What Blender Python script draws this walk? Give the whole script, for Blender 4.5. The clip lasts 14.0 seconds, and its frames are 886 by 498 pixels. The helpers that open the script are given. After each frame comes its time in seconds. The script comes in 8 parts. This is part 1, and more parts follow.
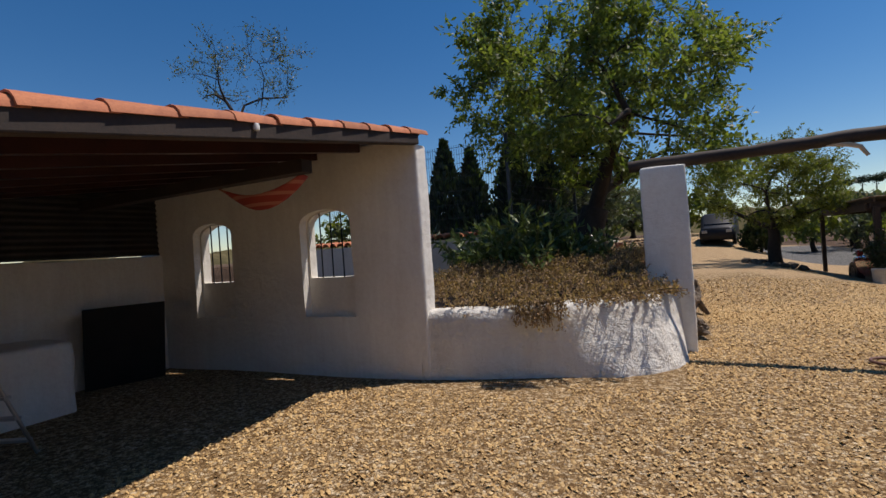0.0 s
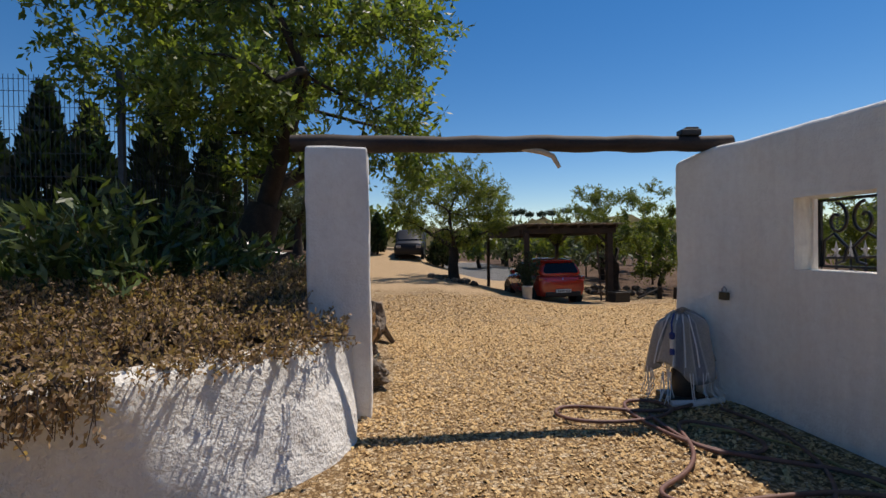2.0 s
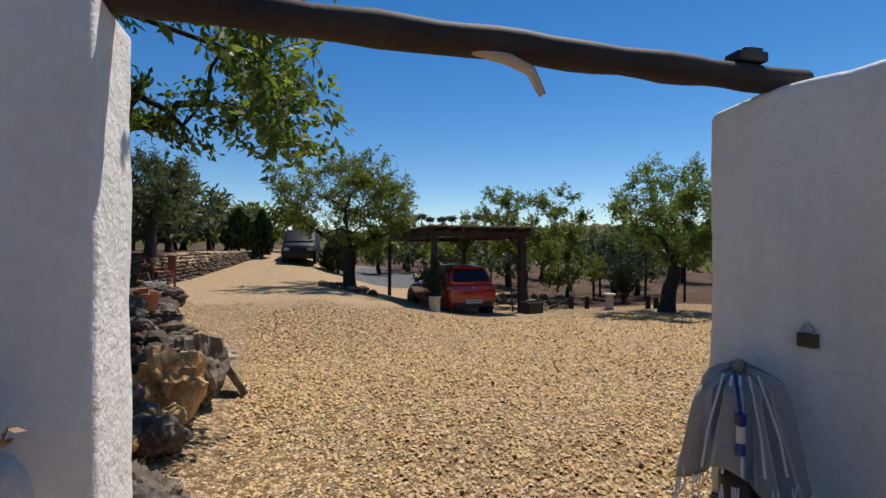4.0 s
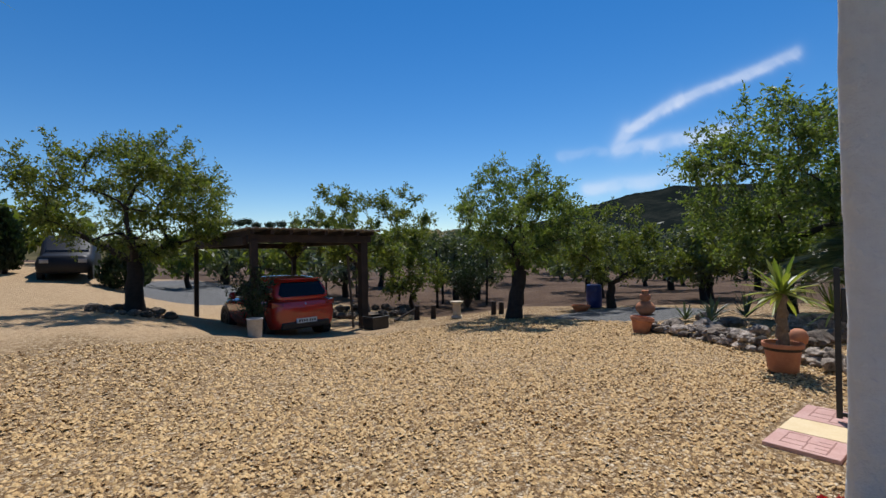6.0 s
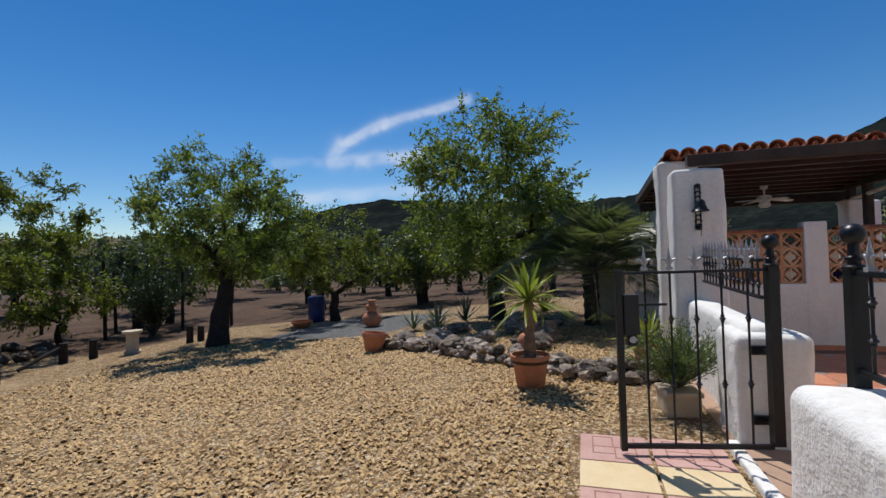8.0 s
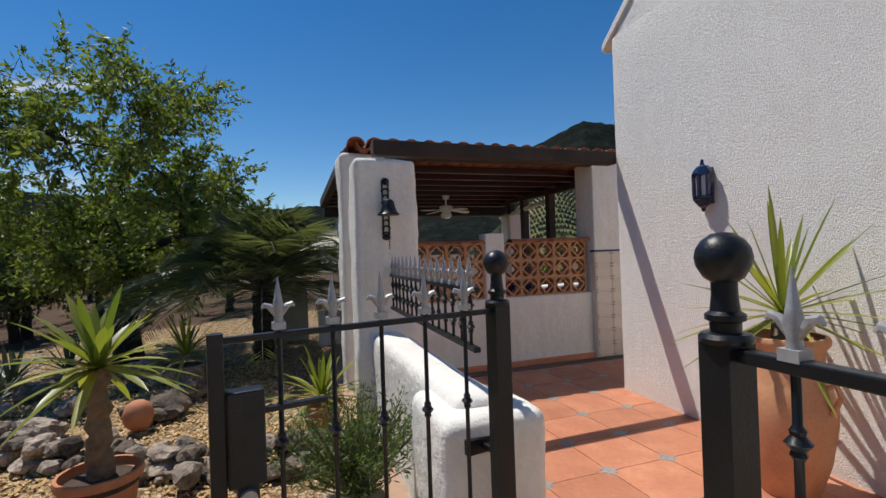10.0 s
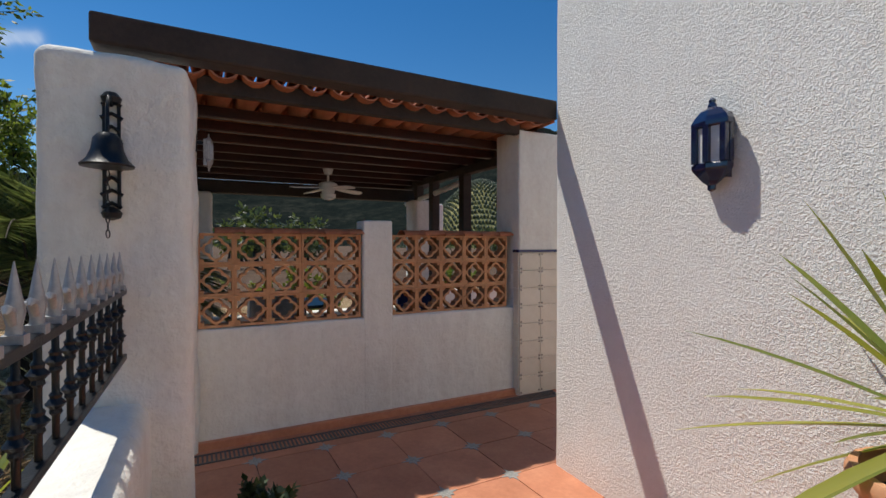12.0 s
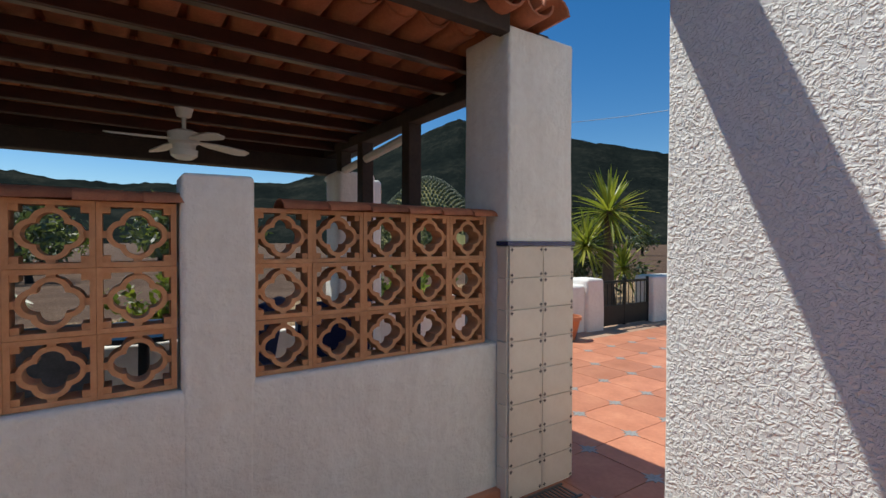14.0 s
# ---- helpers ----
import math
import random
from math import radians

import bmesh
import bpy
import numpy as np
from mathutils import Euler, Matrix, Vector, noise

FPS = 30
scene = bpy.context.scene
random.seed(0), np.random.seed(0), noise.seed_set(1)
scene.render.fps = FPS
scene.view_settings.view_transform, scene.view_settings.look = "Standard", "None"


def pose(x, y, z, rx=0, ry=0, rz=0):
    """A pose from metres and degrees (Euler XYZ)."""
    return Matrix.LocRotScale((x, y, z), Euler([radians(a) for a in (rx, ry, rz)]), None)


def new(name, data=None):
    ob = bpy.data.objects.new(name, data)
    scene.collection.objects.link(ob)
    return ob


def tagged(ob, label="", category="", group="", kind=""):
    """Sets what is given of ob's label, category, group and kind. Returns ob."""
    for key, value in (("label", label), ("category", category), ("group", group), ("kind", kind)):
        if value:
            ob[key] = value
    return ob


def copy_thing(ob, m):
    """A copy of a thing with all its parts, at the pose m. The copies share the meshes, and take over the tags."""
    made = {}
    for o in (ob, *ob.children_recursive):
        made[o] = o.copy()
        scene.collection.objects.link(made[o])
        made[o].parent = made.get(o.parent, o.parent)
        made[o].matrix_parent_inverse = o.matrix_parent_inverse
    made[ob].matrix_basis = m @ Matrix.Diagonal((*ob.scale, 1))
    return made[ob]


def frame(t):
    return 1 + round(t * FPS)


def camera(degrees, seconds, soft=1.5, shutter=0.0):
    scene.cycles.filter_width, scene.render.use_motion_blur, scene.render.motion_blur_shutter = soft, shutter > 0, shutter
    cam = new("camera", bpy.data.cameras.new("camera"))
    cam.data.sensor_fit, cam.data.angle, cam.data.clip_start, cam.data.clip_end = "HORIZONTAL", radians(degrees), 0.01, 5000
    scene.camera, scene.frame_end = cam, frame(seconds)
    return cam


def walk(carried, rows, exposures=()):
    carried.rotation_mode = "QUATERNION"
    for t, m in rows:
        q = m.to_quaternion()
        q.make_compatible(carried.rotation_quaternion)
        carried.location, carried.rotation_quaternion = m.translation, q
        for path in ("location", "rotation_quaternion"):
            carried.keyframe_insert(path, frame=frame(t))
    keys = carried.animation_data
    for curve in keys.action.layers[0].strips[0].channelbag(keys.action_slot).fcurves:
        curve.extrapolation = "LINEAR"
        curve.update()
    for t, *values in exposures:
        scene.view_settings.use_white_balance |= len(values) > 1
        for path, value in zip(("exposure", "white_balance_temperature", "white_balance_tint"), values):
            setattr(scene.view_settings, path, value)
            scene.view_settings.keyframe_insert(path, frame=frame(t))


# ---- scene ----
cam = camera(86.6, 14.0)
METRES, EYE, TILT, LEAN, TURN = 14.0, 1.4, 0.0, 0.0, 26.6
ROWS = [
    (0.0, 0.0, 0.0, 0.0, -0.0, -0.05, 3.96),
    (0.5, 0.0184, 0.0372, -0.0007, -12.58, 0.01, 3.67),
    (1.0, 0.0413, 0.0719, 0.0003, -22.37, -0.33, 2.73),
    (1.5, 0.0657, 0.1069, 0.0008, -28.78, -0.67, 1.77),
    (2.0, 0.0871, 0.1405, -0.0004, -34.31, -0.55, 0.87),
    (4.5, 0.2057, 0.2868, -0.0024, -49.6, 0.06, -0.06),
    (5.0, 0.2288, 0.3096, -0.0004, -53.99, 0.29, 0.06),
    (5.5, 0.259, 0.3291, -0.0001, -59.81, 0.45, 0.49),
    (6.0, 0.2875, 0.3469, -0.0016, -66.4, 0.51, 0.9),
    (6.5, 0.3149, 0.3607, -0.0015, -73.04, 0.23, 1.2),
    (7.0, 0.3464, 0.3704, -0.0026, -81.05, 0.25, 1.36),
    (7.5, 0.3804, 0.375, -0.0024, -90.31, 0.51, 1.78),
    (8.0, 0.412, 0.3692, -0.003, -99.91, 0.75, 1.9),
    (8.5, 0.4451, 0.3536, -0.0012, -109.69, 0.99, 1.98),
    (9.0, 0.474, 0.3342, 0.0011, -120.04, 1.01, 2.18),
    (11.5, 0.5668, 0.1983, 0.0014, -144.52, -0.46, 0.5),
    (12.0, 0.579, 0.1678, 0.0028, -144.35, -0.61, -0.04),
    (12.5, 0.5918, 0.1335, 0.0009, -143.95, -0.81, -0.41),
    (13.0, 0.6113, 0.1042, -0.0014, -144.31, -0.82, -0.52),
    (13.5, 0.6316, 0.076, -0.0008, -145.89, -0.86, -0.49),
    (14.0, 0.6560, 0.0483, -0.0012, -150.8, -0.89, -0.19),
]
walk(cam, [(t, pose(0, 0, EYE, TILT, LEAN, TURN) @ pose(METRES * x, METRES * y, METRES * z, 90 + pitch, roll, yaw)) for t, x, y, z, yaw, pitch, roll in ROWS],
     [(0.0, 0.05, 7000, 16), (0.5, 0.08, 7000, 16), (1.5, 0.12, 7000, 15), (2.0, 0.18, 6950, 15), (4.5, 0.25, 6500, 12), (5.5, 0.25, 6300, 12), (6.5, 0.1, 6250, 12),
      (8.0, 0.02, 6300, 12), (9.0, 0.05, 6550, 12), (11.5, 0.24, 6750, 9), (12.5, 0.19, 6650, 8), (13.5, 0.2, 6600, 7), (14.0, 0.27, 6550, 7)])

# ---- light ----
SUN_TRAVEL = Vector((-0.402, -0.285, -1.0)).normalized()
sun = new("sun", bpy.data.lights.new("sun", "SUN"))
sun.data.energy, sun.data.angle, sun.data.color = 4.0, radians(0.53), (1.0, 0.965, 0.91)
sun.rotation_euler = SUN_TRAVEL.to_track_quat("-Z", "Y").to_euler()
world = bpy.data.worlds.new("sky")
scene.world = world
world.use_nodes = True
wn, wl = world.node_tree.nodes, world.node_tree.links
sky = wn.new("ShaderNodeTexSky")
sky.sky_type, sky.sun_disc = "NISHITA", False
sky.sun_elevation = math.asin(-SUN_TRAVEL.z)
sky.sun_rotation = math.atan2(-SUN_TRAVEL.x, -SUN_TRAVEL.y)
sky.altitude, sky.air_density, sky.dust_density, sky.ozone_density = 800, 1.0, 0.0, 2.0
wn["Background"].inputs["Strength"].default_value = 0.093
deep = wn.new("ShaderNodeHueSaturation")
deep.inputs["Saturation"].default_value = 1.37
deep.inputs["Hue"].default_value = 0.502
wl.new(sky.outputs["Color"], deep.inputs["Color"])


def sky_math(op, *args):
    n = wn.new("ShaderNodeMath")
    n.operation = op
    for i, a in enumerate(args):
        if isinstance(a, (int, float)):
            n.inputs[i].default_value = a
        else:
            wl.new(a, n.inputs[i])
    return n.outputs[0]


def cirrus():
    """Thin wisps of cloud, in degrees of azimuth and height over the horizon."""
    way = wn.new("ShaderNodeTexCoord").outputs["Generated"]
    sep = wn.new("ShaderNodeSeparateXYZ")
    wl.new(way, sep.inputs[0])
    az = sky_math("DEGREES", sky_math("ARCTAN2", sep.outputs[0], sep.outputs[1]))
    el = sky_math("DEGREES", sky_math("ARCSINE", sep.outputs[2]))
    fray = wn.new("ShaderNodeTexNoise")
    fray.inputs["Scale"].default_value, fray.inputs["Detail"].default_value, fray.inputs["Distortion"].default_value = 14.0, 6.0, 0.6
    wl.new(way, fray.inputs["Vector"])
    soft = sky_math("SUBTRACT", fray.outputs["Fac"], 0.5)
    total = None
    for a0, e0, a1, e1, width, power in ((61.5, 13.4, 67.0, 16.0, 0.55, 0.7), (67.0, 16.0, 77.0, 18.2, 0.5, 0.6), (60.4, 11.4, 61.5, 13.4, 0.8, 0.6), (60.4, 11.3, 71.0, 12.2, 0.75, 0.55), (54.0, 11.2, 60.4, 11.3, 0.5, 0.2), (57.0, 7.4, 71.0, 8.0, 0.7, 0.4)):
        dx, dy = a1 - a0, e1 - e0
        ll = dx * dx + dy * dy
        t = sky_math("DIVIDE", sky_math("ADD", sky_math("MULTIPLY", sky_math("SUBTRACT", az, a0), dx), sky_math("MULTIPLY", sky_math("SUBTRACT", el, e0), dy)), ll)
        t = sky_math("MINIMUM", sky_math("MAXIMUM", t, 0.0), 1.0)
        ex = sky_math("SUBTRACT", sky_math("SUBTRACT", az, a0), sky_math("MULTIPLY", t, dx))
        ey = sky_math("ADD", sky_math("SUBTRACT", sky_math("SUBTRACT", el, e0), sky_math("MULTIPLY", t, dy)), sky_math("MULTIPLY", soft, 1.6))
        d2 = sky_math("DIVIDE", sky_math("ADD", sky_math("MULTIPLY", ex, ex), sky_math("MULTIPLY", ey, ey)), width * width)
        g = sky_math("MULTIPLY", sky_math("DIVIDE", power, sky_math("ADD", 1.0, sky_math("MULTIPLY", d2, d2))), sky_math("ADD", 0.75, sky_math("MULTIPLY", soft, 2.0)))
        total = g if total is None else sky_math("MAXIMUM", total, g)
    mx = wn.new("ShaderNodeMix")
    mx.data_type = "RGBA"
    wl.new(sky_math("MAXIMUM", total, 0.0), mx.inputs[0])
    wl.new(deep.outputs["Color"], mx.inputs[6])
    mx.inputs[7].default_value = (7.5, 8.0, 8.8, 1)
    wl.new(mx.outputs[2], wn["Background"].inputs["Color"])


cirrus()


# ---- materials ----
def node(nt, kind, **kw):
    n = nt.nodes.new(kind)
    for k, v in kw.items():
        if k in n.inputs:
            n.inputs[k].default_value = v
    return n


def ramp(nt, fac, stops):
    r = nt.nodes.new("ShaderNodeValToRGB")
    el = r.color_ramp.elements
    while len(el) < len(stops):
        el.new(0.5)
    for e, (p, c) in zip(el, stops):
        e.position, e.color = p, (*c, 1)
    nt.links.new(fac, r.inputs["Fac"])
    return r.outputs["Color"]


def mixc(nt, fac, a, b, blend="MIX"):
    m = nt.nodes.new("ShaderNodeMix")
    m.data_type, m.blend_type = "RGBA", blend
    for sock, v in ((m.inputs[0], fac), (m.inputs[6], a), (m.inputs[7], b)):
        if isinstance(v, (int, float)):
            sock.default_value = v
        elif isinstance(v, tuple):
            sock.default_value = (*v, 1)
        else:
            nt.links.new(v, sock)
    return m.outputs[2]


def math2(nt, op, a, b=0.0, clamp=False):
    m = nt.nodes.new("ShaderNodeMath")
    m.operation, m.use_clamp = op, clamp
    for sock, v in ((m.inputs[0], a), (m.inputs[1], b)):
        if isinstance(v, (int, float)):
            sock.default_value = v
        else:
            nt.links.new(v, sock)
    return m.outputs[0]


def coords(nt, space="world"):
    if space == "world":
        return nt.nodes.new("ShaderNodeNewGeometry").outputs["Position"]
    return nt.nodes.new("ShaderNodeTexCoord").outputs["Object"]


def noise_tex(nt, vec, scale, detail=4, rough=0.6, distort=0.0):
    n = node(nt, "ShaderNodeTexNoise", Scale=scale, Detail=detail, Roughness=rough, Distortion=distort)
    nt.links.new(vec, n.inputs["Vector"])
    return n.outputs["Fac"]


def voronoi(nt, vec, scale, feature="F1"):
    v = nt.nodes.new("ShaderNodeTexVoronoi")
    v.feature = feature
    v.inputs["Scale"].default_value = scale
    nt.links.new(vec, v.inputs["Vector"])
    return v


def blank(name):
    m = bpy.data.materials.new(name)
    m.use_nodes = True
    return m, m.node_tree, m.node_tree.nodes["Principled BSDF"]


def bump(nt, bsdf, height, strength=0.4, distance=0.01):
    b = node(nt, "ShaderNodeBump", Strength=strength, Distance=distance)
    nt.links.new(height, b.inputs["Height"])
    nt.links.new(b.outputs["Normal"], bsdf.inputs["Normal"])


def mat(name, lo, hi, rough=0.7, scale=6.0, fine=60.0, relief=0.3, depth=0.006, metal=0.0, space="object", per_piece=0.0, spec=0.5, coat=0.0, mid=None):
    """A two-scale noisy surface between two colours."""
    m, nt, bs = blank(name)
    vec = coords(nt, space)
    big, small = noise_tex(nt, vec, scale, 5), noise_tex(nt, vec, fine, 4)
    f = math2(nt, "ADD", math2(nt, "MULTIPLY", big, 0.65), math2(nt, "MULTIPLY", small, 0.35))
    stops = [(0.3, lo), (0.7, hi)] if mid is None else [(0.3, lo), (0.5, mid), (0.7, hi)]
    col = ramp(nt, f, stops)
    if per_piece:
        rnd = nt.nodes.new("ShaderNodeObjectInfo").outputs["Random"]
        g = math2(nt, "ADD", math2(nt, "MULTIPLY", rnd, 2 * per_piece), 1 - per_piece)
        comb = nt.nodes.new("ShaderNodeCombineColor")
        for i in range(3):
            nt.links.new(g, comb.inputs[i])
        col = mixc(nt, 1.0, col, comb.outputs["Color"], "MULTIPLY")
    nt.links.new(col, bs.inputs["Base Color"])
    bs.inputs["Roughness"].default_value, bs.inputs["Metallic"].default_value = rough, metal
    bs.inputs["Specular IOR Level"].default_value, bs.inputs["Coat Weight"].default_value = spec, coat
    if relief:
        bump(nt, bs, f, relief, depth)
    return m


def plaster(name, base, dirt, amount, worm, deep=0.018):
    """Whitewashed render: broad stains, brush marks, and a coarse wormy relief where worm is not 0."""
    m, nt, bs = blank(name)
    vec = coords(nt)
    stain = noise_tex(nt, vec, 1.3, 6, 0.65, 0.6)
    fleck = noise_tex(nt, vec, 22, 3)
    st = nt.nodes.new("ShaderNodeMapping")
    st.inputs["Scale"].default_value = (5, 5, 0.5)
    nt.links.new(vec, st.inputs["Vector"])
    streak = noise_tex(nt, st.outputs["Vector"], 2.2, 4)
    f = math2(nt, "MULTIPLY", math2(nt, "ADD", math2(nt, "MULTIPLY", stain, 0.6), math2(nt, "MULTIPLY", streak, 0.4)), 1.0)
    col = ramp(nt, f, [(0.34, tuple(b * (1 - amount) + d * amount for b, d in zip(base, dirt))), (0.62, base)])
    col = mixc(nt, 0.12, col, ramp(nt, fleck, [(0.35, dirt), (0.6, base)]))
    nt.links.new(col, bs.inputs["Base Color"])
    bs.inputs["Roughness"].default_value = 0.85
    bs.inputs["Specular IOR Level"].default_value = 0.25
    hgt = math2(nt, "ADD", math2(nt, "MULTIPLY", noise_tex(nt, vec, 11, 6, 0.6), 1.3), math2(nt, "MULTIPLY", noise_tex(nt, vec, 55, 3), 0.35))
    if worm:
        w = noise_tex(nt, vec, 90, 2, 0.5, 1.0)
        w = math2(nt, "MULTIPLY", math2(nt, "SUBTRACT", w, 0.40), 4.0, True)
        patch = math2(nt, "ADD", 0.3, math2(nt, "MULTIPLY", noise_tex(nt, vec, 2.5, 3), 1.2))
        hgt = math2(nt, "ADD", math2(nt, "MULTIPLY", hgt, 0.5), math2(nt, "MULTIPLY", math2(nt, "MULTIPLY", w, patch), worm))
    bump(nt, bs, hgt, 1.0 if worm else 0.7, deep)
    return m


M_PLASTER = plaster("white_plaster", (0.84, 0.825, 0.765), (0.50, 0.44, 0.38), 0.35, 0.0)
M_STUCCO = plaster("white_stucco", (0.87, 0.86, 0.81), (0.66, 0.62, 0.58), 0.25, 1.0, 0.0036)
M_ROUGHCAST = plaster("trowelled_plaster", (0.80, 0.785, 0.725), (0.50, 0.44, 0.38), 0.35, 0.0, 0.05)
M_BEAM = mat("dark_timber", (0.012, 0.008, 0.006), (0.055, 0.035, 0.025), 0.75, 3, 40, 0.5, 0.008)
M_RAFTER = mat("stained_timber", (0.022, 0.008, 0.006), (0.06, 0.019, 0.012), 0.3, 4, 50, 0.3, 0.004)
M_TILE = mat("clay_roof_tile", (0.26, 0.075, 0.036), (0.52, 0.19, 0.085), 0.8, 7, 80, 0.3, 0.004, per_piece=0.22)
M_CLAY = mat("terracotta", (0.42, 0.15, 0.07), (0.58, 0.25, 0.12), 0.8, 8, 90, 0.2, 0.003)
M_BLOCK = mat("clay_block", (0.44, 0.20, 0.09), (0.62, 0.34, 0.175), 0.8, 10, 90, 0.25, 0.003, per_piece=0.12)
M_IRON = mat("black_iron", (0.005, 0.006, 0.008), (0.013, 0.015, 0.018), 0.36, 12, 150, 0.6, 0.004, spec=0.35)
M_SILVER = mat("silver_painted_iron", (0.28, 0.28, 0.29), (0.48, 0.48, 0.48), 0.45, 20, 120, 0.2, 0.002, metal=0.3)
M_BARK = mat("bark", (0.012, 0.009, 0.007), (0.05, 0.038, 0.03), 0.95, 7, 45, 0.9, 0.02)
M_TWIG = mat("pale_twig", (0.06, 0.045, 0.035), (0.14, 0.11, 0.085), 0.9, 9, 60, 0.3, 0.004)
M_ROCK = mat("grey_rock", (0.02, 0.016, 0.013), (0.24, 0.185, 0.135), 0.9, 9, 38, 1.0, 0.03, per_piece=0.4)
M_PALEROCK = mat("pale_rock", (0.06, 0.042, 0.03), (0.62, 0.51, 0.40), 0.9, 13, 45, 1.0, 0.025, per_piece=0.35)
M_GOLDROCK = mat("ochre_rock", (0.12, 0.06, 0.03), (0.68, 0.50, 0.28), 0.85, 4, 28, 1.0, 0.03, mid=(0.5, 0.3, 0.12))


def leaf_mat(name, lo, hi, trans=0.35, rough=0.5):
    m, nt, bs = blank(name)
    isl = nt.nodes.new("ShaderNodeNewGeometry").outputs["Random Per Island"]
    patch = noise_tex(nt, coords(nt), 1.4, 2)
    f = math2(nt, "ADD", math2(nt, "MULTIPLY", isl, 0.6), math2(nt, "MULTIPLY", patch, 0.5))
    col = ramp(nt, f, [(0.2, lo), (0.85, hi)])
    nt.links.new(col, bs.inputs["Base Color"])
    bs.inputs["Roughness"].default_value = rough
    tr = nt.nodes.new("ShaderNodeBsdfTranslucent")
    nt.links.new(mixc(nt, 1.0, col, (1.5, 1.6, 0.7), "MULTIPLY"), tr.inputs["Color"])
    mx = nt.nodes.new("ShaderNodeMixShader")
    mx.inputs[0].default_value = trans
    nt.links.new(bs.outputs[0], mx.inputs[1])
    nt.links.new(tr.outputs[0], mx.inputs[2])
    nt.links.new(mx.outputs[0], nt.nodes["Material Output"].inputs["Surface"])
    return m


M_LEAF_ALMOND = leaf_mat("almond_leaf", (0.055, 0.09, 0.022), (0.19, 0.225, 0.06), 0.5)
M_LEAF_YELLOW = leaf_mat("yellowish_leaf", (0.055, 0.082, 0.016), (0.185, 0.20, 0.042), 0.45)
M_LEAF_GREY = leaf_mat("olive_leaf", (0.045, 0.06, 0.03), (0.12, 0.14, 0.075))
M_LEAF_DARK = leaf_mat("dark_leaf", (0.010, 0.022, 0.008), (0.035, 0.06, 0.02), 0.2)
M_LEAF_BROWN = leaf_mat("dry_succulent_leaf", (0.16, 0.095, 0.052), (0.46, 0.32, 0.19), 0.3, 0.75)
M_LEAF_YUCCA = leaf_mat("yucca_blade", (0.10, 0.15, 0.025), (0.34, 0.34, 0.07), 0.35, 0.4)
M_LEAF_PALM = leaf_mat("palm_frond", (0.045, 0.07, 0.03), (0.20, 0.22, 0.12), 0.25, 0.4)
M_LEAF_AGAVE = leaf_mat("agave_blade", (0.05, 0.075, 0.05), (0.12, 0.15, 0.095), 0.15, 0.5)


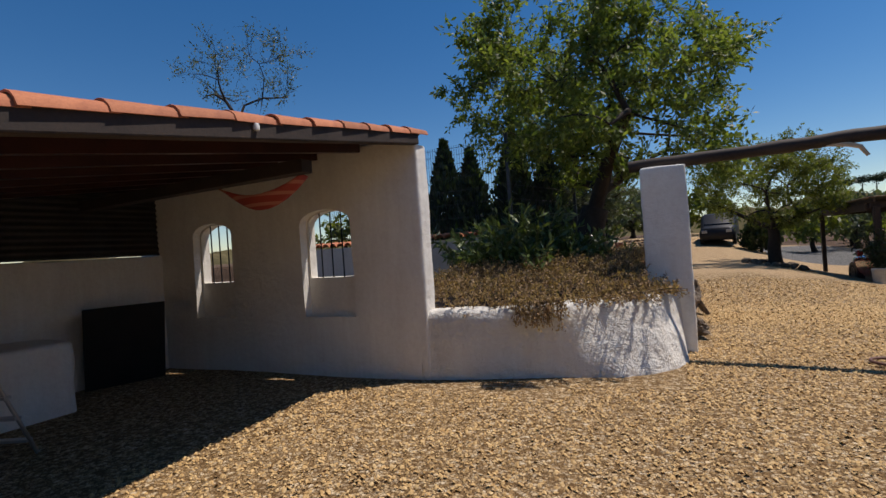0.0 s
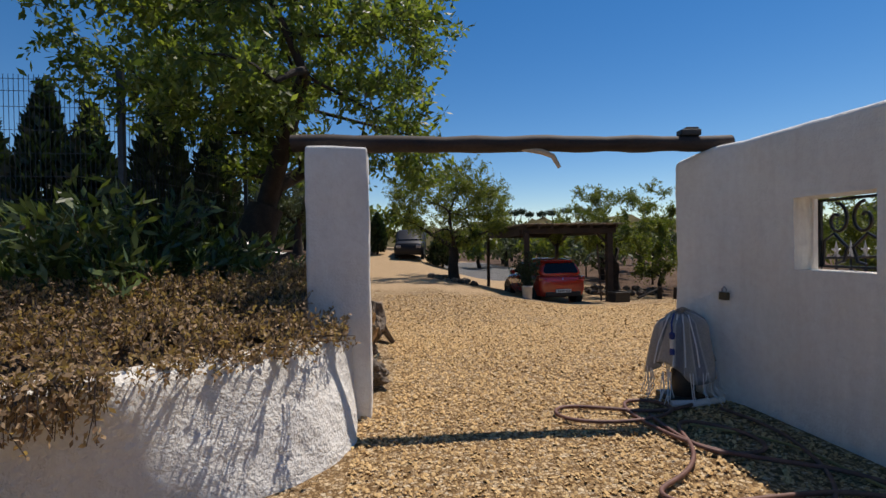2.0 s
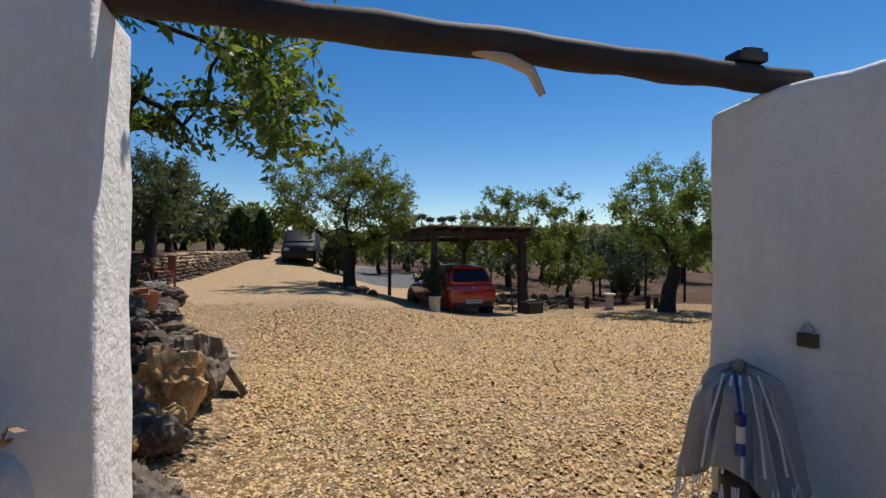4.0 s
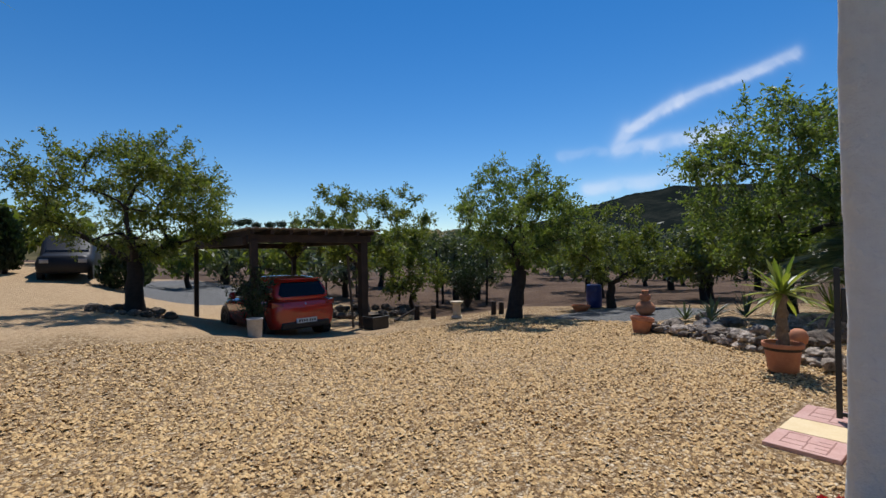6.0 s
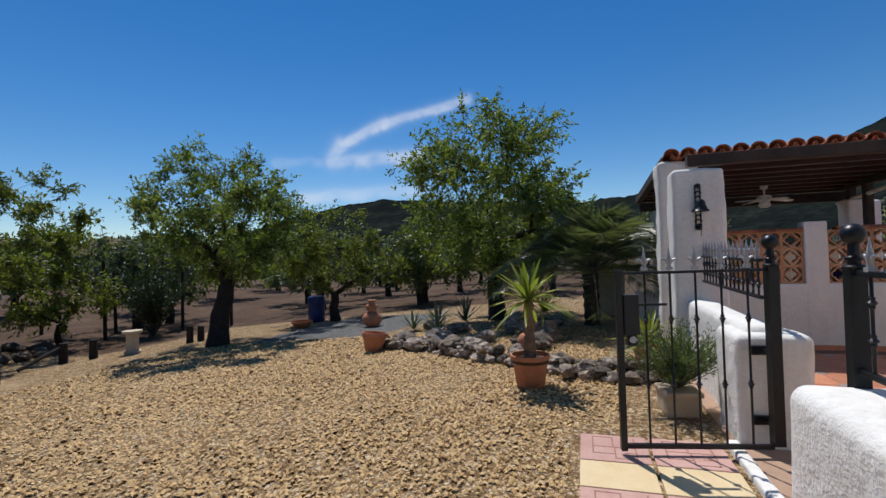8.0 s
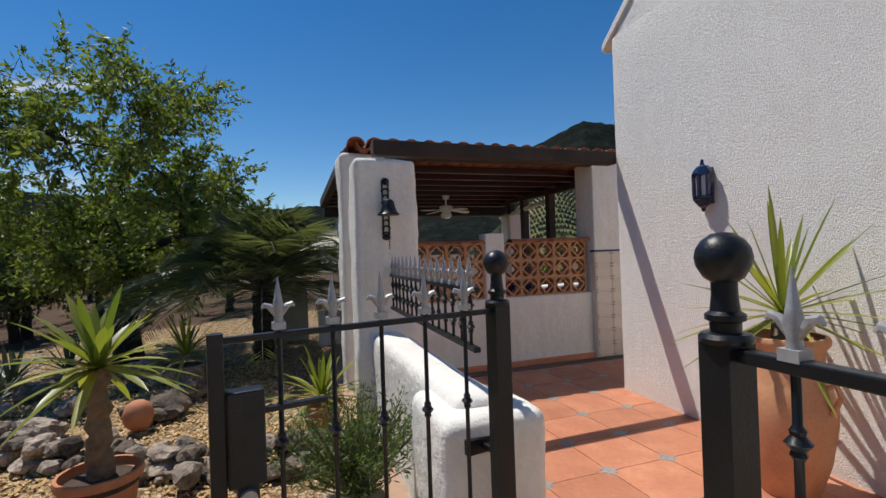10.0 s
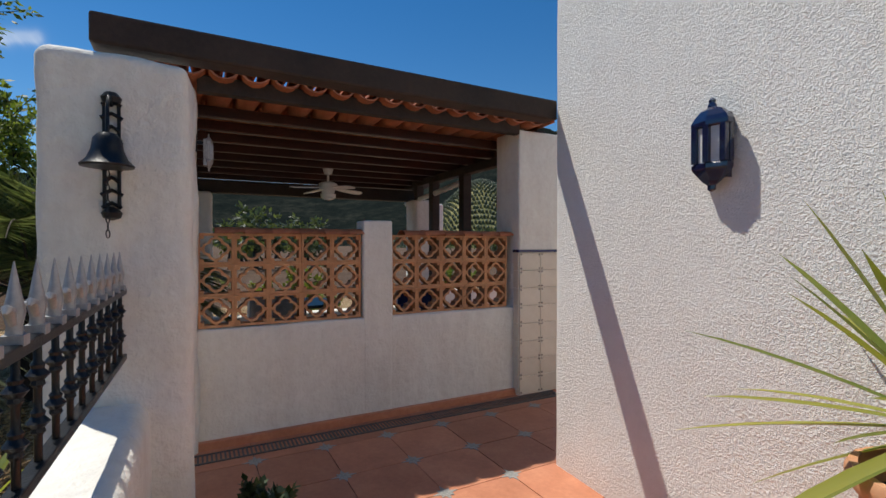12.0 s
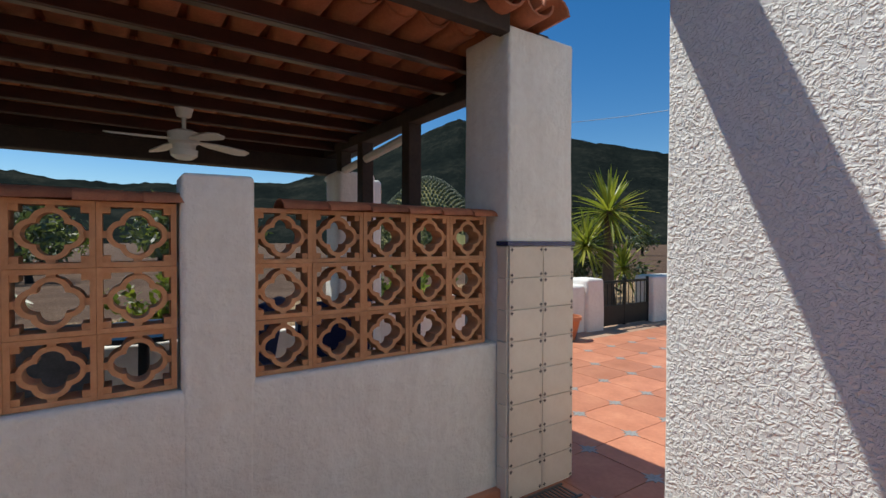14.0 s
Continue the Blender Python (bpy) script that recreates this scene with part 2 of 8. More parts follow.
def ground_material():
    m, nt, bs = blank("gravel_ground")
    vec = coords(nt)
    wob = noise_tex(nt, vec, 0.9, 5, 0.7)
    pale = voronoi(nt, vec, 34)
    edge = voronoi(nt, vec, 34, "DISTANCE_TO_EDGE").outputs["Distance"]
    sep = nt.nodes.new("ShaderNodeSeparateColor")
    nt.links.new(pale.outputs["Color"], sep.inputs["Color"])
    stone = ramp(nt, sep.outputs[0], [(0.0, (0.30, 0.19, 0.09)), (0.35, (0.46, 0.31, 0.15)), (0.7, (0.60, 0.44, 0.25)), (1.0, (0.70, 0.58, 0.40))])
    gap = math2(nt, "MULTIPLY", edge, 9.0, True)
    gravel = mixc(nt, gap, (0.13, 0.075, 0.035), stone)
    gravel = mixc(nt, math2(nt, "MULTIPLY", math2(nt, "SUBTRACT", wob, 0.45, True), 1.2, True), gravel, (0.38, 0.25, 0.12))
    clump = noise_tex(nt, vec, 9, 5, 0.8)
    gravel = mixc(nt, ramp(nt, clump, [(0.36, (1, 1, 1)), (0.56, (0, 0, 0))]), gravel, (0.15, 0.085, 0.036))
    speck = noise_tex(nt, vec, 21, 3, 0.7)
    gravel = mixc(nt, ramp(nt, speck, [(0.40, (1, 1, 1)), (0.50, (0, 0, 0))]), gravel, (0.16, 0.095, 0.042))
    gravel = mixc(nt, ramp(nt, speck, [(0.56, (0, 0, 0)), (0.68, (0.7, 0.7, 0.7))]), gravel, (0.74, 0.60, 0.40))
    fine = noise_tex(nt, vec, 18, 6, 0.75)
    dirt = ramp(nt, math2(nt, "ADD", math2(nt, "MULTIPLY", fine, 0.6), math2(nt, "MULTIPLY", clump, 0.4)), [(0.34, (0.27, 0.17, 0.085)), (0.5, (0.46, 0.32, 0.18)), (0.66, (0.56, 0.42, 0.26))])
    soil = ramp(nt, math2(nt, "ADD", math2(nt, "MULTIPLY", fine, 0.6), math2(nt, "MULTIPLY", noise_tex(nt, vec, 0.6, 5), 0.4)),
                [(0.35, (0.06, 0.036, 0.024)), (0.52, (0.115, 0.072, 0.046)), (0.68, (0.22, 0.155, 0.105))])
    grey = mixc(nt, gap, (0.05, 0.049, 0.047), ramp(nt, sep.outputs[1], [(0.0, (0.10, 0.10, 0.098)), (1.0, (0.26, 0.255, 0.24))]))

    def zone(name):
        a = nt.nodes.new("ShaderNodeAttribute")
        a.attribute_name = name
        s = math2(nt, "ADD", a.outputs["Fac"], math2(nt, "MULTIPLY", math2(nt, "SUBTRACT", wob, 0.5), 0.9))
        return math2(nt, "MULTIPLY", math2(nt, "SUBTRACT", s, 0.4), 4.0, True)
    col = mixc(nt, zone("dirt"), gravel, dirt)
    col = mixc(nt, zone("grey"), col, grey)
    col = mixc(nt, zone("soil"), col, soil)
    nt.links.new(col, bs.inputs["Base Color"])
    bs.inputs["Roughness"].default_value = 0.95
    bs.inputs["Specular IOR Level"].default_value = 0.15
    bump(nt, bs, math2(nt, "ADD", math2(nt, "MULTIPLY", gap, 0.6), math2(nt, "MULTIPLY", fine, 0.7)), 0.7, 0.02)
    return m


M_GROUND = ground_material()
M_PEBBLE = mat("gravel_stone", (0.25, 0.13, 0.045), (0.84, 0.64, 0.35), 0.85, 30, 120, 0.2, 0.002, space="world", mid=(0.56, 0.36, 0.148))


# ---- mesh helpers ----
def rnd(a, b):
    return random.uniform(a, b)


def mesh_ob(name, verts, faces, material, smooth=False, parent=None):
    me = bpy.data.meshes.new(name)
    me.from_pydata([tuple(v) for v in verts], [], [tuple(f) for f in faces])
    me.validate()
    if smooth:
        me.polygons.foreach_set("use_smooth", [True] * len(me.polygons))
    for mm in (material if isinstance(material, (list, tuple)) else [material]):
        me.materials.append(mm)
    ob = new(name, me)
    if parent:
        ob.parent = parent
    return ob


def quads_ob(name, verts, material, parent=None):
    """A mesh of loose quads from an (n, 4, 3) array."""
    n = len(verts)
    me = bpy.data.meshes.new(name)
    me.vertices.add(4 * n), me.loops.add(4 * n), me.polygons.add(n)
    me.vertices.foreach_set("co", np.ascontiguousarray(verts, dtype=np.float32).ravel())
    me.loops.foreach_set("vertex_index", np.arange(4 * n, dtype=np.int32))
    me.polygons.foreach_set("loop_start", np.arange(0, 4 * n, 4, dtype=np.int32))
    me.update(calc_edges=True)
    me.materials.append(material)
    ob = new(name, me)
    if parent:
        ob.parent = parent
    return ob


class Shape:
    """Collects simple solids into one mesh."""

    def __init__(self):
        self.v, self.f = [], []

    def add(self, verts, faces, m=None):
        k = len(self.v)
        self.v += [m @ Vector(p) if m else Vector(p) for p in verts]
        self.f += [[k + i for i in f] for f in faces]
        return self

    def box(self, x0, x1, y0, y1, z0, z1, m=None):
        v = [(x, y, z) for x in (x0, x1) for y in (y0, y1) for z in (z0, z1)]
        return self.add(v, [(0, 1, 3, 2), (4, 6, 7, 5), (0, 4, 5, 1), (2, 3, 7, 6), (0, 2, 6, 4), (1, 5, 7, 3)], m)

    def tube(self, pts, radii, n=8, cap=True):
        pts = [Vector(p) for p in pts]
        if isinstance(radii, (int, float)):
            radii = [radii] * len(pts)
        k, last = len(self.v), None
        for i, p in enumerate(pts):
            d = (pts[min(i + 1, len(pts) - 1)] - pts[max(i - 1, 0)]).normalized()
            a = (last if last is not None else (Vector((1, 0, 0)) if abs(d.x) < 0.9 else Vector((0, 1, 0))))
            a = (a - d * a.dot(d)).normalized()
            last, b = a, d.cross(a)
            for j in range(n):
                t = 2 * math.pi * j / n
                self.v.append(p + radii[i] * (math.cos(t) * a + math.sin(t) * b))
        for i in range(len(pts) - 1):
            for j in range(n):
                q = (j + 1) % n
                self.f.append([k + i * n + j, k + i * n + q, k + (i + 1) * n + q, k + (i + 1) * n + j])
        if cap:
            self.f.append([k + j for j in range(n)][::-1])
            self.f.append([k + (len(pts) - 1) * n + j for j in range(n)])
        return self

    def lathe(self, prof, at=(0, 0, 0), n=20, m=None):
        """prof: (radius, height) from bottom to top; closed rings, ends capped where the radius is not 0."""
        vs, fs = [], []
        for r, z in prof:
            for j in range(n):
                t = 2 * math.pi * j / n
                vs.append((at[0] + r * math.cos(t), at[1] + r * math.sin(t), at[2] + z))
        for i in range(len(prof) - 1):
            for j in range(n):
                q = (j + 1) % n
                fs.append((i * n + j, i * n + q, (i + 1) * n + q, (i + 1) * n + j))
        fs.append(tuple(range(n))[::-1])
        fs.append(tuple((len(prof) - 1) * n + j for j in range(n)))
        return self.add(vs, fs, m)

    def done(self, name, material, smooth=False, parent=None, bevel=0.0, angle=40):
        ob = mesh_ob(name, self.v, self.f, material, smooth, parent)
        bm = bmesh.new()
        bm.from_mesh(ob.data)
        bmesh.ops.recalc_face_normals(bm, faces=bm.faces)
        if smooth:
            for e in bm.edges:
                if len(e.link_faces) == 2 and e.calc_face_angle(0) > radians(angle):
                    e.smooth = False
        bm.to_mesh(ob.data)
        bm.free()
        if bevel:
            b = ob.modifiers.new("bevel", "BEVEL")
            b.width, b.segments, b.limit_method = bevel, 2, "ANGLE"
        return ob


def empty(name, at=(0, 0, 0), rz=0.0):
    ob = new(name)
    ob.matrix_basis = pose(*at, 0, 0, rz)
    return ob


def rounded_block(name, x0, x1, y0, y1, z0, z1, material, r=0.05, step=0.12, wob=0.012, warp=None, parent=None):
    """A hand-plastered block: rounded edges and a slightly wavy skin."""
    lo, hi = Vector((x0, y0, z0)), Vector((x1, y1, z1))
    r = min(r, *((hi - lo) * 0.49))
    bm = bmesh.new()
    seen = {}

    def ticks(a, b):
        n = max(2, int((b - a - 2 * r) / step))
        return [a, a + r * 0.3, a + r * 0.65] + [a + r + (b - a - 2 * r) * i / n for i in range(n + 1)] + [b - r * 0.65, b - r * 0.3, b]
    T = [ticks(lo[i], hi[i]) for i in range(3)]

    def vert(p):
        k = tuple(round(c, 4) for c in p)
        if k not in seen:
            q = Vector(p)
            inner = Vector([min(max(q[i], lo[i] + r), hi[i] - r) for i in range(3)])
            d = q - inner
            nn = d.normalized()
            q = inner + nn * r
            q += nn * wob * (noise.noise(q * 2.3) + 0.5 * noise.noise(q * 7.1))
            if warp:
                q = warp(q)
            seen[k] = bm.verts.new(q)
        return seen[k]
    for ax in range(3):
        u, w = [i for i in range(3) if i != ax]
        for side in (lo[ax], hi[ax]):
            for i in range(len(T[u]) - 1):
                for j in range(len(T[w]) - 1):
                    ps = []
                    for a, b in ((i, j), (i + 1, j), (i + 1, j + 1), (i, j + 1)):
                        p = [0, 0, 0]
                        p[ax], p[u], p[w] = side, T[u][a], T[w][b]
                        ps.append(vert(p))
                    if len(set(ps)) == 4:
                        try:
                            bm.faces.new(ps)
                        except ValueError:
                            pass
    bmesh.ops.recalc_face_normals(bm, faces=bm.faces)
    me = bpy.data.meshes.new(name)
    bm.to_mesh(me)
    bm.free()
    me.polygons.foreach_set("use_smooth", [True] * len(me.polygons))
    me.materials.append(material)
    ob = new(name, me)
    if parent:
        ob.parent = parent
    return ob


def cut(ob, cutters):
    """Cuts solids out of ob for good, and removes the solids."""
    for c in cutters:
        b = ob.modifiers.new("cut", "BOOLEAN")
        b.object, b.operation, b.solver = c, "DIFFERENCE", "EXACT"
    bpy.context.view_layer.update()
    dg = bpy.context.evaluated_depsgraph_get()
    me = bpy.data.meshes.new_from_object(ob.evaluated_get(dg))
    ob.modifiers.clear()
    ob.data = me
    bm = bmesh.new()
    bm.from_mesh(me)
    for e in bm.edges:
        if len(e.link_faces) == 2 and e.calc_face_angle(0) > radians(35):
            e.smooth = False
    bm.to_mesh(me)
    bm.free()
    for c in cutters:
        bpy.data.objects.remove(c)
    return ob


def step01(a, b, v):
    u = np.clip((np.asarray(v, float) - a) / (b - a), 0, 1)
    return u * u * (3 - 2 * u)


# ---- ground ----
def ground_z(x, y):
    z = -0.066 * np.clip(np.asarray(y, float) - 8.0, 0, 10.5) + 0.4 * step01(21, 36, y)
    z = z + step01(11, 19, y) * step01(6.8, 1.5, x) * 0.85
    z = z + step01(20, 36, y) * step01(6, 0, x) * 0.7
    z = z - 0.12 * step01(6.2, 6.6, x) * step01(6.15, 5.7, y) * step01(-4, -3, y) * step01(18, 15, x)
    z = z + 0.55 * step01(0.35, -0.9, x) * step01(6.2, 7.2, y) * step01(16, 12, y)
    z = z + 0.3 * step01(0.1, -0.8, x) * step01(8.6, 10.0, y) * step01(16, 13, y)
    edge = -2.75 + 0.3 * (np.asarray(y, float) - 22.0)
    z = z + (1.2 - z) * step01(edge, edge - 0.35, x) * step01(20.0, 20.4, y) * step01(60, 50, y)
    return z


def gz(x, y):
    return float(ground_z(x, y))


def build_ground():
    far = [45, 52, 62, 75, 95, 130, 200, 350, 700, 1500]
    xs = np.concatenate([[-1500, -700, -350, -200, -130, -90, -65, -45, -32, -24], np.arange(-18, 40, 0.36), far])
    ys = np.concatenate([[-1500, -700, -350, -200, -130, -80, -50, -30, -20, -14], np.arange(-9, 42, 0.36), far])
    X, Y = np.meshgrid(xs, ys)
    Z = ground_z(X, Y)
    for i in range(Z.shape[0]):
        for j in range(Z.shape[1]):
            if -18 < X[i, j] < 40 and -9 < Y[i, j] < 42:
                Z[i, j] += 0.018 * noise.noise((X[i, j] * 0.7, Y[i, j] * 0.7, 0)) - 0.004
    n, m = X.shape
    idx = np.arange(n * m).reshape(n, m)
    faces = np.stack([idx[:-1, :-1], idx[:-1, 1:], idx[1:, 1:], idx[1:, :-1]], -1).reshape(-1, 4)
    ob = mesh_ob("ground", np.stack([X, Y, Z], -1).reshape(-1, 3).tolist(), faces.tolist(), M_GROUND, True)
    x, y = X.ravel(), Y.ravel()
    drive = step01(13.0, 19.0, y) * step01(-3.2, -2.4, x) * step01(9.2, 8.2, x)
    soil = np.maximum(step01(14.6, 16.2, x + 0.25 * (y - 15)), step01(10.0, 11.4, x) * step01(16.8, 18.4, y))
    soil = np.maximum(soil, step01(-2.2, -3.2, x) * step01(6.3, 7.0, y))
    lip = -0.28 * np.clip(y - 9, 0, 6)
    soil = np.maximum(soil, step01(0.0, -0.35, x - lip) * step01(6.3, 6.8, y) * step01(15, 13, y))
    soil = np.maximum(soil, step01(44, 52, y))
    soil = np.maximum(soil, step01(-8, -12, x))
    soil = np.maximum(soil, step01(-10, -16, y))
    gr = step01(11.0, 11.6, x) * step01(10.9, 11.5, y + 0.12 * (x - 11)) * step01(14.6, 13.9, y) * step01(15.6, 14.6, x)
    gr = np.maximum(gr, step01(3.5, 4.2, x) * step01(9.8, 9.0, x) * step01(26, 27, y) * step01(46, 44, y))
    soil = soil * (1 - gr)
    for name, w in (("dirt", drive), ("soil", soil), ("grey", gr)):
        a = ob.data.attributes.new(name, "FLOAT", "POINT")
        a.data.foreach_set("value", w.astype(np.float32))
    tagged(ob, "ochre gravel yard running into dirt drive and brown orchard soil", "ground", kind="structure")


build_ground()


def pebbles():
    """Loose gravel over the yard near the way walked."""
    rng = np.random.default_rng(5)
    base = np.array([(1, 0, 0), (0.3, 0.95, 0), (-0.8, 0.6, 0), (-0.8, -0.6, 0), (0.3, -0.95, 0), (0.1, 0, 0.55)])
    n = 84000
    x = rng.uniform(-3.5, 11.5, n * 2)
    y = rng.uniform(1.2, 15.5, n * 2)
    keep = ~((x < 0.0) & (y > 4.6)) & ~((x > 3.2) & (y < 6.3)) & ~((x > 6.3) & (y < 6.9)) & ~((x > 5.1) & (x < 6.6) & (y < 7.35)) & ~((x < -1) & (y > 4.1))
    keep &= ~((x < 0.3) & (y > 6.4)) & ((x > -3.4) | (y < 2))
    near = np.exp(-((y - 5.5) / 8.5) ** 2)
    keep &= rng.uniform(0, 1, n * 2) < near
    x, y = x[keep][:n], y[keep][:n]
    n = len(x)
    s = rng.uniform(0.006, 0.0175, n) * (1 + 0.09 * np.clip(y - 5.0, 0, 8))
    ang = rng.uniform(0, 2 * math.pi, n)
    tilt = rng.uniform(-0.8, 0.8, (n, 2))
    P = base[None] * (rng.uniform(0.75, 1.25, (n, 6, 1)) * s[:, None, None])
    P[:, :, 1] *= rng.uniform(0.55, 1.0, (n, 1))
    c, d = np.cos(ang)[:, None], np.sin(ang)[:, None]
    px, py = P[:, :, 0] * c - P[:, :, 1] * d, P[:, :, 0] * d + P[:, :, 1] * c
    pz = P[:, :, 2] + px * tilt[:, :1] + py * tilt[:, 1:] + 0.004
    V = np.stack([px + x[:, None], py + y[:, None], pz + ground_z(x, y)[:, None]], -1).reshape(-1, 3)
    F = (np.array([(0, 1, 5), (1, 2, 5), (2, 3, 5), (3, 4, 5), (4, 0, 5)])[None] + 6 * np.arange(n)[:, None, None]).reshape(-1, 3)
    me = bpy.data.meshes.new("gravel")
    me.vertices.add(len(V)), me.loops.add(F.size), me.polygons.add(len(F))
    me.vertices.foreach_set("co", V.astype(np.float32).ravel())
    me.loops.foreach_set("vertex_index", F.astype(np.int32).ravel())
    me.polygons.foreach_set("loop_start", np.arange(0, F.size, 3, dtype=np.int32))
    me.update(calc_edges=True)
    me.materials.append(M_PEBBLE)
    tagged(new("gravel", me), "loose ochre and cream gravel stones over the yard", "gravel", kind="stuff")


pebbles()

# ---- hills ----
HILL = [(-60, 1.2), (-20, 1.5), (5, 1.8), (14, 2.4), (20, 2.6), (30, 2.4), (50, 3.2), (58, 5.6), (66, 7.0), (75, 6.5), (90, 5.6), (97, 6.4), (106, 6.6), (115, 10.0), (122, 13.0),
        (126, 14.5), (132, 13.0), (141, 11.6), (150, 9.5), (165, 7.0), (200, 4.0), (300, 1.2)]
# The blue of distance haze is mixed into these dark hill greens.
M_HILL = mat("hazed_wooded_hillside", (0.006, 0.009, 0.009), (0.032, 0.034, 0.027), 0.95, 0.02, 0.16, 1.0, 6.0, space="world", mid=(0.012, 0.016, 0.014), spec=0.0)
M_HILL_DRY = mat("dry_hillside", (0.03, 0.032, 0.016), (0.17, 0.14, 0.075), 0.95, 0.03, 0.3, 0.6, 1.0, space="world", spec=0.0)


def hills(name, lo, hi, dist, material, label, scale=1.0):
    hs, es = [h[0] for h in HILL], [h[1] for h in HILL]
    az = np.arange(lo, hi + 0.01, 0.5)
    rows = 14
    V, F = [], []
    for i, a in enumerate(az):
        e = np.interp(a, hs, es) * scale
        fade = float(step01(lo, lo + 6, a) * step01(hi, hi - 6, a))
        top = dist * 1.5 * math.tan(radians(e)) * fade + 1.4
        for r in range(rows):
            u = r / (rows - 1)
            d = dist * (0.75 + 0.75 * u)
            z = -3 + (top + 3) * (u ** 0.9) + (6 if u < 1 else 3.5) * u * noise.noise((a * 0.3, u * 5, dist)) + 2.2 * u * noise.noise((a * 1.7, u * 9, dist))
            V.append((5 + d * math.sin(radians(a)), 6 + d * math.cos(radians(a)), z))
    for i in range(len(az) - 1):
        for r in range(rows - 1):
            k = i * rows + r
            F.append((k, k + rows, k + rows + 1, k + 1))
    return tagged(mesh_ob(name, V, F, material, True), label, "hills", kind="structure")


hills("backdrop_hills", 44, 215, 420, M_HILL, "dark wooded hills on the horizon")
M_GROVE = mat("terraced_grove_hillside", (0.11, 0.11, 0.045), (0.30, 0.27, 0.13), 0.95, 0.12, 0.55, 0.5, 0.6, space="world", spec=0.0, mid=(0.2, 0.19, 0.08))


def grove_hill():
    """A rounded hill planted with rows of small olive trees."""
    n, m = 48, 26
    V, F, crowns = [], [], []

    def place(u, w):
        a = 110.5 + 25 * u
        el = 7.5 * math.exp(-((a - 122.2) / 6.5) ** 2)
        d = 165 + 50 * w
        return Vector((6 + d * math.sin(radians(a)), 5 + d * math.cos(radians(a)), -3 + (215 * math.tan(radians(el)) + 4.4) * math.sin(w * math.pi / 2)))
    for i in range(n + 1):
        for j in range(m + 1):
            V.append(place(i / n, j / m))
    for i in range(n):
        for j in range(m):
            k = i * (m + 1) + j
            F.append((k, k + m + 1, k + m + 2, k + 1))
    rs = random.Random(4)
    hill = mesh_ob("backdrop_grove_hill", V, F, M_GROVE, True)
    tagged(hill, "sunlit terraced hillside planted with olive rows", "hills", kind="structure")
    dots = Shape()
    for i in range(58):
        for j in range(17):
            p = place((i + 0.5 * (j % 2) + rs.uniform(-0.12, 0.12)) / 58, 0.2 + 0.8 * (j + rs.uniform(-0.15, 0.15)) / 17)
            r = rs.uniform(0.45, 0.75)
            dots.lathe([(r * 0.6, -0.2), (r, 0.4), (r * 0.75, 1.0), (0.05, 1.4)], p, 5)
    tagged(dots.done("grove_trees", M_LEAF_GREY), "rows of small olive trees on the far hillside", "trees", kind="stuff")


hills("backdrop_dry_hill", -75, 48, 150, M_HILL_DRY, "low dry grassy rise beyond the orchard")
grove_hill()

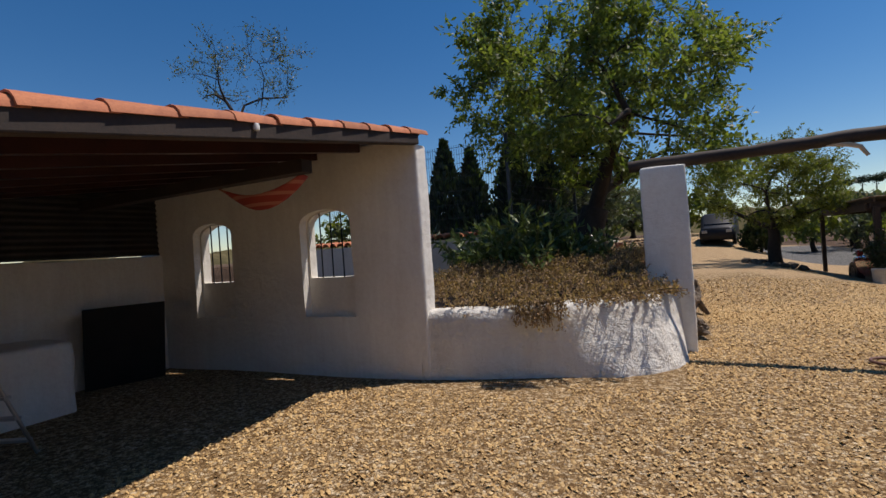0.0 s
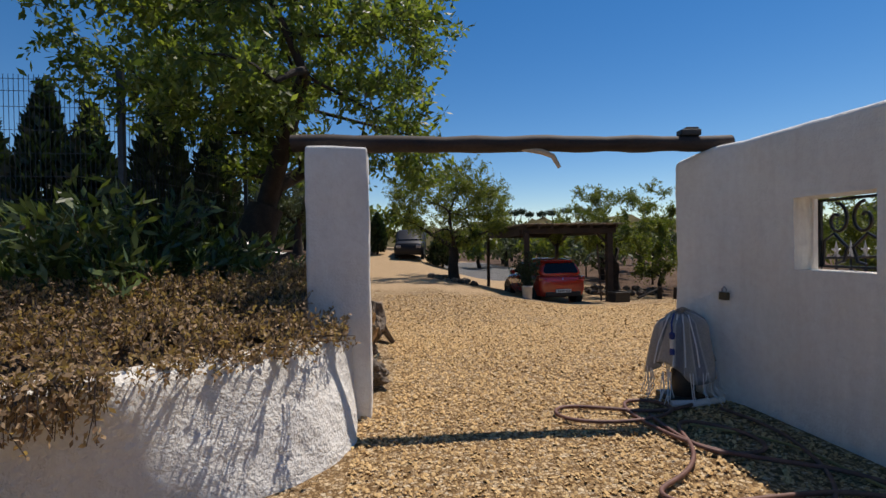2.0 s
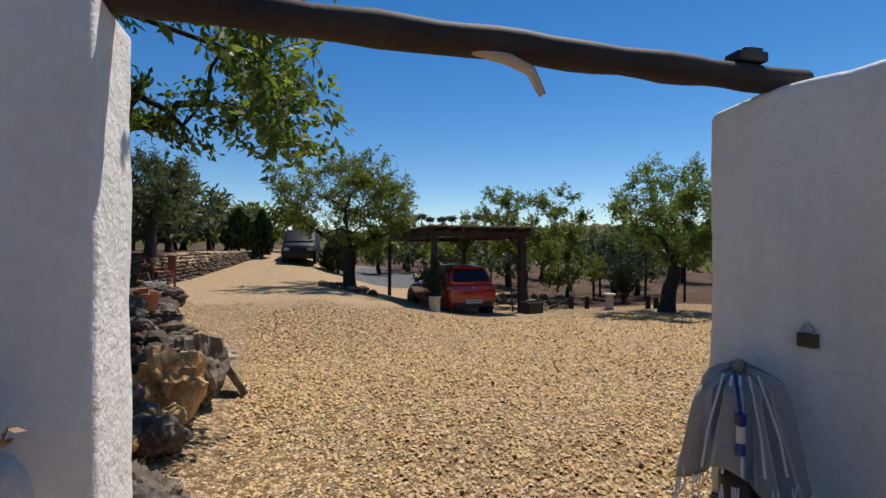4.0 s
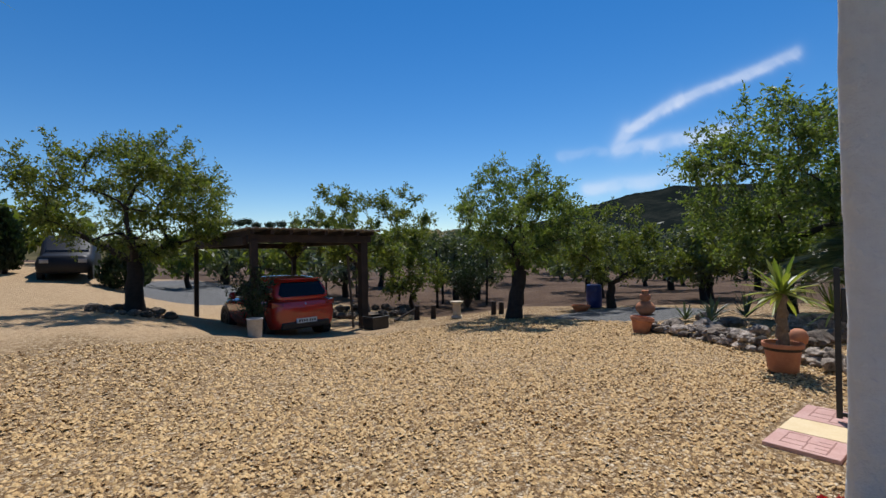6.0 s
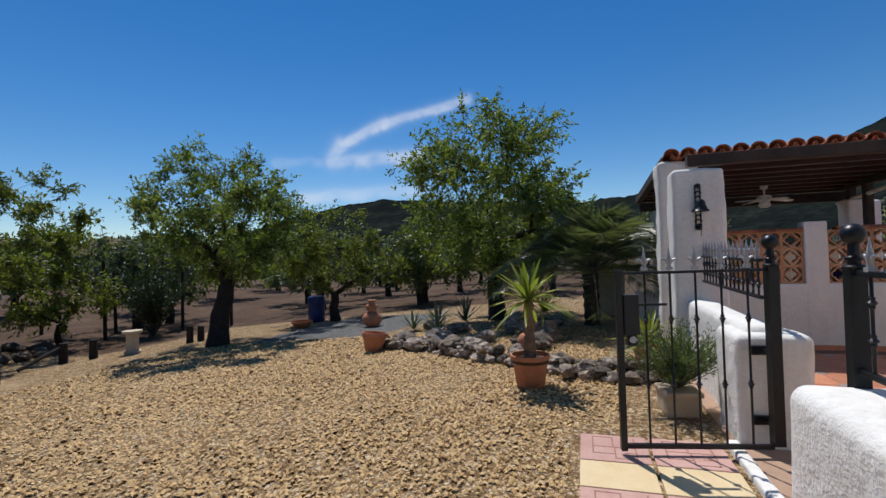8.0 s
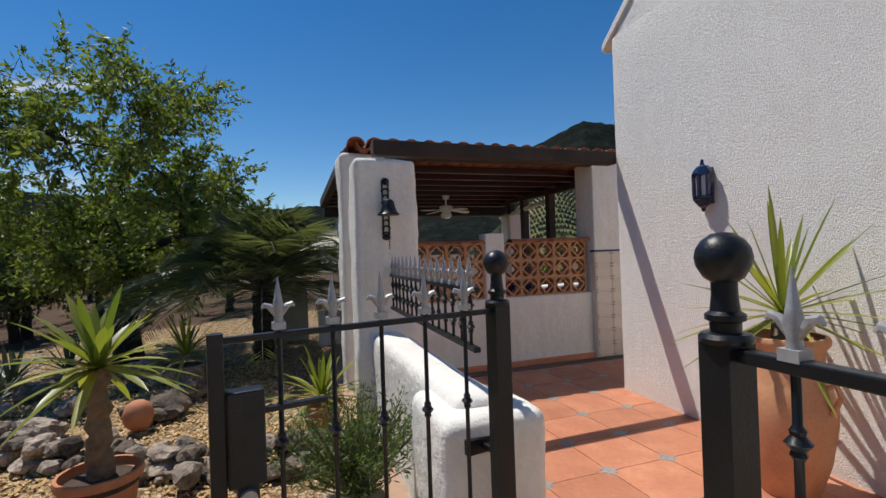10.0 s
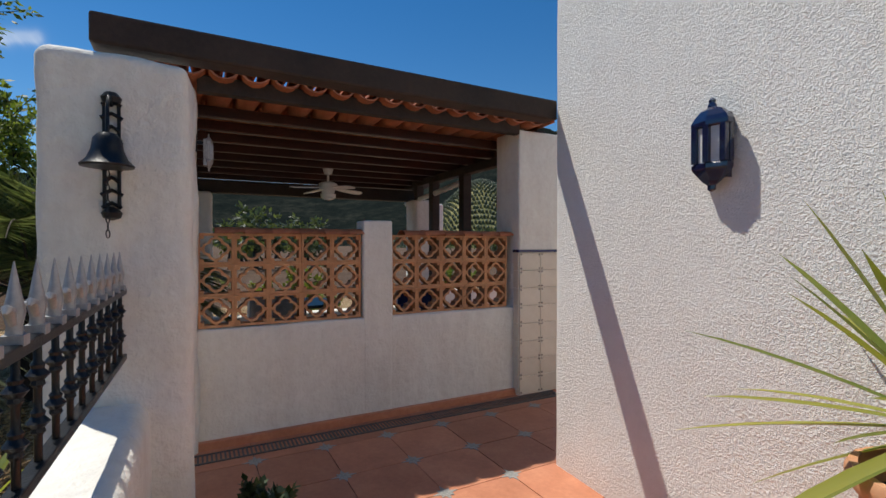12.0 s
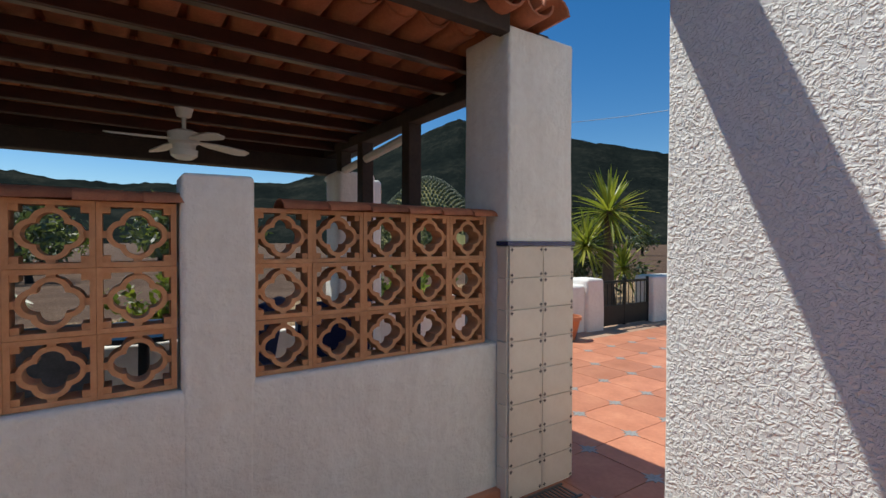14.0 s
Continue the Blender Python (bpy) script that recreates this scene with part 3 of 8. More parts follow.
# ---- trees ----
def tree(name, at, fork, top, spread, trunk_r, seed, leaf, leaves, leaf_len, label, lean=(0, 0), targets=80, low=0.0, twig=0.4, droop=0.3, limbs=5, category="tree", boughs=()):
    """A tree grown towards points of its crown. fork: height of the first fork; top: height; spread: crown radius; low: height of the crown's underside."""
    rs, rng = random.Random(seed), np.random.default_rng(seed)
    root = empty(name, at)
    low = low or fork * 0.9
    cz, hz = (top + low) / 2, (top - low) / 2
    wood = Shape()
    fx, fy = lean
    k0 = Vector((fx * 0.35 + rs.uniform(-0.08, 0.08), fy * 0.35 + rs.uniform(-0.08, 0.08), fork * 0.5))
    f = Vector((fx, fy, fork))
    wood.tube([(0, 0, -0.15), (0, 0, 0.05), k0 * 0.5, k0, (k0 + f) / 2 + Vector((0.03, -0.02, 0)), f], [trunk_r * 1.5, trunk_r * 1.25, trunk_r * 1.05, trunk_r, trunk_r * 0.92, trunk_r * 0.85], 10)
    nodes = [(f, trunk_r * 0.8, 0)]
    goals = []
    while len(goals) < targets:
        u = Vector((rs.gauss(0, 1), rs.gauss(0, 1), rs.gauss(0, 1))).normalized() * (rs.random() ** 0.3)
        p = Vector((fx + u.x * spread, fy + u.y * spread, cz + u.z * hz))
        bulge = 1 + 0.35 * noise.noise(Vector((u.x * 1.6 + seed * 3.1, u.y * 1.6, u.z * 1.6)))
        p = Vector((fx + u.x * spread * bulge, fy + u.y * spread * bulge, cz + u.z * hz * bulge))
        if p.z > low * 0.8 and noise.noise(p * (1.7 / max(spread, 0.5)) + Vector((seed, 0, 0))) > -0.28:
            goals.append(p)
    goals.sort(key=lambda p: (p - f).length)
    step = max(1, targets // 14)
    order = goals[step::step][:limbs + 9] + goals + [Vector(b) for b in boughs]
    ends = []
    for i, p in enumerate(order):
        best = min(nodes, key=lambda n: (n[0] - p).length * (1.0 + 0.06 * n[2]) + (2.0 if n[1] < 0.006 else 0))
        q, r, lv = best
        d = p - q
        if d.length < 0.12:
            continue
        side = Vector((rs.uniform(-1, 1), rs.uniform(-1, 1), rs.uniform(0.0, 0.9))) * d.length * 0.16
        pts = [q, q + d * 0.35 + side, q + d * 0.7 + side * 0.9, p]
        r1 = max(0.004, r * (0.72 if lv else 0.62))
        r1 = min(r1, 0.025) if i >= len(order) - len(boughs) else r1
        rr = [r1, r1 * 0.85, r1 * 0.7, max(0.003, r1 * 0.5)]
        wood.tube(pts, rr, 6 if r1 > 0.02 else 4, cap=False)
        nodes += [(pts[1], rr[1], lv + 1), (pts[2], rr[2], lv + 1), (p, rr[3], lv + 2)]
        ends.append((p, d.normalized()))
    sub = 9
    per = max(3, leaves // (len(ends) * sub))
    E_ = np.array([e[0] for e in ends])
    D_ = np.array([e[1] for e in ends])
    n = len(ends) * sub
    o = np.repeat(E_, sub, 0) - np.repeat(D_, sub, 0) * rng.uniform(0, twig * 1.1, (n, 1))
    d = rng.normal(0, 1, (n, 3)) + 0.7 * np.repeat(D_, sub, 0) + np.array([0, 0, 0.25 - droop])
    d /= np.linalg.norm(d, axis=1)[:, None]
    ln = rng.uniform(0.5, 1.3, (n, 1)) * twig
    for i in range(0, n, 3 if leaves > 15000 else 7):
        wood.tube([o[i], o[i] + d[i] * ln[i]], [0.005, 0.0025], 3, cap=False)
    m = n * per
    t = rng.uniform(0.1, 1.0, (m, 1))
    pos = np.repeat(o, per, 0) + np.repeat(d * ln, per, 0) * t + rng.normal(0, 0.03, (m, 3))
    a = rng.normal(0, 1, (m, 3)) + 0.8 * np.repeat(d, per, 0) + np.array([0, 0, -droop])
    a /= np.linalg.norm(a, axis=1)[:, None]
    b = np.cross(a, rng.normal(0, 1, (m, 3)))
    b /= np.linalg.norm(b, axis=1)[:, None] + 1e-9
    L = rng.uniform(0.6, 1.3, (m, 1)) * leaf_len
    W = L * 0.2
    quad = np.stack([pos, pos + a * L * 0.5 + b * W, pos + a * L, pos + a * L * 0.5 - b * W], 1)
    w = wood.done("trunk", M_BARK, True, root, angle=80)
    lv = quads_ob("foliage", quad, leaf, root)
    tagged(lv, kind="stuff")
    return tagged(root, label, category)


tree("almond_tree", (-1.72, 9.0, 0.5), 1.45, 5.85, 2.65, 0.28, 3, M_LEAF_ALMOND, 46000, 0.105, "large almond tree with dense green crown in the raised bed", targets=210, low=1.62, twig=0.45, lean=(0.38, 0.1),
     boughs=((2.65, -0.45, 1.7), (2.5, -0.4, 2.0), (2.3, -0.7, 2.3), (2.45, -0.9, 2.7), (2.5, -0.75, 1.8), (2.2, -1.2, 2.2), (1.8, -1.5, 2.4), (2.0, -1.3, 2.8), (2.6, -0.6, 2.2)))
tree("almond_tree", (3.05, 20.3, gz(3.05, 20.3)), 1.3, 4.4, 2.4, 0.2, 7, M_LEAF_YELLOW, 36000, 0.09, "almond tree with yellow-green crown ringed by stones", targets=160, low=1.55, twig=0.42)
tree("almond_tree", (11.3, 14.95, gz(11.3, 14.95)), 1.3, 4.15, 1.95, 0.2, 11, M_LEAF_ALMOND, 34000, 0.088, "almond tree shading the edge of the gravel yard", targets=130, low=1.35, twig=0.38, lean=(0.3, 0))
tree("almond_tree", (10.0, 20.9, gz(10.0, 20.9)), 1.2, 4.45, 2.7, 0.19, 13, M_LEAF_YELLOW, 27000, 0.105, "forked almond tree behind the carport", targets=95, low=1.5, twig=0.4)
tree("almond_tree", (14.8, 14.05, gz(14.8, 14.05)), 0.75, 3.3, 1.65, 0.13, 17, M_LEAF_YELLOW, 16000, 0.092, "low almond tree beside the blue barrel", targets=80, low=0.8, twig=0.34)
tree("almond_tree", (13.0, 9.05, gz(13.0, 9.05)), 1.4, 4.55, 2.0, 0.17, 19, M_LEAF_ALMOND, 32000, 0.1, "tall leafy tree at the back of the rockery", targets=150, low=0.75, twig=0.45)
tree("almond_tree", (-10.2, 9.2, 0.2), 4.2, 7.6, 1.7, 0.12, 23, M_LEAF_GREY, 3000, 0.08, "sparse almond tree behind the shed", targets=60, low=5.2, twig=0.4, droop=-0.2)
tree("almond_tree", (-2.95, 21.3, 1.2), 1.0, 3.1, 1.8, 0.16, 29, M_LEAF_GREY, 16000, 0.095, "greyish almond tree above the stone bank", targets=80, low=1.2, twig=0.4)

# ---- entrance court: shed, planter, gate pillars, garden wall ----
def arch_cutter(x0, x1, y0, y1, z0, z1):
    """A solid with a round-headed top, to cut an arched window."""
    n, r = 10, (x1 - x0) / 2
    prof = [(x0, z0), (x1, z0)] + [(x0 + r + r * math.cos(math.pi * i / n), z1 - 0.16 + 0.16 * math.sin(math.pi * i / n)) for i in range(n + 1)]
    k = len(prof)
    v = [(x, y0, z) for x, z in prof] + [(x, y1, z) for x, z in prof]
    f = [tuple(range(k)), tuple(range(k, 2 * k))[::-1]] + [(i, i + k, (i + 1) % k + k, (i + 1) % k) for i in range(k)]
    ob = mesh_ob("cutter", v, f, M_PLASTER)
    bm = bmesh.new()
    bm.from_mesh(ob.data)
    bmesh.ops.recalc_face_normals(bm, faces=bm.faces)
    bm.to_mesh(ob.data)
    bm.free()
    return ob


def shed_top(q):
    return Vector((q.x, shed_face(q.x) + q.y, q.z + 0.07 * min(1.0, max(0.0, (-2.55 - q.x) / 0.1)) if q.z > 2.2 else q.z))


def shed_face(x):
    """The front face of the shed wall, which swings slightly towards the planter."""
    return 4.21 + 0.064 * (x + 5.4) if x < -2.4 else 4.402


shed_wall = rounded_block("wall_shed", -6.95, -2.447, 0, 0.23, -0.1, 2.555, M_PLASTER, 0.035, 0.14, warp=shed_top)
for niche in ((-4.06, -3.34, 4.0, 4.41, 0.69, 1.96), (-4.03, -3.37, 4.1, 4.9, 1.15, 1.945), (-5.87, -5.17, 4.0, 4.29, 0.69, 1.94), (-5.84, -5.2, 4.1, 4.9, 1.15, 1.925)):
    cut(shed_wall, [arch_cutter(*niche)])
tagged(shed_wall, "whitewashed shed wall with two arched window niches", "wall", kind="structure")
back = rounded_block("wall_shed_back", -6.9, -6.5, -3, 4.3, -0.1, 1.57, M_PLASTER, 0.03, 0.2)
tagged(back, "low whitewashed back wall of the open shed", "wall", kind="structure")


def shed_z(y):
    return 2.05 + 0.155 * (y - 0.93)


def shed_roof():
    sh = Shape()
    sh.add([(-7.0, -3.0, shed_z(-3) + 0.04), (-2.45, -3.0, shed_z(-3) + 0.04), (-2.45, 4.5, shed_z(4.5) + 0.04), (-7.0, 4.5, shed_z(4.5) + 0.04),
            (-7.0, -3.0, shed_z(-3) + 0.06), (-2.45, -3.0, shed_z(-3) + 0.06), (-2.45, 4.5, shed_z(4.5) + 0.06), (-7.0, 4.5, shed_z(4.5) + 0.06)],
           [(0, 3, 2, 1), (4, 5, 6, 7), (0, 1, 5, 4), (1, 2, 6, 5), (2, 3, 7, 6), (3, 0, 4, 7)])
    deck = sh.done("roof_shed", M_RAFTER)
    tagged(deck, "shed roof deck of dark boards under clay tiles", "roof", kind="structure")
    return deck


shed_deck = shed_roof()


def low_wall():
    """The planter's low wall: a thick plastered ribbon along a curve."""
    ctrl = [(-2.55, 4.395), (-2.2, 4.46), (-1.9, 4.55), (-1.1, 4.82), (-0.5, 5.08), (-0.18, 5.36), (-0.06, 5.7), (-0.02, 6.05), (0.0, 6.3)]
    pts = []
    for i in range(len(ctrl) - 1):
        for k in range(8):
            t = k / 8
            pts.append(Vector(ctrl[i]).lerp(Vector(ctrl[i + 1]), t))
    pts.append(Vector(ctrl[-1]))
    for _ in range(3):
        pts = [pts[0]] + [(pts[i - 1] + 2 * pts[i] + pts[i + 1]) / 4 for i in range(1, len(pts) - 1)] + [pts[-1]]
    prof = [(0.0, -0.1), (0.0, 0.0), (0.0, 0.1), (0.0, 0.2), (0.0, 0.3), (0.0, 0.4), (0.0, 0.5), (0.0, 0.62), (0.01, 0.69), (0.04, 0.735), (0.10, 0.75), (0.18, 0.75), (0.24, 0.73), (0.27, 0.68), (0.28, 0.4), (0.28, -0.1)]
    V, F = [], []
    for i, p in enumerate(pts):
        d = (pts[min(i + 1, len(pts) - 1)] - pts[max(i - 1, 0)]).normalized()
        nrm = Vector((-d.y, d.x))
        lean = 0.25 * max(0.0, min(1.0, (p.x + 1.15) / 0.45)) * max(0.0, min(1.0, (6.2 - p.y) / 0.4))
        for u, z in prof:
            q = p + nrm * (u + (lean * max(z, 0.0) / 0.7 - lean * 0.35 if u < 0.2 else 0.0))
            w = Vector((q.x, q.y, z))
            V.append((q.x + (0.012 + lean * 0.12) * noise.noise(w * 4), q.y + (0.012 + lean * 0.12) * noise.noise(w * 4 + Vector((7, 0, 0))), z + (0.02 * noise.noise(w * 2.5) if z > 0.5 else 0)))
    k = len(prof)
    for i in range(len(pts) - 1):
        for j in range(k - 1):
            F.append((i * k + j, (i + 1) * k + j, (i + 1) * k + j + 1, i * k + j + 1))
    F.append(tuple(range(k)))
    F.append(tuple((len(pts) - 1) * k + j for j in range(k))[::-1])
    ob = mesh_ob("wall_planter", V, F, M_ROUGHCAST, True)
    bm = bmesh.new()
    bm.from_mesh(ob.data)
    bmesh.ops.recalc_face_normals(bm, faces=bm.faces)
    bm.to_mesh(ob.data)
    bm.free()
    tagged(ob, "low curved whitewashed planter wall with worn top", "wall", kind="structure")
    M = mat("bed_soil", (0.06, 0.038, 0.025), (0.17, 0.11, 0.07), 0.95, 5, 40, 0.8, 0.02)
    poly = [(p.x - 0.16, p.y + 0.26, 0.64) for p in pts] + [(-0.4, 6.9, 0.45), (-0.9, 8.2, 0.42), (-1.5, 9.6, 0.4), (-4.2, 9.2, 0.5), (-4.2, 4.64, 0.66), (-2.43, 4.64, 0.66)]
    k = len(poly)
    v = poly + [(x, y, -0.2) for x, y, z in poly]
    bed = mesh_ob("planter_soil", v, [tuple(range(k))] + [(i, i + k, (i + 1) % k + k, (i + 1) % k) for i in range(k)], M)
    tagged(bed, "dry raised soil of the planter bed", "soil", kind="structure")


low_wall()

pillar = rounded_block("gate_pillar", -0.37, 0.13, 6.16, 6.58, -0.1, 2.2, M_PLASTER, 0.03, 0.1, 0.012)
tagged(pillar, "whitewashed square gate pillar carrying the timber beam", "pillar", kind="structure")


def bend(q):
    """The garden wall's free end swings towards the opening."""
    t = max(0.0, q.y - 5.9)
    if t:
        q = Vector((q.x - 0.55 * t * min(1, t / 0.2 + 0.4), q.y, q.z))
    if q.z > 1.5 and q.y > 6.1:
        q.z -= 0.10 * min(1, (q.y - 6.1) / 0.3)
    return q


gw = rounded_block("wall_garden", 3.25, 3.56, 2.4, 6.42, -0.1, 2.24, M_PLASTER, 0.05, 0.12, 0.014, warp=bend)
sh = Shape().add([(3.2, 4.80, 1.17), (3.2, 5.39, 1.17), (3.2, 5.39, 1.70), (3.2, 4.80, 1.70), (3.62, 4.95, 1.16), (3.62, 5.53, 1.16), (3.62, 5.53, 1.70), (3.62, 4.95, 1.70)],
                 [(0, 1, 2, 3), (4, 7, 6, 5), (0, 4, 5, 1), (1, 5, 6, 2), (2, 6, 7, 3), (3, 7, 4, 0)])
cut(gw, [sh.done("cutter", M_PLASTER)])
tagged(gw, "thick whitewashed garden wall with a small splayed window", "wall", kind="structure")

log = [(-0.5 + 3.86 * i / 30, 6.345 - 0.045 * (i / 30) - 0.13 * (i / 30) ** 2 + 0.012 * noise.noise((i * 0.31, 0, 2)), 2.25 + 0.02 * i / 30 + 0.016 * noise.noise((i * 0.27, 5, 0))) for i in range(31)]
beam = Shape().tube(log, [0.071 + 0.012 * noise.noise((i * 0.45, 9, 0)) for i in range(31)], 14).done("timber_beam", M_BEAM, True)
tagged(beam, "rough dark timber beam across the gateway", "beam")

# ---- terrace and house ----
house = rounded_block("wall_house", 3.9, 8.51, -3.0, 3.70, -0.1, 3.46, M_STUCCO, 0.015, 0.35, 0.006)
HOUSE_TURN = pose(8.51, 3.70, 0, 0, 0, -3.1) @ pose(-8.51, -3.70, 0)
house.matrix_basis = HOUSE_TURN
tagged(house, "white house wall with coarse wormy stucco", "wall", kind="structure")
g = Shape().add([(3.9, 3.69, 3.44), (8.51, 3.69, 3.44), (8.2, 3.69, 3.72), (6.2, 3.69, 4.9), (3.9, 3.69, 3.6), (3.9, -3.0, 3.44), (8.51, -3.0, 3.44), (8.2, -3.0, 3.72), (6.2, -3.0, 4.9), (3.9, -3.0, 3.6)],
                [(0, 1, 2, 3, 4), (9, 8, 7, 6, 5), (1, 6, 7, 2), (2, 7, 8, 3), (3, 8, 9, 4), (0, 4, 9, 5), (0, 5, 6, 1)])
tagged(g.done("house_gable", M_STUCCO), "white stuccoed gable of the house", "wall", kind="structure").matrix_basis = HOUSE_TURN
tagged(Shape().add([(8.66, 3.71, 3.38), (8.66, 3.71, 3.46), (8.2, 3.71, 3.80), (8.2, 3.71, 3.70), (8.66, -3, 3.38), (8.66, -3, 3.46), (8.2, -3, 3.80), (8.2, -3, 3.70)],
                   [(0, 1, 2, 3), (4, 7, 6, 5), (0, 4, 5, 1), (1, 5, 6, 2), (2, 6, 7, 3), (3, 7, 4, 0)]).done("eave", M_PLASTER, bevel=0.01), "white plastered eave of the house", "eave", kind="structure").matrix_basis = HOUSE_TURN

fl = Shape().box(5.42, 12.9, -3.6, 6.28, -0.2, 0.012).done("floor_terrace", mat("tile_grout", (0.34, 0.22, 0.15), (0.45, 0.30, 0.2), 0.9, 5, 60, 0.2))
tagged(fl, "terracotta tiled terrace floor", "floor", kind="structure")

bellp = rounded_block("bell_pillar", 8.45, 8.8, 5.74, 6.27, -0.1, 2.2, M_PLASTER, 0.05, 0.07, 0.022)
tagged(bellp, "whitewashed pillar carrying the iron bell", "pillar", kind="structure")
p2 = rounded_block("porch_pillar", 9.72, 10.1, 5.72, 6.22, -0.1, 2.5, M_PLASTER, 0.05, 0.07, 0.024)
tagged(p2, "whitewashed corner pillar of the porch", "pillar", kind="structure")
tp = rounded_block("tiled_pillar", 9.72, 10.1, 2.59, 3.08, -0.1, 2.5, M_PLASTER, 0.02, 0.1, 0.006)
tagged(tp, "whitewashed porch pillar with a tiled foot", "pillar", kind="structure")
pw = rounded_block("wall_porch", 9.80, 10.0, 3.0, 5.80, -0.1, 0.85, M_PLASTER, 0.02, 0.15, 0.006)
tagged(pw, "low whitewashed porch wall under pierced clay blocks", "wall", kind="structure")
pm = rounded_block("porch_wall_pier", 9.797, 10.003, 4.30, 4.55, -0.1, 1.63, M_PLASTER, 0.02, 0.12, 0.006)
tagged(pm, "short white pier between the pierced block panels", "pillar", kind="structure")
tagged(Shape().box(-0.062, 0.062, 0, 2.42, 2.232, 2.357, pose(8.585, 3.68, 0, 0, 0, 1.2)).done("timber_beam", M_BEAM, bevel=0.012), "squared dark timber beam from bell pillar to house", "beam")

lw = rounded_block("wall_gate_left", 6.56, 8.5, 5.90, 6.16, -0.1, 0.80, M_PLASTER, 0.07, 0.1, 0.012)
tagged(lw, "low rounded white wall under the terrace railing", "wall", kind="structure")
lp = rounded_block("gate_pier_left", 6.43, 6.95, 5.79, 6.25, -0.1, 0.755, M_PLASTER, 0.055, 0.1, 0.012)
tagged(lp, "stubby rounded white gate pier", "pillar", kind="structure")
rw = rounded_block("wall_gate_right", 3.3, 5.42, 5.82, 6.33, -0.1, 0.72, M_PLASTER, 0.08, 0.1, 0.012)
tagged(rw, "low rounded white wall beside the gateway", "wall", kind="structure")

# ---- terrace things ----
def tile_mesh(length, r0, r1, thick=0.014, n=7):
    """A half-round clay tile lying along +x, wider at its lower end (x = 0)."""
    V, F = [], []
    for x, r in ((0, r0), (length, r1)):
        for rr in (r, r - thick):
            for j in range(n + 1):
                t = math.pi * j / n
                V.append((x, -rr * math.cos(t), rr * math.sin(t) * 0.85))
    k = n + 1
    for j in range(n):
        F += [(j, j + 1, 2 * k + j + 1, 2 * k + j), (k + j, 3 * k + j, 3 * k + j + 1, k + j + 1), (j, k + j, k + j + 1, j + 1), (2 * k + j, 2 * k + j + 1, 3 * k + j + 1, 3 * k + j)]
    F += [(0, 2 * k, 3 * k, k), (n, k + n, 3 * k + n, 2 * k + n)]
    me = bpy.data.meshes.new("roof_tile")
    me.from_pydata(V, [], F)
    me.polygons.foreach_set("use_smooth", [True] * len(me.polygons))
    me.materials.append(M_TILE)
    bm = bmesh.new()
    bm.from_mesh(me)
    for e in bm.edges:
        if len(e.link_faces) == 2 and e.calc_face_angle(0) > radians(50):
            e.smooth = False
    bm.to_mesh(me)
    bm.free()
    return me


TILE_ME = tile_mesh(0.42, 0.098, 0.078)


def lay_tile(parent, at, rx, ry, rz):
    ob = new("roof_tile", TILE_ME)
    ob.parent = parent
    ob.matrix_basis = pose(*at, rx + rnd(-2, 2), ry + rnd(-1, 1), rz + rnd(-1.5, 1.5))
    return ob


RX0, RZ0, RX1, RZ1 = 9.66, 2.60, 12.75, 2.42
RSLOPE = math.degrees(math.atan2(RZ0 - RZ1, RX1 - RX0))


def porch_roof():
    root = empty("porch_roof")
    for i in range(1, 9):
        x = RX0 + 0.16 + i * 0.36
        z = RZ0 - (x - RX0) * math.tan(radians(RSLOPE)) - 0.16
        Shape().box(x - 0.03, x + 0.03, 2.82, 6.14, z - 0.015, z + 0.07).done("rafter", M_RAFTER, parent=root, bevel=0.008)
    Shape().box(RX0 + 0.1, RX1, 2.74, 2.84, 0, 0.13, pose(0, 0, RZ0 - 0.19, 0, 0, 0) @ pose(RX0, 0, 0) @ pose(0, 0, 0, 0, RSLOPE, 0) @ pose(-RX0, 0, 0)).done("bargeboard", M_BEAM, parent=root, bevel=0.008)
    Shape().box(RX0 + 0.1, RX1, 6.1, 6.2, 0, 0.13, pose(0, 0, RZ0 - 0.19, 0, 0, 0) @ pose(RX0, 0, 0) @ pose(0, 0, 0, 0, RSLOPE, 0) @ pose(-RX0, 0, 0)).done("bargeboard", M_BEAM, parent=root, bevel=0.008)
    Shape().box(12.5, 12.64, 2.75, 6.15, 2.06, 2.22).done("back_beam", M_BEAM, parent=root, bevel=0.01)
    Shape().box(10.1, 12.6, 2.9, 3.01, 2.24, 2.33).done("side_beam", M_BEAM, parent=root, bevel=0.01)
    Shape().box(RX0 + 0.05, RX0 + 0.13, 3.08, 5.72, RZ0 - 0.15, RZ0 - 0.035).done("front_plate", M_BEAM, parent=root, bevel=0.01)
    nrow, ncol = 9, 17
    for c in range(ncol):
        y = 2.86 + c * 0.2
        for r in range(nrow):
            x = RX0 - 0.06 + r * 0.36
            z = RZ0 - (x - RX0) * math.tan(radians(RSLOPE))
            lay_tile(root, (x, y, z - 0.03 + 0.004 * (r % 2)), 0, RSLOPE, 0)
            if c < ncol - 1:
                lay_tile(root, (x + 0.02, y + 0.1, z + 0.002), 180, RSLOPE, 0)
    return tagged(root, "porch roof of clay tiles on red-brown stained rafters", "roof")


porch_roof()


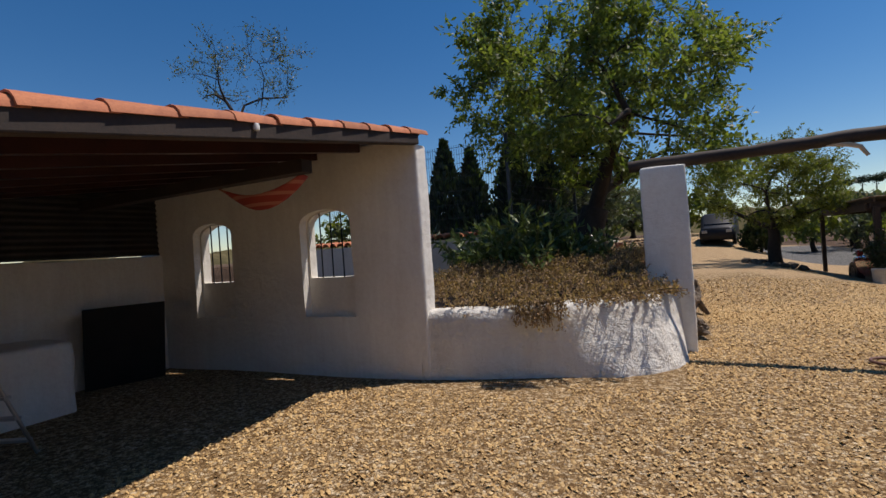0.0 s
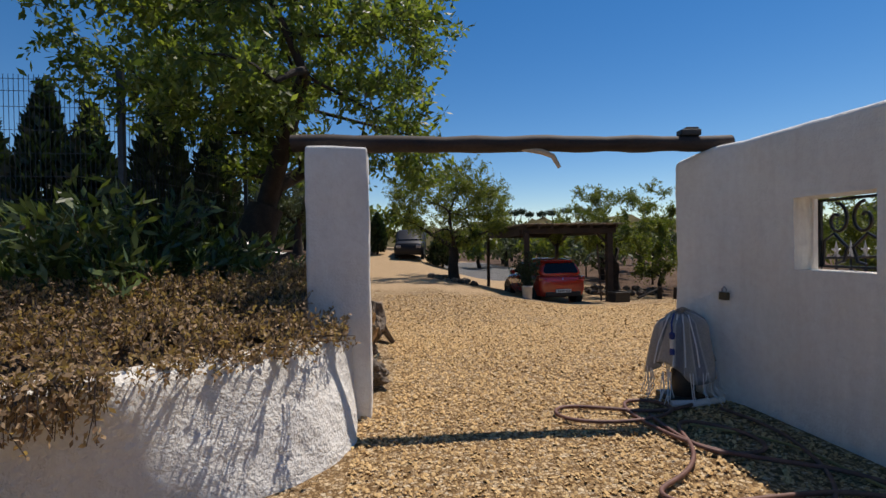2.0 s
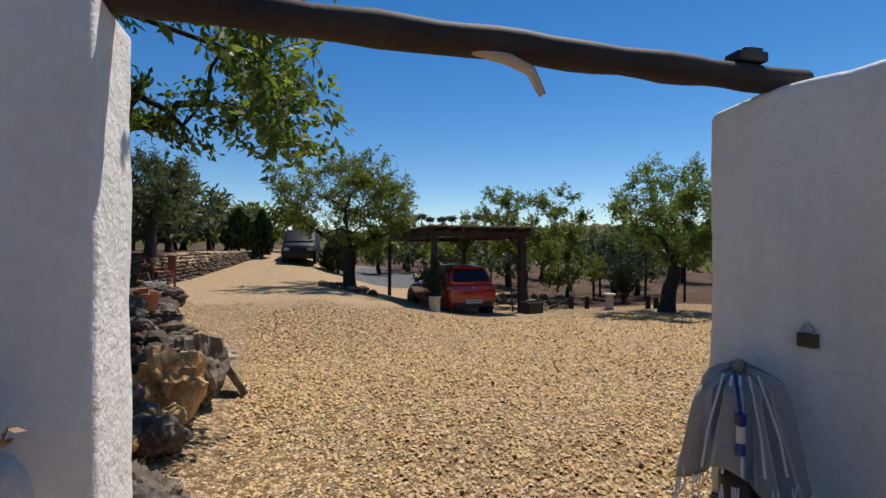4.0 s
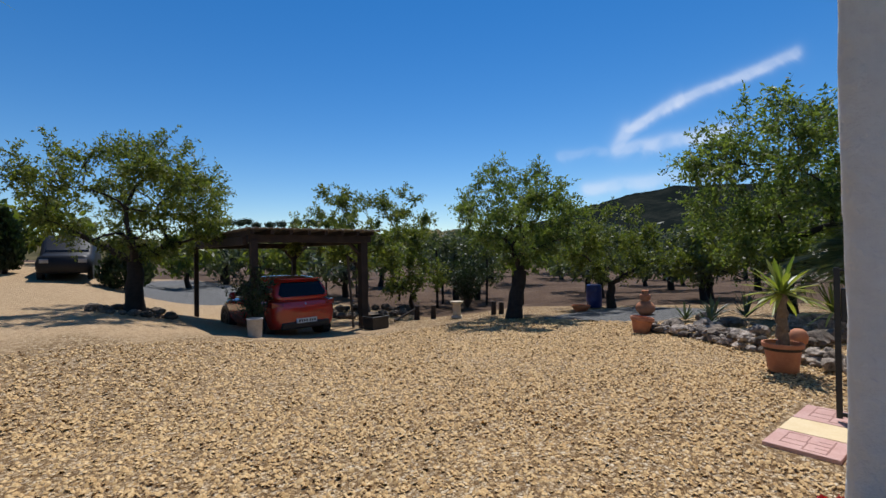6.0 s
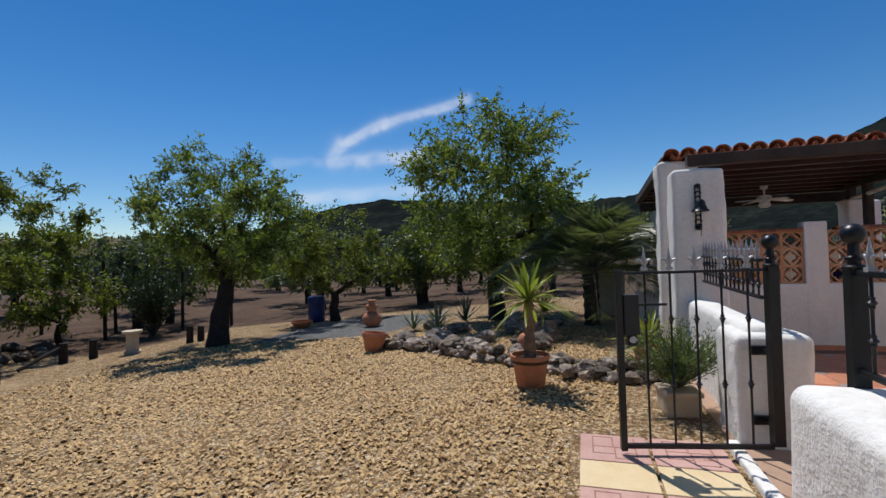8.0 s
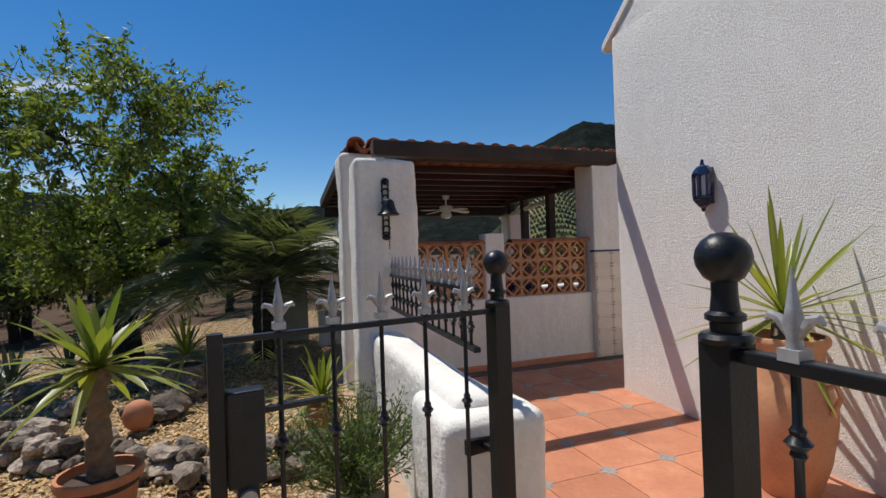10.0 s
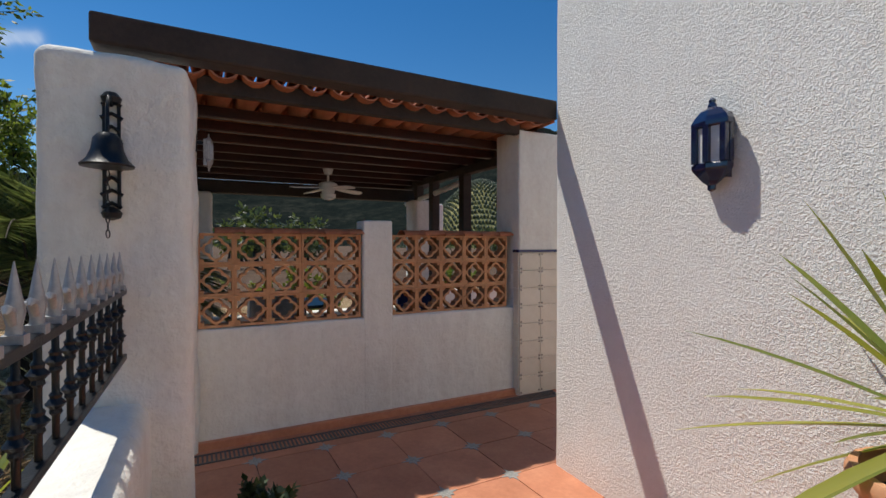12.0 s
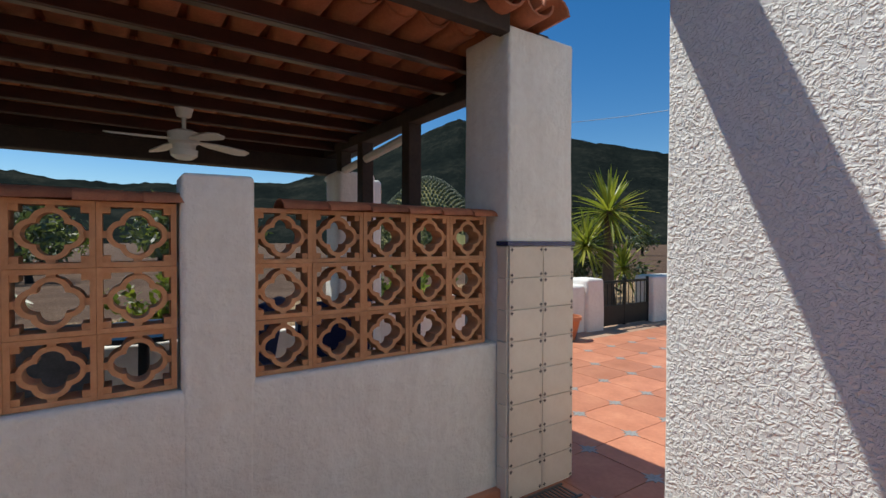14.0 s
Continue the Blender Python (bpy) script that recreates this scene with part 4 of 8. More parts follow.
def celosia():
    """One pierced clay block, in the plane of y and z, 0.232 wide and 0.22 high."""
    w, h, d, b = 0.231, 0.219, 0.10, 0.017
    sh = Shape()
    for y0, y1, z0, z1 in ((-w / 2, w / 2, -h / 2, -h / 2 + b), (-w / 2, w / 2, h / 2 - b, h / 2), (-w / 2, -w / 2 + b, -h / 2 + b, h / 2 - b), (w / 2 - b, w / 2, -h / 2 + b, h / 2 - b)):
        sh.box(-d / 2, d / 2, y0, y1, z0, z1)
    n, c, rho = 48, 0.038, 0.036

    def rad(t, grow):
        p = (t + math.pi / 4) % (math.pi / 2) - math.pi / 4
        s = (rho + grow) ** 2 - (c * math.sin(p)) ** 2
        return c * math.cos(p) + math.sqrt(max(s, 0))
    V, F = [], []
    for x in (-d / 2 + 0.006, d / 2 - 0.006):
        for g_ in (0.0, 0.017):
            for j in range(n):
                t = 2 * math.pi * j / n
                r = rad(t, g_) * 0.98
                V.append((x, r * math.cos(t), r * math.sin(t) * 0.95))
    for j in range(n):
        q = (j + 1) % n
        F += [(j, q, n + q, n + j), (2 * n + j, 3 * n + j, 3 * n + q, 2 * n + q), (j, 2 * n + j, 2 * n + q, q), (n + j, n + q, 3 * n + q, 3 * n + j)]
    sh.add(V, F)
    for y0, y1, z0, z1 in ((0.086, 0.1, -0.012, 0.012), (-0.1, -0.086, -0.012, 0.012), (-0.012, 0.012, 0.082, 0.094), (-0.012, 0.012, -0.094, -0.082)):
        sh.box(-d / 2 + 0.006, d / 2 - 0.006, y0, y1, z0, z1)
    for sy in (-1, 1):
        for sz in (-1, 1):
            y, z = sy * (w / 2 - b - 0.011), sz * (h / 2 - b - 0.011)
            sh.box(-d / 2 + 0.006, d / 2 - 0.006, y - 0.011, y + 0.011, z - 0.011, z + 0.011)
    ob = sh.done("clay_block", M_BLOCK, bevel=0.002)
    me = ob.data
    bpy.data.objects.remove(ob)
    return me


def celosia_panel(y_hi, label):
    root = empty("pierced_block_panel", (9.88, 0, 0))
    me = celosia()
    for c in range(5):
        for r in range(3):
            ob = new("clay_block", me)
            ob.parent = root
            ob.matrix_basis = pose(rnd(-0.004, 0.004), y_hi - 0.116 - c * 0.232, 0.853 + 0.1095 + r * 0.2205, 0, 0, 0)
    for c in range(6):
        ob = new("cap_tile", TILE_ME)
        ob.parent = root
        ob.matrix_basis = pose(0, y_hi - 0.26 - c * 0.19 + 0.15, 1.512, 0, rnd(-3, -1), -90 + rnd(-1, 1)) @ Matrix.Diagonal((0.55, 0.95, 0.55, 1))
    return tagged(root, label, "block screen", "pierced clay screens of the porch wall")


celosia_panel(5.72, "panel of pierced terracotta quatrefoil blocks with tile coping")
celosia_panel(4.30, "panel of pierced terracotta quatrefoil blocks with tile coping")

# glazed tiles on the pillar's foot
M_GLAZE = mat("cream_glazed_tile", (0.66, 0.58, 0.47), (0.74, 0.67, 0.56), 0.22, 9, 60, 0.1, 0.001, per_piece=0.05)
M_DARKINK = mat("dark_glaze", (0.03, 0.025, 0.03), (0.06, 0.045, 0.04), 0.3, 20, 90, 0.1)
M_BLUE = mat("cobalt_glaze", (0.008, 0.012, 0.06), (0.02, 0.025, 0.11), 0.15, 15, 80, 0.1, 0.001, coat=0.6)


def pillar_tiles():
    root = empty("tile_facing")
    s, w = 0.165, 0.245
    for c in range(2):
        for r in range(8):
            b = Shape().box(-0.008, 0, 0.002, w - 0.002, 0.002, s - 0.002).done("glazed_tile", M_GLAZE, parent=root, bevel=0.002)
            b.matrix_basis = pose(9.718, 2.59 + c * w, 1.36 - s * (r + 1))
    for r in range(8):
        b = Shape().box(0.002, 0.076, 0, 0.008, 0.002, s - 0.002).done("glazed_tile", M_GLAZE, parent=root, bevel=0.002)
        b.matrix_basis = pose(9.718, 3.082, 1.36 - s * (r + 1))
    sh = Shape()
    for c in range(3):
        for r in range(9):
            y, z = 2.59 + c * w, 1.36 - s * r
            for dy, dz in ((1, 1), (1, -1), (-1, 1), (-1, -1)):
                yy = y + dy * 0.017
                if 2.595 < yy < 3.075 and z + dz * 0.017 < 1.35:
                    sh.add([(9.7085, yy + 0.013 * p, z + dz * 0.017 + 0.013 * q) for p, q in ((0, 1), (0.35, 0.35), (1, 0), (0.35, -0.35), (0, -1), (-0.35, -0.35), (-1, 0), (-0.35, 0.35))], [tuple(range(8))])
    tagged(sh.done("corner_motif", M_DARKINK, parent=root), kind="stuff")
    Shape().box(9.705, 9.72, 2.58, 3.095, 1.362, 1.387).box(9.72, 9.80, 3.08, 3.095, 1.362, 1.387).done("edge_strip", M_BLUE, parent=root, bevel=0.003)
    tagged(root, "cream glazed tiles with dark corner motifs and blue edge strip", "wall tiles")


pillar_tiles()

# floor drain and kerb
M_GRATE = mat("grey_grating", (0.10, 0.10, 0.095), (0.20, 0.19, 0.18), 0.5, 20, 100, 0.2, metal=0.6)
M_FLOORTILE = mat("terracotta_floor_tile", (0.40, 0.155, 0.08), (0.60, 0.27, 0.15), 0.55, 4, 30, 0.25, 0.003, space="world", per_piece=0.12, mid=(0.5, 0.2, 0.11))


def drain():
    root = empty("floor_drain", (9.62, 0, 0.032))
    sh = Shape().box(-0.075, -0.062, 2.7, 5.8, -0.02, 0.006).box(0.062, 0.075, 2.7, 5.8, -0.02, 0.006)
    sh.done("channel_rim", M_GRATE, parent=root)
    bars = Shape()
    y = 2.72
    while y < 5.78:
        bars.box(-0.06, 0.06, y, y + 0.012, -0.012, 0.004)
        y += 0.027
    tagged(bars.done("grate_bars", M_GRATE, parent=root), kind="stuff")
    Shape().box(-0.062, 0.062, 2.7, 5.8, -0.03, -0.024).done("channel_bed", M_DARKINK, parent=root)
    tagged(root, "long slotted drain set in the terrace floor", "drain")


drain()
tagged(Shape().box(9.76, 9.83, 3.08, 5.72, 0.0, 0.085).done("baseboard", M_FLOORTILE, bevel=0.004), "terracotta skirting along the porch wall", "skirting", kind="structure")

# beyond the porch screen
M_COVER = mat("white_cover", (0.60, 0.60, 0.58), (0.75, 0.75, 0.73), 0.5, 8, 60, 0.1)
for x, y in ((12.55, 5.75), (12.3, 2.85), (12.75, 2.55)):
    tagged(rounded_block("porch_post", x - 0.17, x + 0.17, y - 0.2, y + 0.2, 0, 2.06, M_PLASTER, 0.05, 0.2, 0.008), "white plastered post at the back of the porch", "post", "back posts of the porch")
for x in (10.92, 11.72, 12.2):
    tagged(Shape().box(x - 0.055, x + 0.055, 2.9, 3.01, 0.0, 2.25).done("timber_post", M_BEAM, bevel=0.01), "dark timber post at the side of the porch", "post", "side posts of the porch")
tagged(Shape().tube([(10.95, 2.97, 2.16), (12.6, 2.97, 2.02)], 0.035, 8).done("rolled_blind", M_COVER, True), "pale roller blind furled under the porch roof", "blind")
tagged(rounded_block("wall_porch_back", 12.4, 12.6, 2.8, 6.3, -0.1, 0.55, M_PLASTER, 0.03, 0.2, 0.008), "low white wall at the back of the porch", "wall", kind="structure")


def fan():
    root = empty("ceiling_fan", (11.68, 4.36, 2.31))
    sh = Shape()
    sh.lathe([(0.02, -0.30), (0.07, -0.285), (0.075, -0.25), (0.10, -0.235), (0.105, -0.17), (0.06, -0.15), (0.014, -0.145), (0.014, -0.06), (0.045, -0.055), (0.06, 0.0), (0.06, 0.03)], n=18)
    sh.done("motor", M_COVER, True, root)
    Shape().lathe([(0.0, -0.36), (0.05, -0.355), (0.085, -0.33), (0.09, -0.29), (0.06, -0.285)], n=16).done("globe", mat("opal_glass", (0.7, 0.7, 0.68), (0.8, 0.8, 0.78), 0.2, 5, 40, 0), True, root)
    for i in range(4):
        a = 20 + 90 * i
        b = Shape()
        b.add([(0.10, -0.02, 0.0), (0.20, -0.055, 0.006), (0.42, -0.062, 0.01), (0.48, -0.03, 0.008), (0.48, 0.03, -0.004), (0.42, 0.055, -0.01), (0.20, 0.05, -0.006), (0.10, 0.02, 0.0)], [tuple(range(8))])
        ob = b.done("blade", M_COVER, parent=root)
        ob.modifiers.new("thick", "SOLIDIFY").thickness = 0.01
        ob.matrix_basis = pose(0, 0, -0.22, 0, 4, a)
    tagged(root, "white four-bladed ceiling fan with light globe", "fan")


fan()


def lantern(at, rz, material, name, label, s=1.0, half=True):
    root = empty(name, at, rz)
    n = 6
    body = Shape()

    def ring(r, z):
        return [(r * math.cos(math.pi * 2 * (j + 0.5) / n), r * math.sin(math.pi * 2 * (j + 0.5) / n) * 0.42 + 0.05, z) for j in range(n)]
    prof = [(0.004, -0.215), (0.022, -0.205), (0.022, -0.185), (0.05, -0.165), (0.098, -0.115), (0.104, -0.105), (0.104, -0.085), (0.085, -0.078)]
    cap = [(0.085, 0.085), (0.108, 0.092), (0.108, 0.112), (0.092, 0.135), (0.06, 0.165), (0.024, 0.178), (0.024, 0.186), (0.017, 0.2), (0.02, 0.212), (0.004, 0.225)]
    for p in (prof, cap):
        V = [q for r, z in p for q in ring(r, z)]
        F = [(i * n + j, i * n + (j + 1) % n, (i + 1) * n + (j + 1) % n, (i + 1) * n + j) for i in range(len(p) - 1) for j in range(n)]
        F += [tuple(range(n))[::-1], tuple((len(p) - 1) * n + j for j in range(n))]
        body.add(V, F)
    for j in range(n):
        x, y, _ = ring(0.083, 0)[j]
        body.box(x - 0.014, x + 0.014, y - 0.014, y + 0.014, -0.08, 0.09)
    body.box(-0.06, 0.06, -0.006, 0.03, -0.15, 0.15)
    b = body.done("housing", material, parent=root, bevel=0.004)
    V = ring(0.074, -0.079) + ring(0.074, 0.086)
    mesh_ob("pane", V, [(j, (j + 1) % n, n + (j + 1) % n, n + j) for j in range(n)], M_FROST, parent=root)
    root.scale = (s, s, s)
    return tagged(root, label, "wall lamp")


M_FROST = mat("frosted_pane", (0.55, 0.55, 0.53), (0.68, 0.68, 0.66), 0.35, 12, 80, 0.05)
M_BLUECERAMIC = mat("navy_ceramic", (0.006, 0.008, 0.03), (0.012, 0.016, 0.055), 0.12, 15, 80, 0.08, 0.001, coat=0.8)
lantern((7.42, 3.763, 1.853), -3.1, M_BLUECERAMIC, "wall_lantern", "glossy navy blue ceramic lantern on the stucco wall", 0.9)
small = lantern((9.97, 5.675, 2.09), 180, M_SILVER, "wall_lantern", "small dusty grey lantern under the porch roof", 0.62)
Shape().box(-0.025, 0.025, -0.09, 0.02, 0.09, 0.13).box(-0.04, 0.04, -0.09, -0.07, 0.0, 0.2).done("arm", M_IRON, parent=small, bevel=0.004)


def bell():
    root = empty("wall_bell", (8.445, 6.02, 1.78))
    sh = Shape()
    for i in range(9):
        z = -0.2 + 0.05 * i
        w = 0.032 if i in (0, 8) else (0.036 if i % 2 else 0.026)
        sh.tube([(-0.008, -w, z), (-0.008, 0, z + 0.02), (-0.008, w, z)], 0.008, 6)
    sh.box(-0.012, 0.0, -0.03, -0.018, -0.2, 0.22).box(-0.012, 0.0, 0.018, 0.03, -0.2, 0.22).lathe([(0.0, 0), (0.03, 0.01), (0.036, 0.03), (0.02, 0.05), (0, 0.055)], (-0.01, 0, 0.2), 10)
    sh.lathe([(0.0, 0), (0.03, 0.01), (0.036, 0.03), (0.02, 0.05), (0, 0.055)], (-0.01, 0, -0.25), 10)
    sh.tube([(-0.01, 0, 0.2), (-0.07, 0, 0.22), (-0.11, 0, 0.17), (-0.11, 0, 0.06)], 0.007, 6)
    sh.done("bracket", M_IRON, True, root)
    Shape().lathe([(0.085, -0.075), (0.088, -0.068), (0.066, -0.045), (0.052, -0.01), (0.046, 0.03), (0.03, 0.05), (0.0, 0.055)], (-0.11, 0, 0.02), 20).done("bell_cup", M_IRON, True, root)
    ch = Shape()
    for i in range(9):
        z = -0.08 - i * 0.028
        pts = [(-0.11 + (0.006 * math.cos(t) if i % 2 else 0), (0 if i % 2 else 0.006 * math.cos(t)), z + 0.016 * math.sin(t)) for t in [math.pi * 2 * k / 8 for k in range(9)]]
        ch.tube(pts, 0.0022, 4)
    ch.done("chain", M_IRON, parent=root)
    tagged(root, "black iron bell with chain on the white pillar", "bell")


bell()


def ball_post(parent, x, y, z0, z1):
    sh = Shape().box(x - 0.032, x + 0.032, y - 0.032, y + 0.032, z0, z1 - 0.14)
    sh.lathe([(0.034, 0), (0.044, 0.004), (0.046, 0.012), (0.040, 0.02), (0.026, 0.022)], (x, y, z1 - 0.155), 20)
    sh.lathe([(0.026, 0), (0.026, 0.02), (0.034, 0.024), (0.034, 0.034), (0.025, 0.04), (0.022, 0.07), (0.022, 0.1)], (x, y, z1 - 0.135), 16)
    sh.done("post", M_IRON, True, parent)
    Shape().lathe([(0.02, -0.044), (0.034, -0.034), (0.045, -0.014), (0.048, 0.002), (0.045, 0.018), (0.036, 0.033), (0.02, 0.045), (0.0, 0.049)], (x, y, z1), 24).done("ball_finial", M_IRON, True, parent)


def spear(parent, at, me_cache={}):
    """A silver fleur-de-lis spear head."""
    if "me" not in me_cache:
        sh = Shape()
        sh.box(-0.017, 0.017, -0.017, 0.017, 0, 0.02)
        sh.tube([(0, 0, 0.02), (0, 0, 0.035), (0, 0, 0.06), (0, 0, 0.085), (0, 0, 0.15)], [0.014, 0.012, 0.017, 0.012, 0.001], 6)
        for s in (-1, 1):
            sh.tube([(0, 0, 0.03), (s * 0.014, 0, 0.05), (s * 0.024, 0, 0.066), (s * 0.038, 0, 0.07), (s * 0.046, 0, 0.062)], [0.006, 0.008, 0.009, 0.008, 0.003], 6)
        ob = sh.done("spear_head", M_SILVER, True, angle=60)
        me_cache["me"] = ob.data
        bpy.data.objects.remove(ob)
    ob = new("spear_head", me_cache["me"])
    ob.parent = parent
    ob.matrix_basis = at
    return ob


def baluster(parent, x, y, z0, z1, name="bar"):
    h = z1 - z0
    prof = [(0.0075, 0)]
    for c in (0.35, 0.72):
        prof += [(0.0075, h * c - 0.028), (0.013, h * c - 0.02), (0.011, h * c - 0.012), (0.021, h * c), (0.011, h * c + 0.012), (0.013, h * c + 0.02), (0.0075, h * c + 0.028)]
    prof += [(0.0075, h)]
    return Shape().lathe(prof, (x, y, z0), 8).done(name, M_IRON, True, parent)


def gate_leaf():
    root = empty("iron_gate", (6.295, 6.06, 0), 10.8)
    y1, z0, z1 = 0.955, 0.05, 1.22
    Shape().box(-0.02, 0.02, y1 - 0.02, y1 + 0.02, z0, z1).box(-0.012, 0.012, 0.04, y1, z1 - 0.03, z1 - 0.012).box(-0.014, 0.014, 0.04, y1, z0 + 0.015, z0 + 0.045).done("frame", M_IRON, parent=root, bevel=0.003)
    for i in range(5):
        y = 0.16 + i * 0.157
        baluster(root, 0, y, z0 + 0.03, z1 - 0.01)
        spear(root, pose(0, y, z1 - 0.005, 0, 0, 90))
    Shape().box(-0.03, 0.03, y1 - 0.12, y1 - 0.022, 0.80, 1.06).box(-0.03, 0.03, y1 - 0.10, y1 - 0.045, 0.73, 0.81).done("lock_case", M_IRON, parent=root, bevel=0.006)
    Shape().box(-0.01, 0.01, y1 - 0.3, y1 - 0.12, 0.985, 1.0).done("lock_strap", M_IRON, parent=root)
    Shape().lathe([(0.0, -0.012), (0.022, -0.012), (0.022, 0.012), (0, 0.012)], (0, 0, 0), 12, pose(-0.035, y1 - 0.07, 0.775, 0, 90, 0)).done("lock_plate", M_SILVER, True, root)
    ball_post(root, 0, 0.015, 0.09, 1.372)
    for z in (0.2, 0.66):
        Shape().box(0.0, 0.17, -0.018, 0.018, z - 0.012, z + 0.012).box(0.125, 0.16, -0.085, 0.085, z - 0.03, z + 0.03).done("hinge", M_IRON, parent=root, bevel=0.004)
    tagged(root, "black wrought-iron gate standing open, silver spear heads", "gate")


gate_leaf()


def railing(name, p, q, z0, z1, n, label, ball=None):
    root = empty(name)
    p, q = Vector(p), Vector(q)
    ang = math.degrees(math.atan2(q.y - p.y, q.x - p.x))
    for z, h in ((z0, 0.012), (z1, 0.012)):
        Shape().box(0, (q - p).length, -0.016, 0.016, z - h, z + h, pose(p.x, p.y, 0, 0, 0, ang)).done("rail", M_IRON, parent=root, bevel=0.003)
    for i in range(n):
        c = p.lerp(q, (i + 0.6) / n)
        baluster(root, c.x, c.y, z0, z1)
        spear(root, pose(c.x, c.y, z1 + 0.008, 0, 0, ang))
    if ball:
        ball_post(root, *ball)
    return tagged(root, label, "railing", "iron railings on the terrace wall")


railing("iron_railing", (6.60, 6.03), (8.44, 5.99), 0.99, 1.25, 15, "black iron railing with silver spear heads on the low wall")
railing("iron_railing", (5.33, 6.06), (3.35, 6.06), 0.79, 1.22, 13, "black iron railing with silver spear heads on the low wall", (5.36, 6.06, 0.7, 1.39))


# pots and plants
def pot(name, at, prof, material, label, rz=0, category="pot", lumps=0):
    """A hollow pot turned from an outer profile."""
    inner = [(max(r - 0.018, 0.01), z) for r, z in prof[::-1]]
    inner[-1] = (inner[-1][0], prof[0][1] + 0.02)
    root = empty(name, at, rz)
    sh = Shape()
    sh.lathe(prof + inner, n=28)
    sh.done("body", material, True, root, angle=50)
    return tagged(root, label, category)


def soil_disc(root, r, z):
    Shape().lathe([(r, z - 0.03), (r, z), (r * 0.5, z + 0.012), (0.0, z + 0.015)], n=20).done("soil", M_BEDSOIL, True, root)


M_BEDSOIL = mat("pot_soil", (0.03, 0.02, 0.014), (0.09, 0.06, 0.04), 0.95, 12, 60, 0.8, 0.01)


def blades(root, n, length, width, up, seed, material, at=(0, 0, 0), bend=0.35, name="leaves", sweep=1.0):
    """A rosette of sword leaves: long tapered folded blades."""
    rs = random.Random(seed)
    V, F = [], []
    for i in range(n):
        a = i * 2.399963 + rs.uniform(-0.2, 0.2)
        el = up[0] + (up[1] - up[0]) * (i / max(1, n - 1)) + rs.uniform(-0.12, 0.12)
        L = length * rs.uniform(0.75, 1.1)
        d = Vector((math.cos(a) * math.cos(el), math.sin(a) * math.cos(el), math.sin(el)))
        side = Vector((-math.sin(a), math.cos(a), 0))
        upv = side.cross(d) * -1
        k = len(V)
        m = 6
        for j in range(m + 1):
            t = j / m
            p = Vector(at) + d * L * t + Vector((0, 0, -1)) * bend * L * t * t * max(0.15, math.cos(el))
            w = width * (0.55 + 1.6 * t) * (1 - t) ** 0.65 * 0.8 if t < 1 else 0.0008
            V += [p - side * w + upv * w * 0.35, p, p + side * w + upv * w * 0.35]
        for j in range(m):
            b = k + 3 * j
            F += [(b, b + 1, b + 4, b + 3), (b + 1, b + 2, b + 5, b + 4)]
    return tagged(mesh_ob(name, V, F, material, True, root), kind="stuff")


M_STEM = mat("ringed_yucca_stem", (0.10, 0.065, 0.04), (0.27, 0.19, 0.125), 0.9, 18, 70, 0.8, 0.008)


def yucca_trunk(root, h, r, z=0.0):
    sh = Shape()
    n = 14
    sh.tube([(0.01 * math.sin(i), 0.01 * math.cos(i * 1.7), z + h * i / n) for i in range(n + 1)], [r * (1.1 if i % 2 else 0.88) * (1.15 - 0.25 * i / n) for i in range(n + 1)], 10)
    sh.done("stem", M_STEM, True, root)


POT_A = [(0.135, 0), (0.145, 0.02), (0.175, 0.25), (0.178, 0.27), (0.2, 0.275), (0.205, 0.30), (0.2, 0.32)]
yp = pot("potted_yucca", (7.7, 7.77, 0.0), POT_A, M_CLAY, "yucca with ringed stem in a round terracotta pot", category="potted plant")
soil_disc(yp, 0.18, 0.27)
yucca_trunk(yp, 0.58, 0.055, 0.27)
blades(yp, 44, 0.5, 0.036, (-0.35, 1.35), 4, M_LEAF_YUCCA, (0, 0, 0.86), 0.25)
URN = [(0.15, 0), (0.17, 0.02), (0.24, 0.2), (0.285, 0.42), (0.285, 0.52), (0.25, 0.62), (0.235, 0.645), (0.235, 0.70), (0.225, 0.72), (0.225, 0.80), (0.255, 0.83), (0.262, 0.855), (0.25, 0.875)]
M_URN = mat("pale_terracotta", (0.45, 0.2, 0.095), (0.64, 0.34, 0.18), 0.75, 5, 60, 0.2, 0.003)
URN = [(r * 0.8, z * 1.0) for r, z in URN]
up_ = pot("urn_with_yucca", (6.58, 4.2, 0.025), URN, M_URN, "large terracotta urn with handles holding a yucca", category="potted plant")
soil_disc(up_, 0.165, 0.8)
for s in (-1, 1):
    Shape().tube([(s * 0.2, 0, 0.62), (s * 0.255, 0, 0.66), (s * 0.275, 0, 0.60), (s * 0.245, 0, 0.53), (s * 0.222, 0, 0.50)], 0.014, 8).done("handle", M_URN, True, up_)
yucca_trunk(up_, 0.19, 0.055, 0.8)
blades(up_, 42, 0.67, 0.024, (-0.5, 1.4), 9, M_LEAF_YUCCA, (0, 0, 0.99), 0.12)

bx = pot("flower_pot", (8.36, 5.5, 0.03), [(0.09, 0), (0.12, 0.16), (0.13, 0.18)], M_CLAY, "small terracotta pot with a leafy plant", category="potted plant")


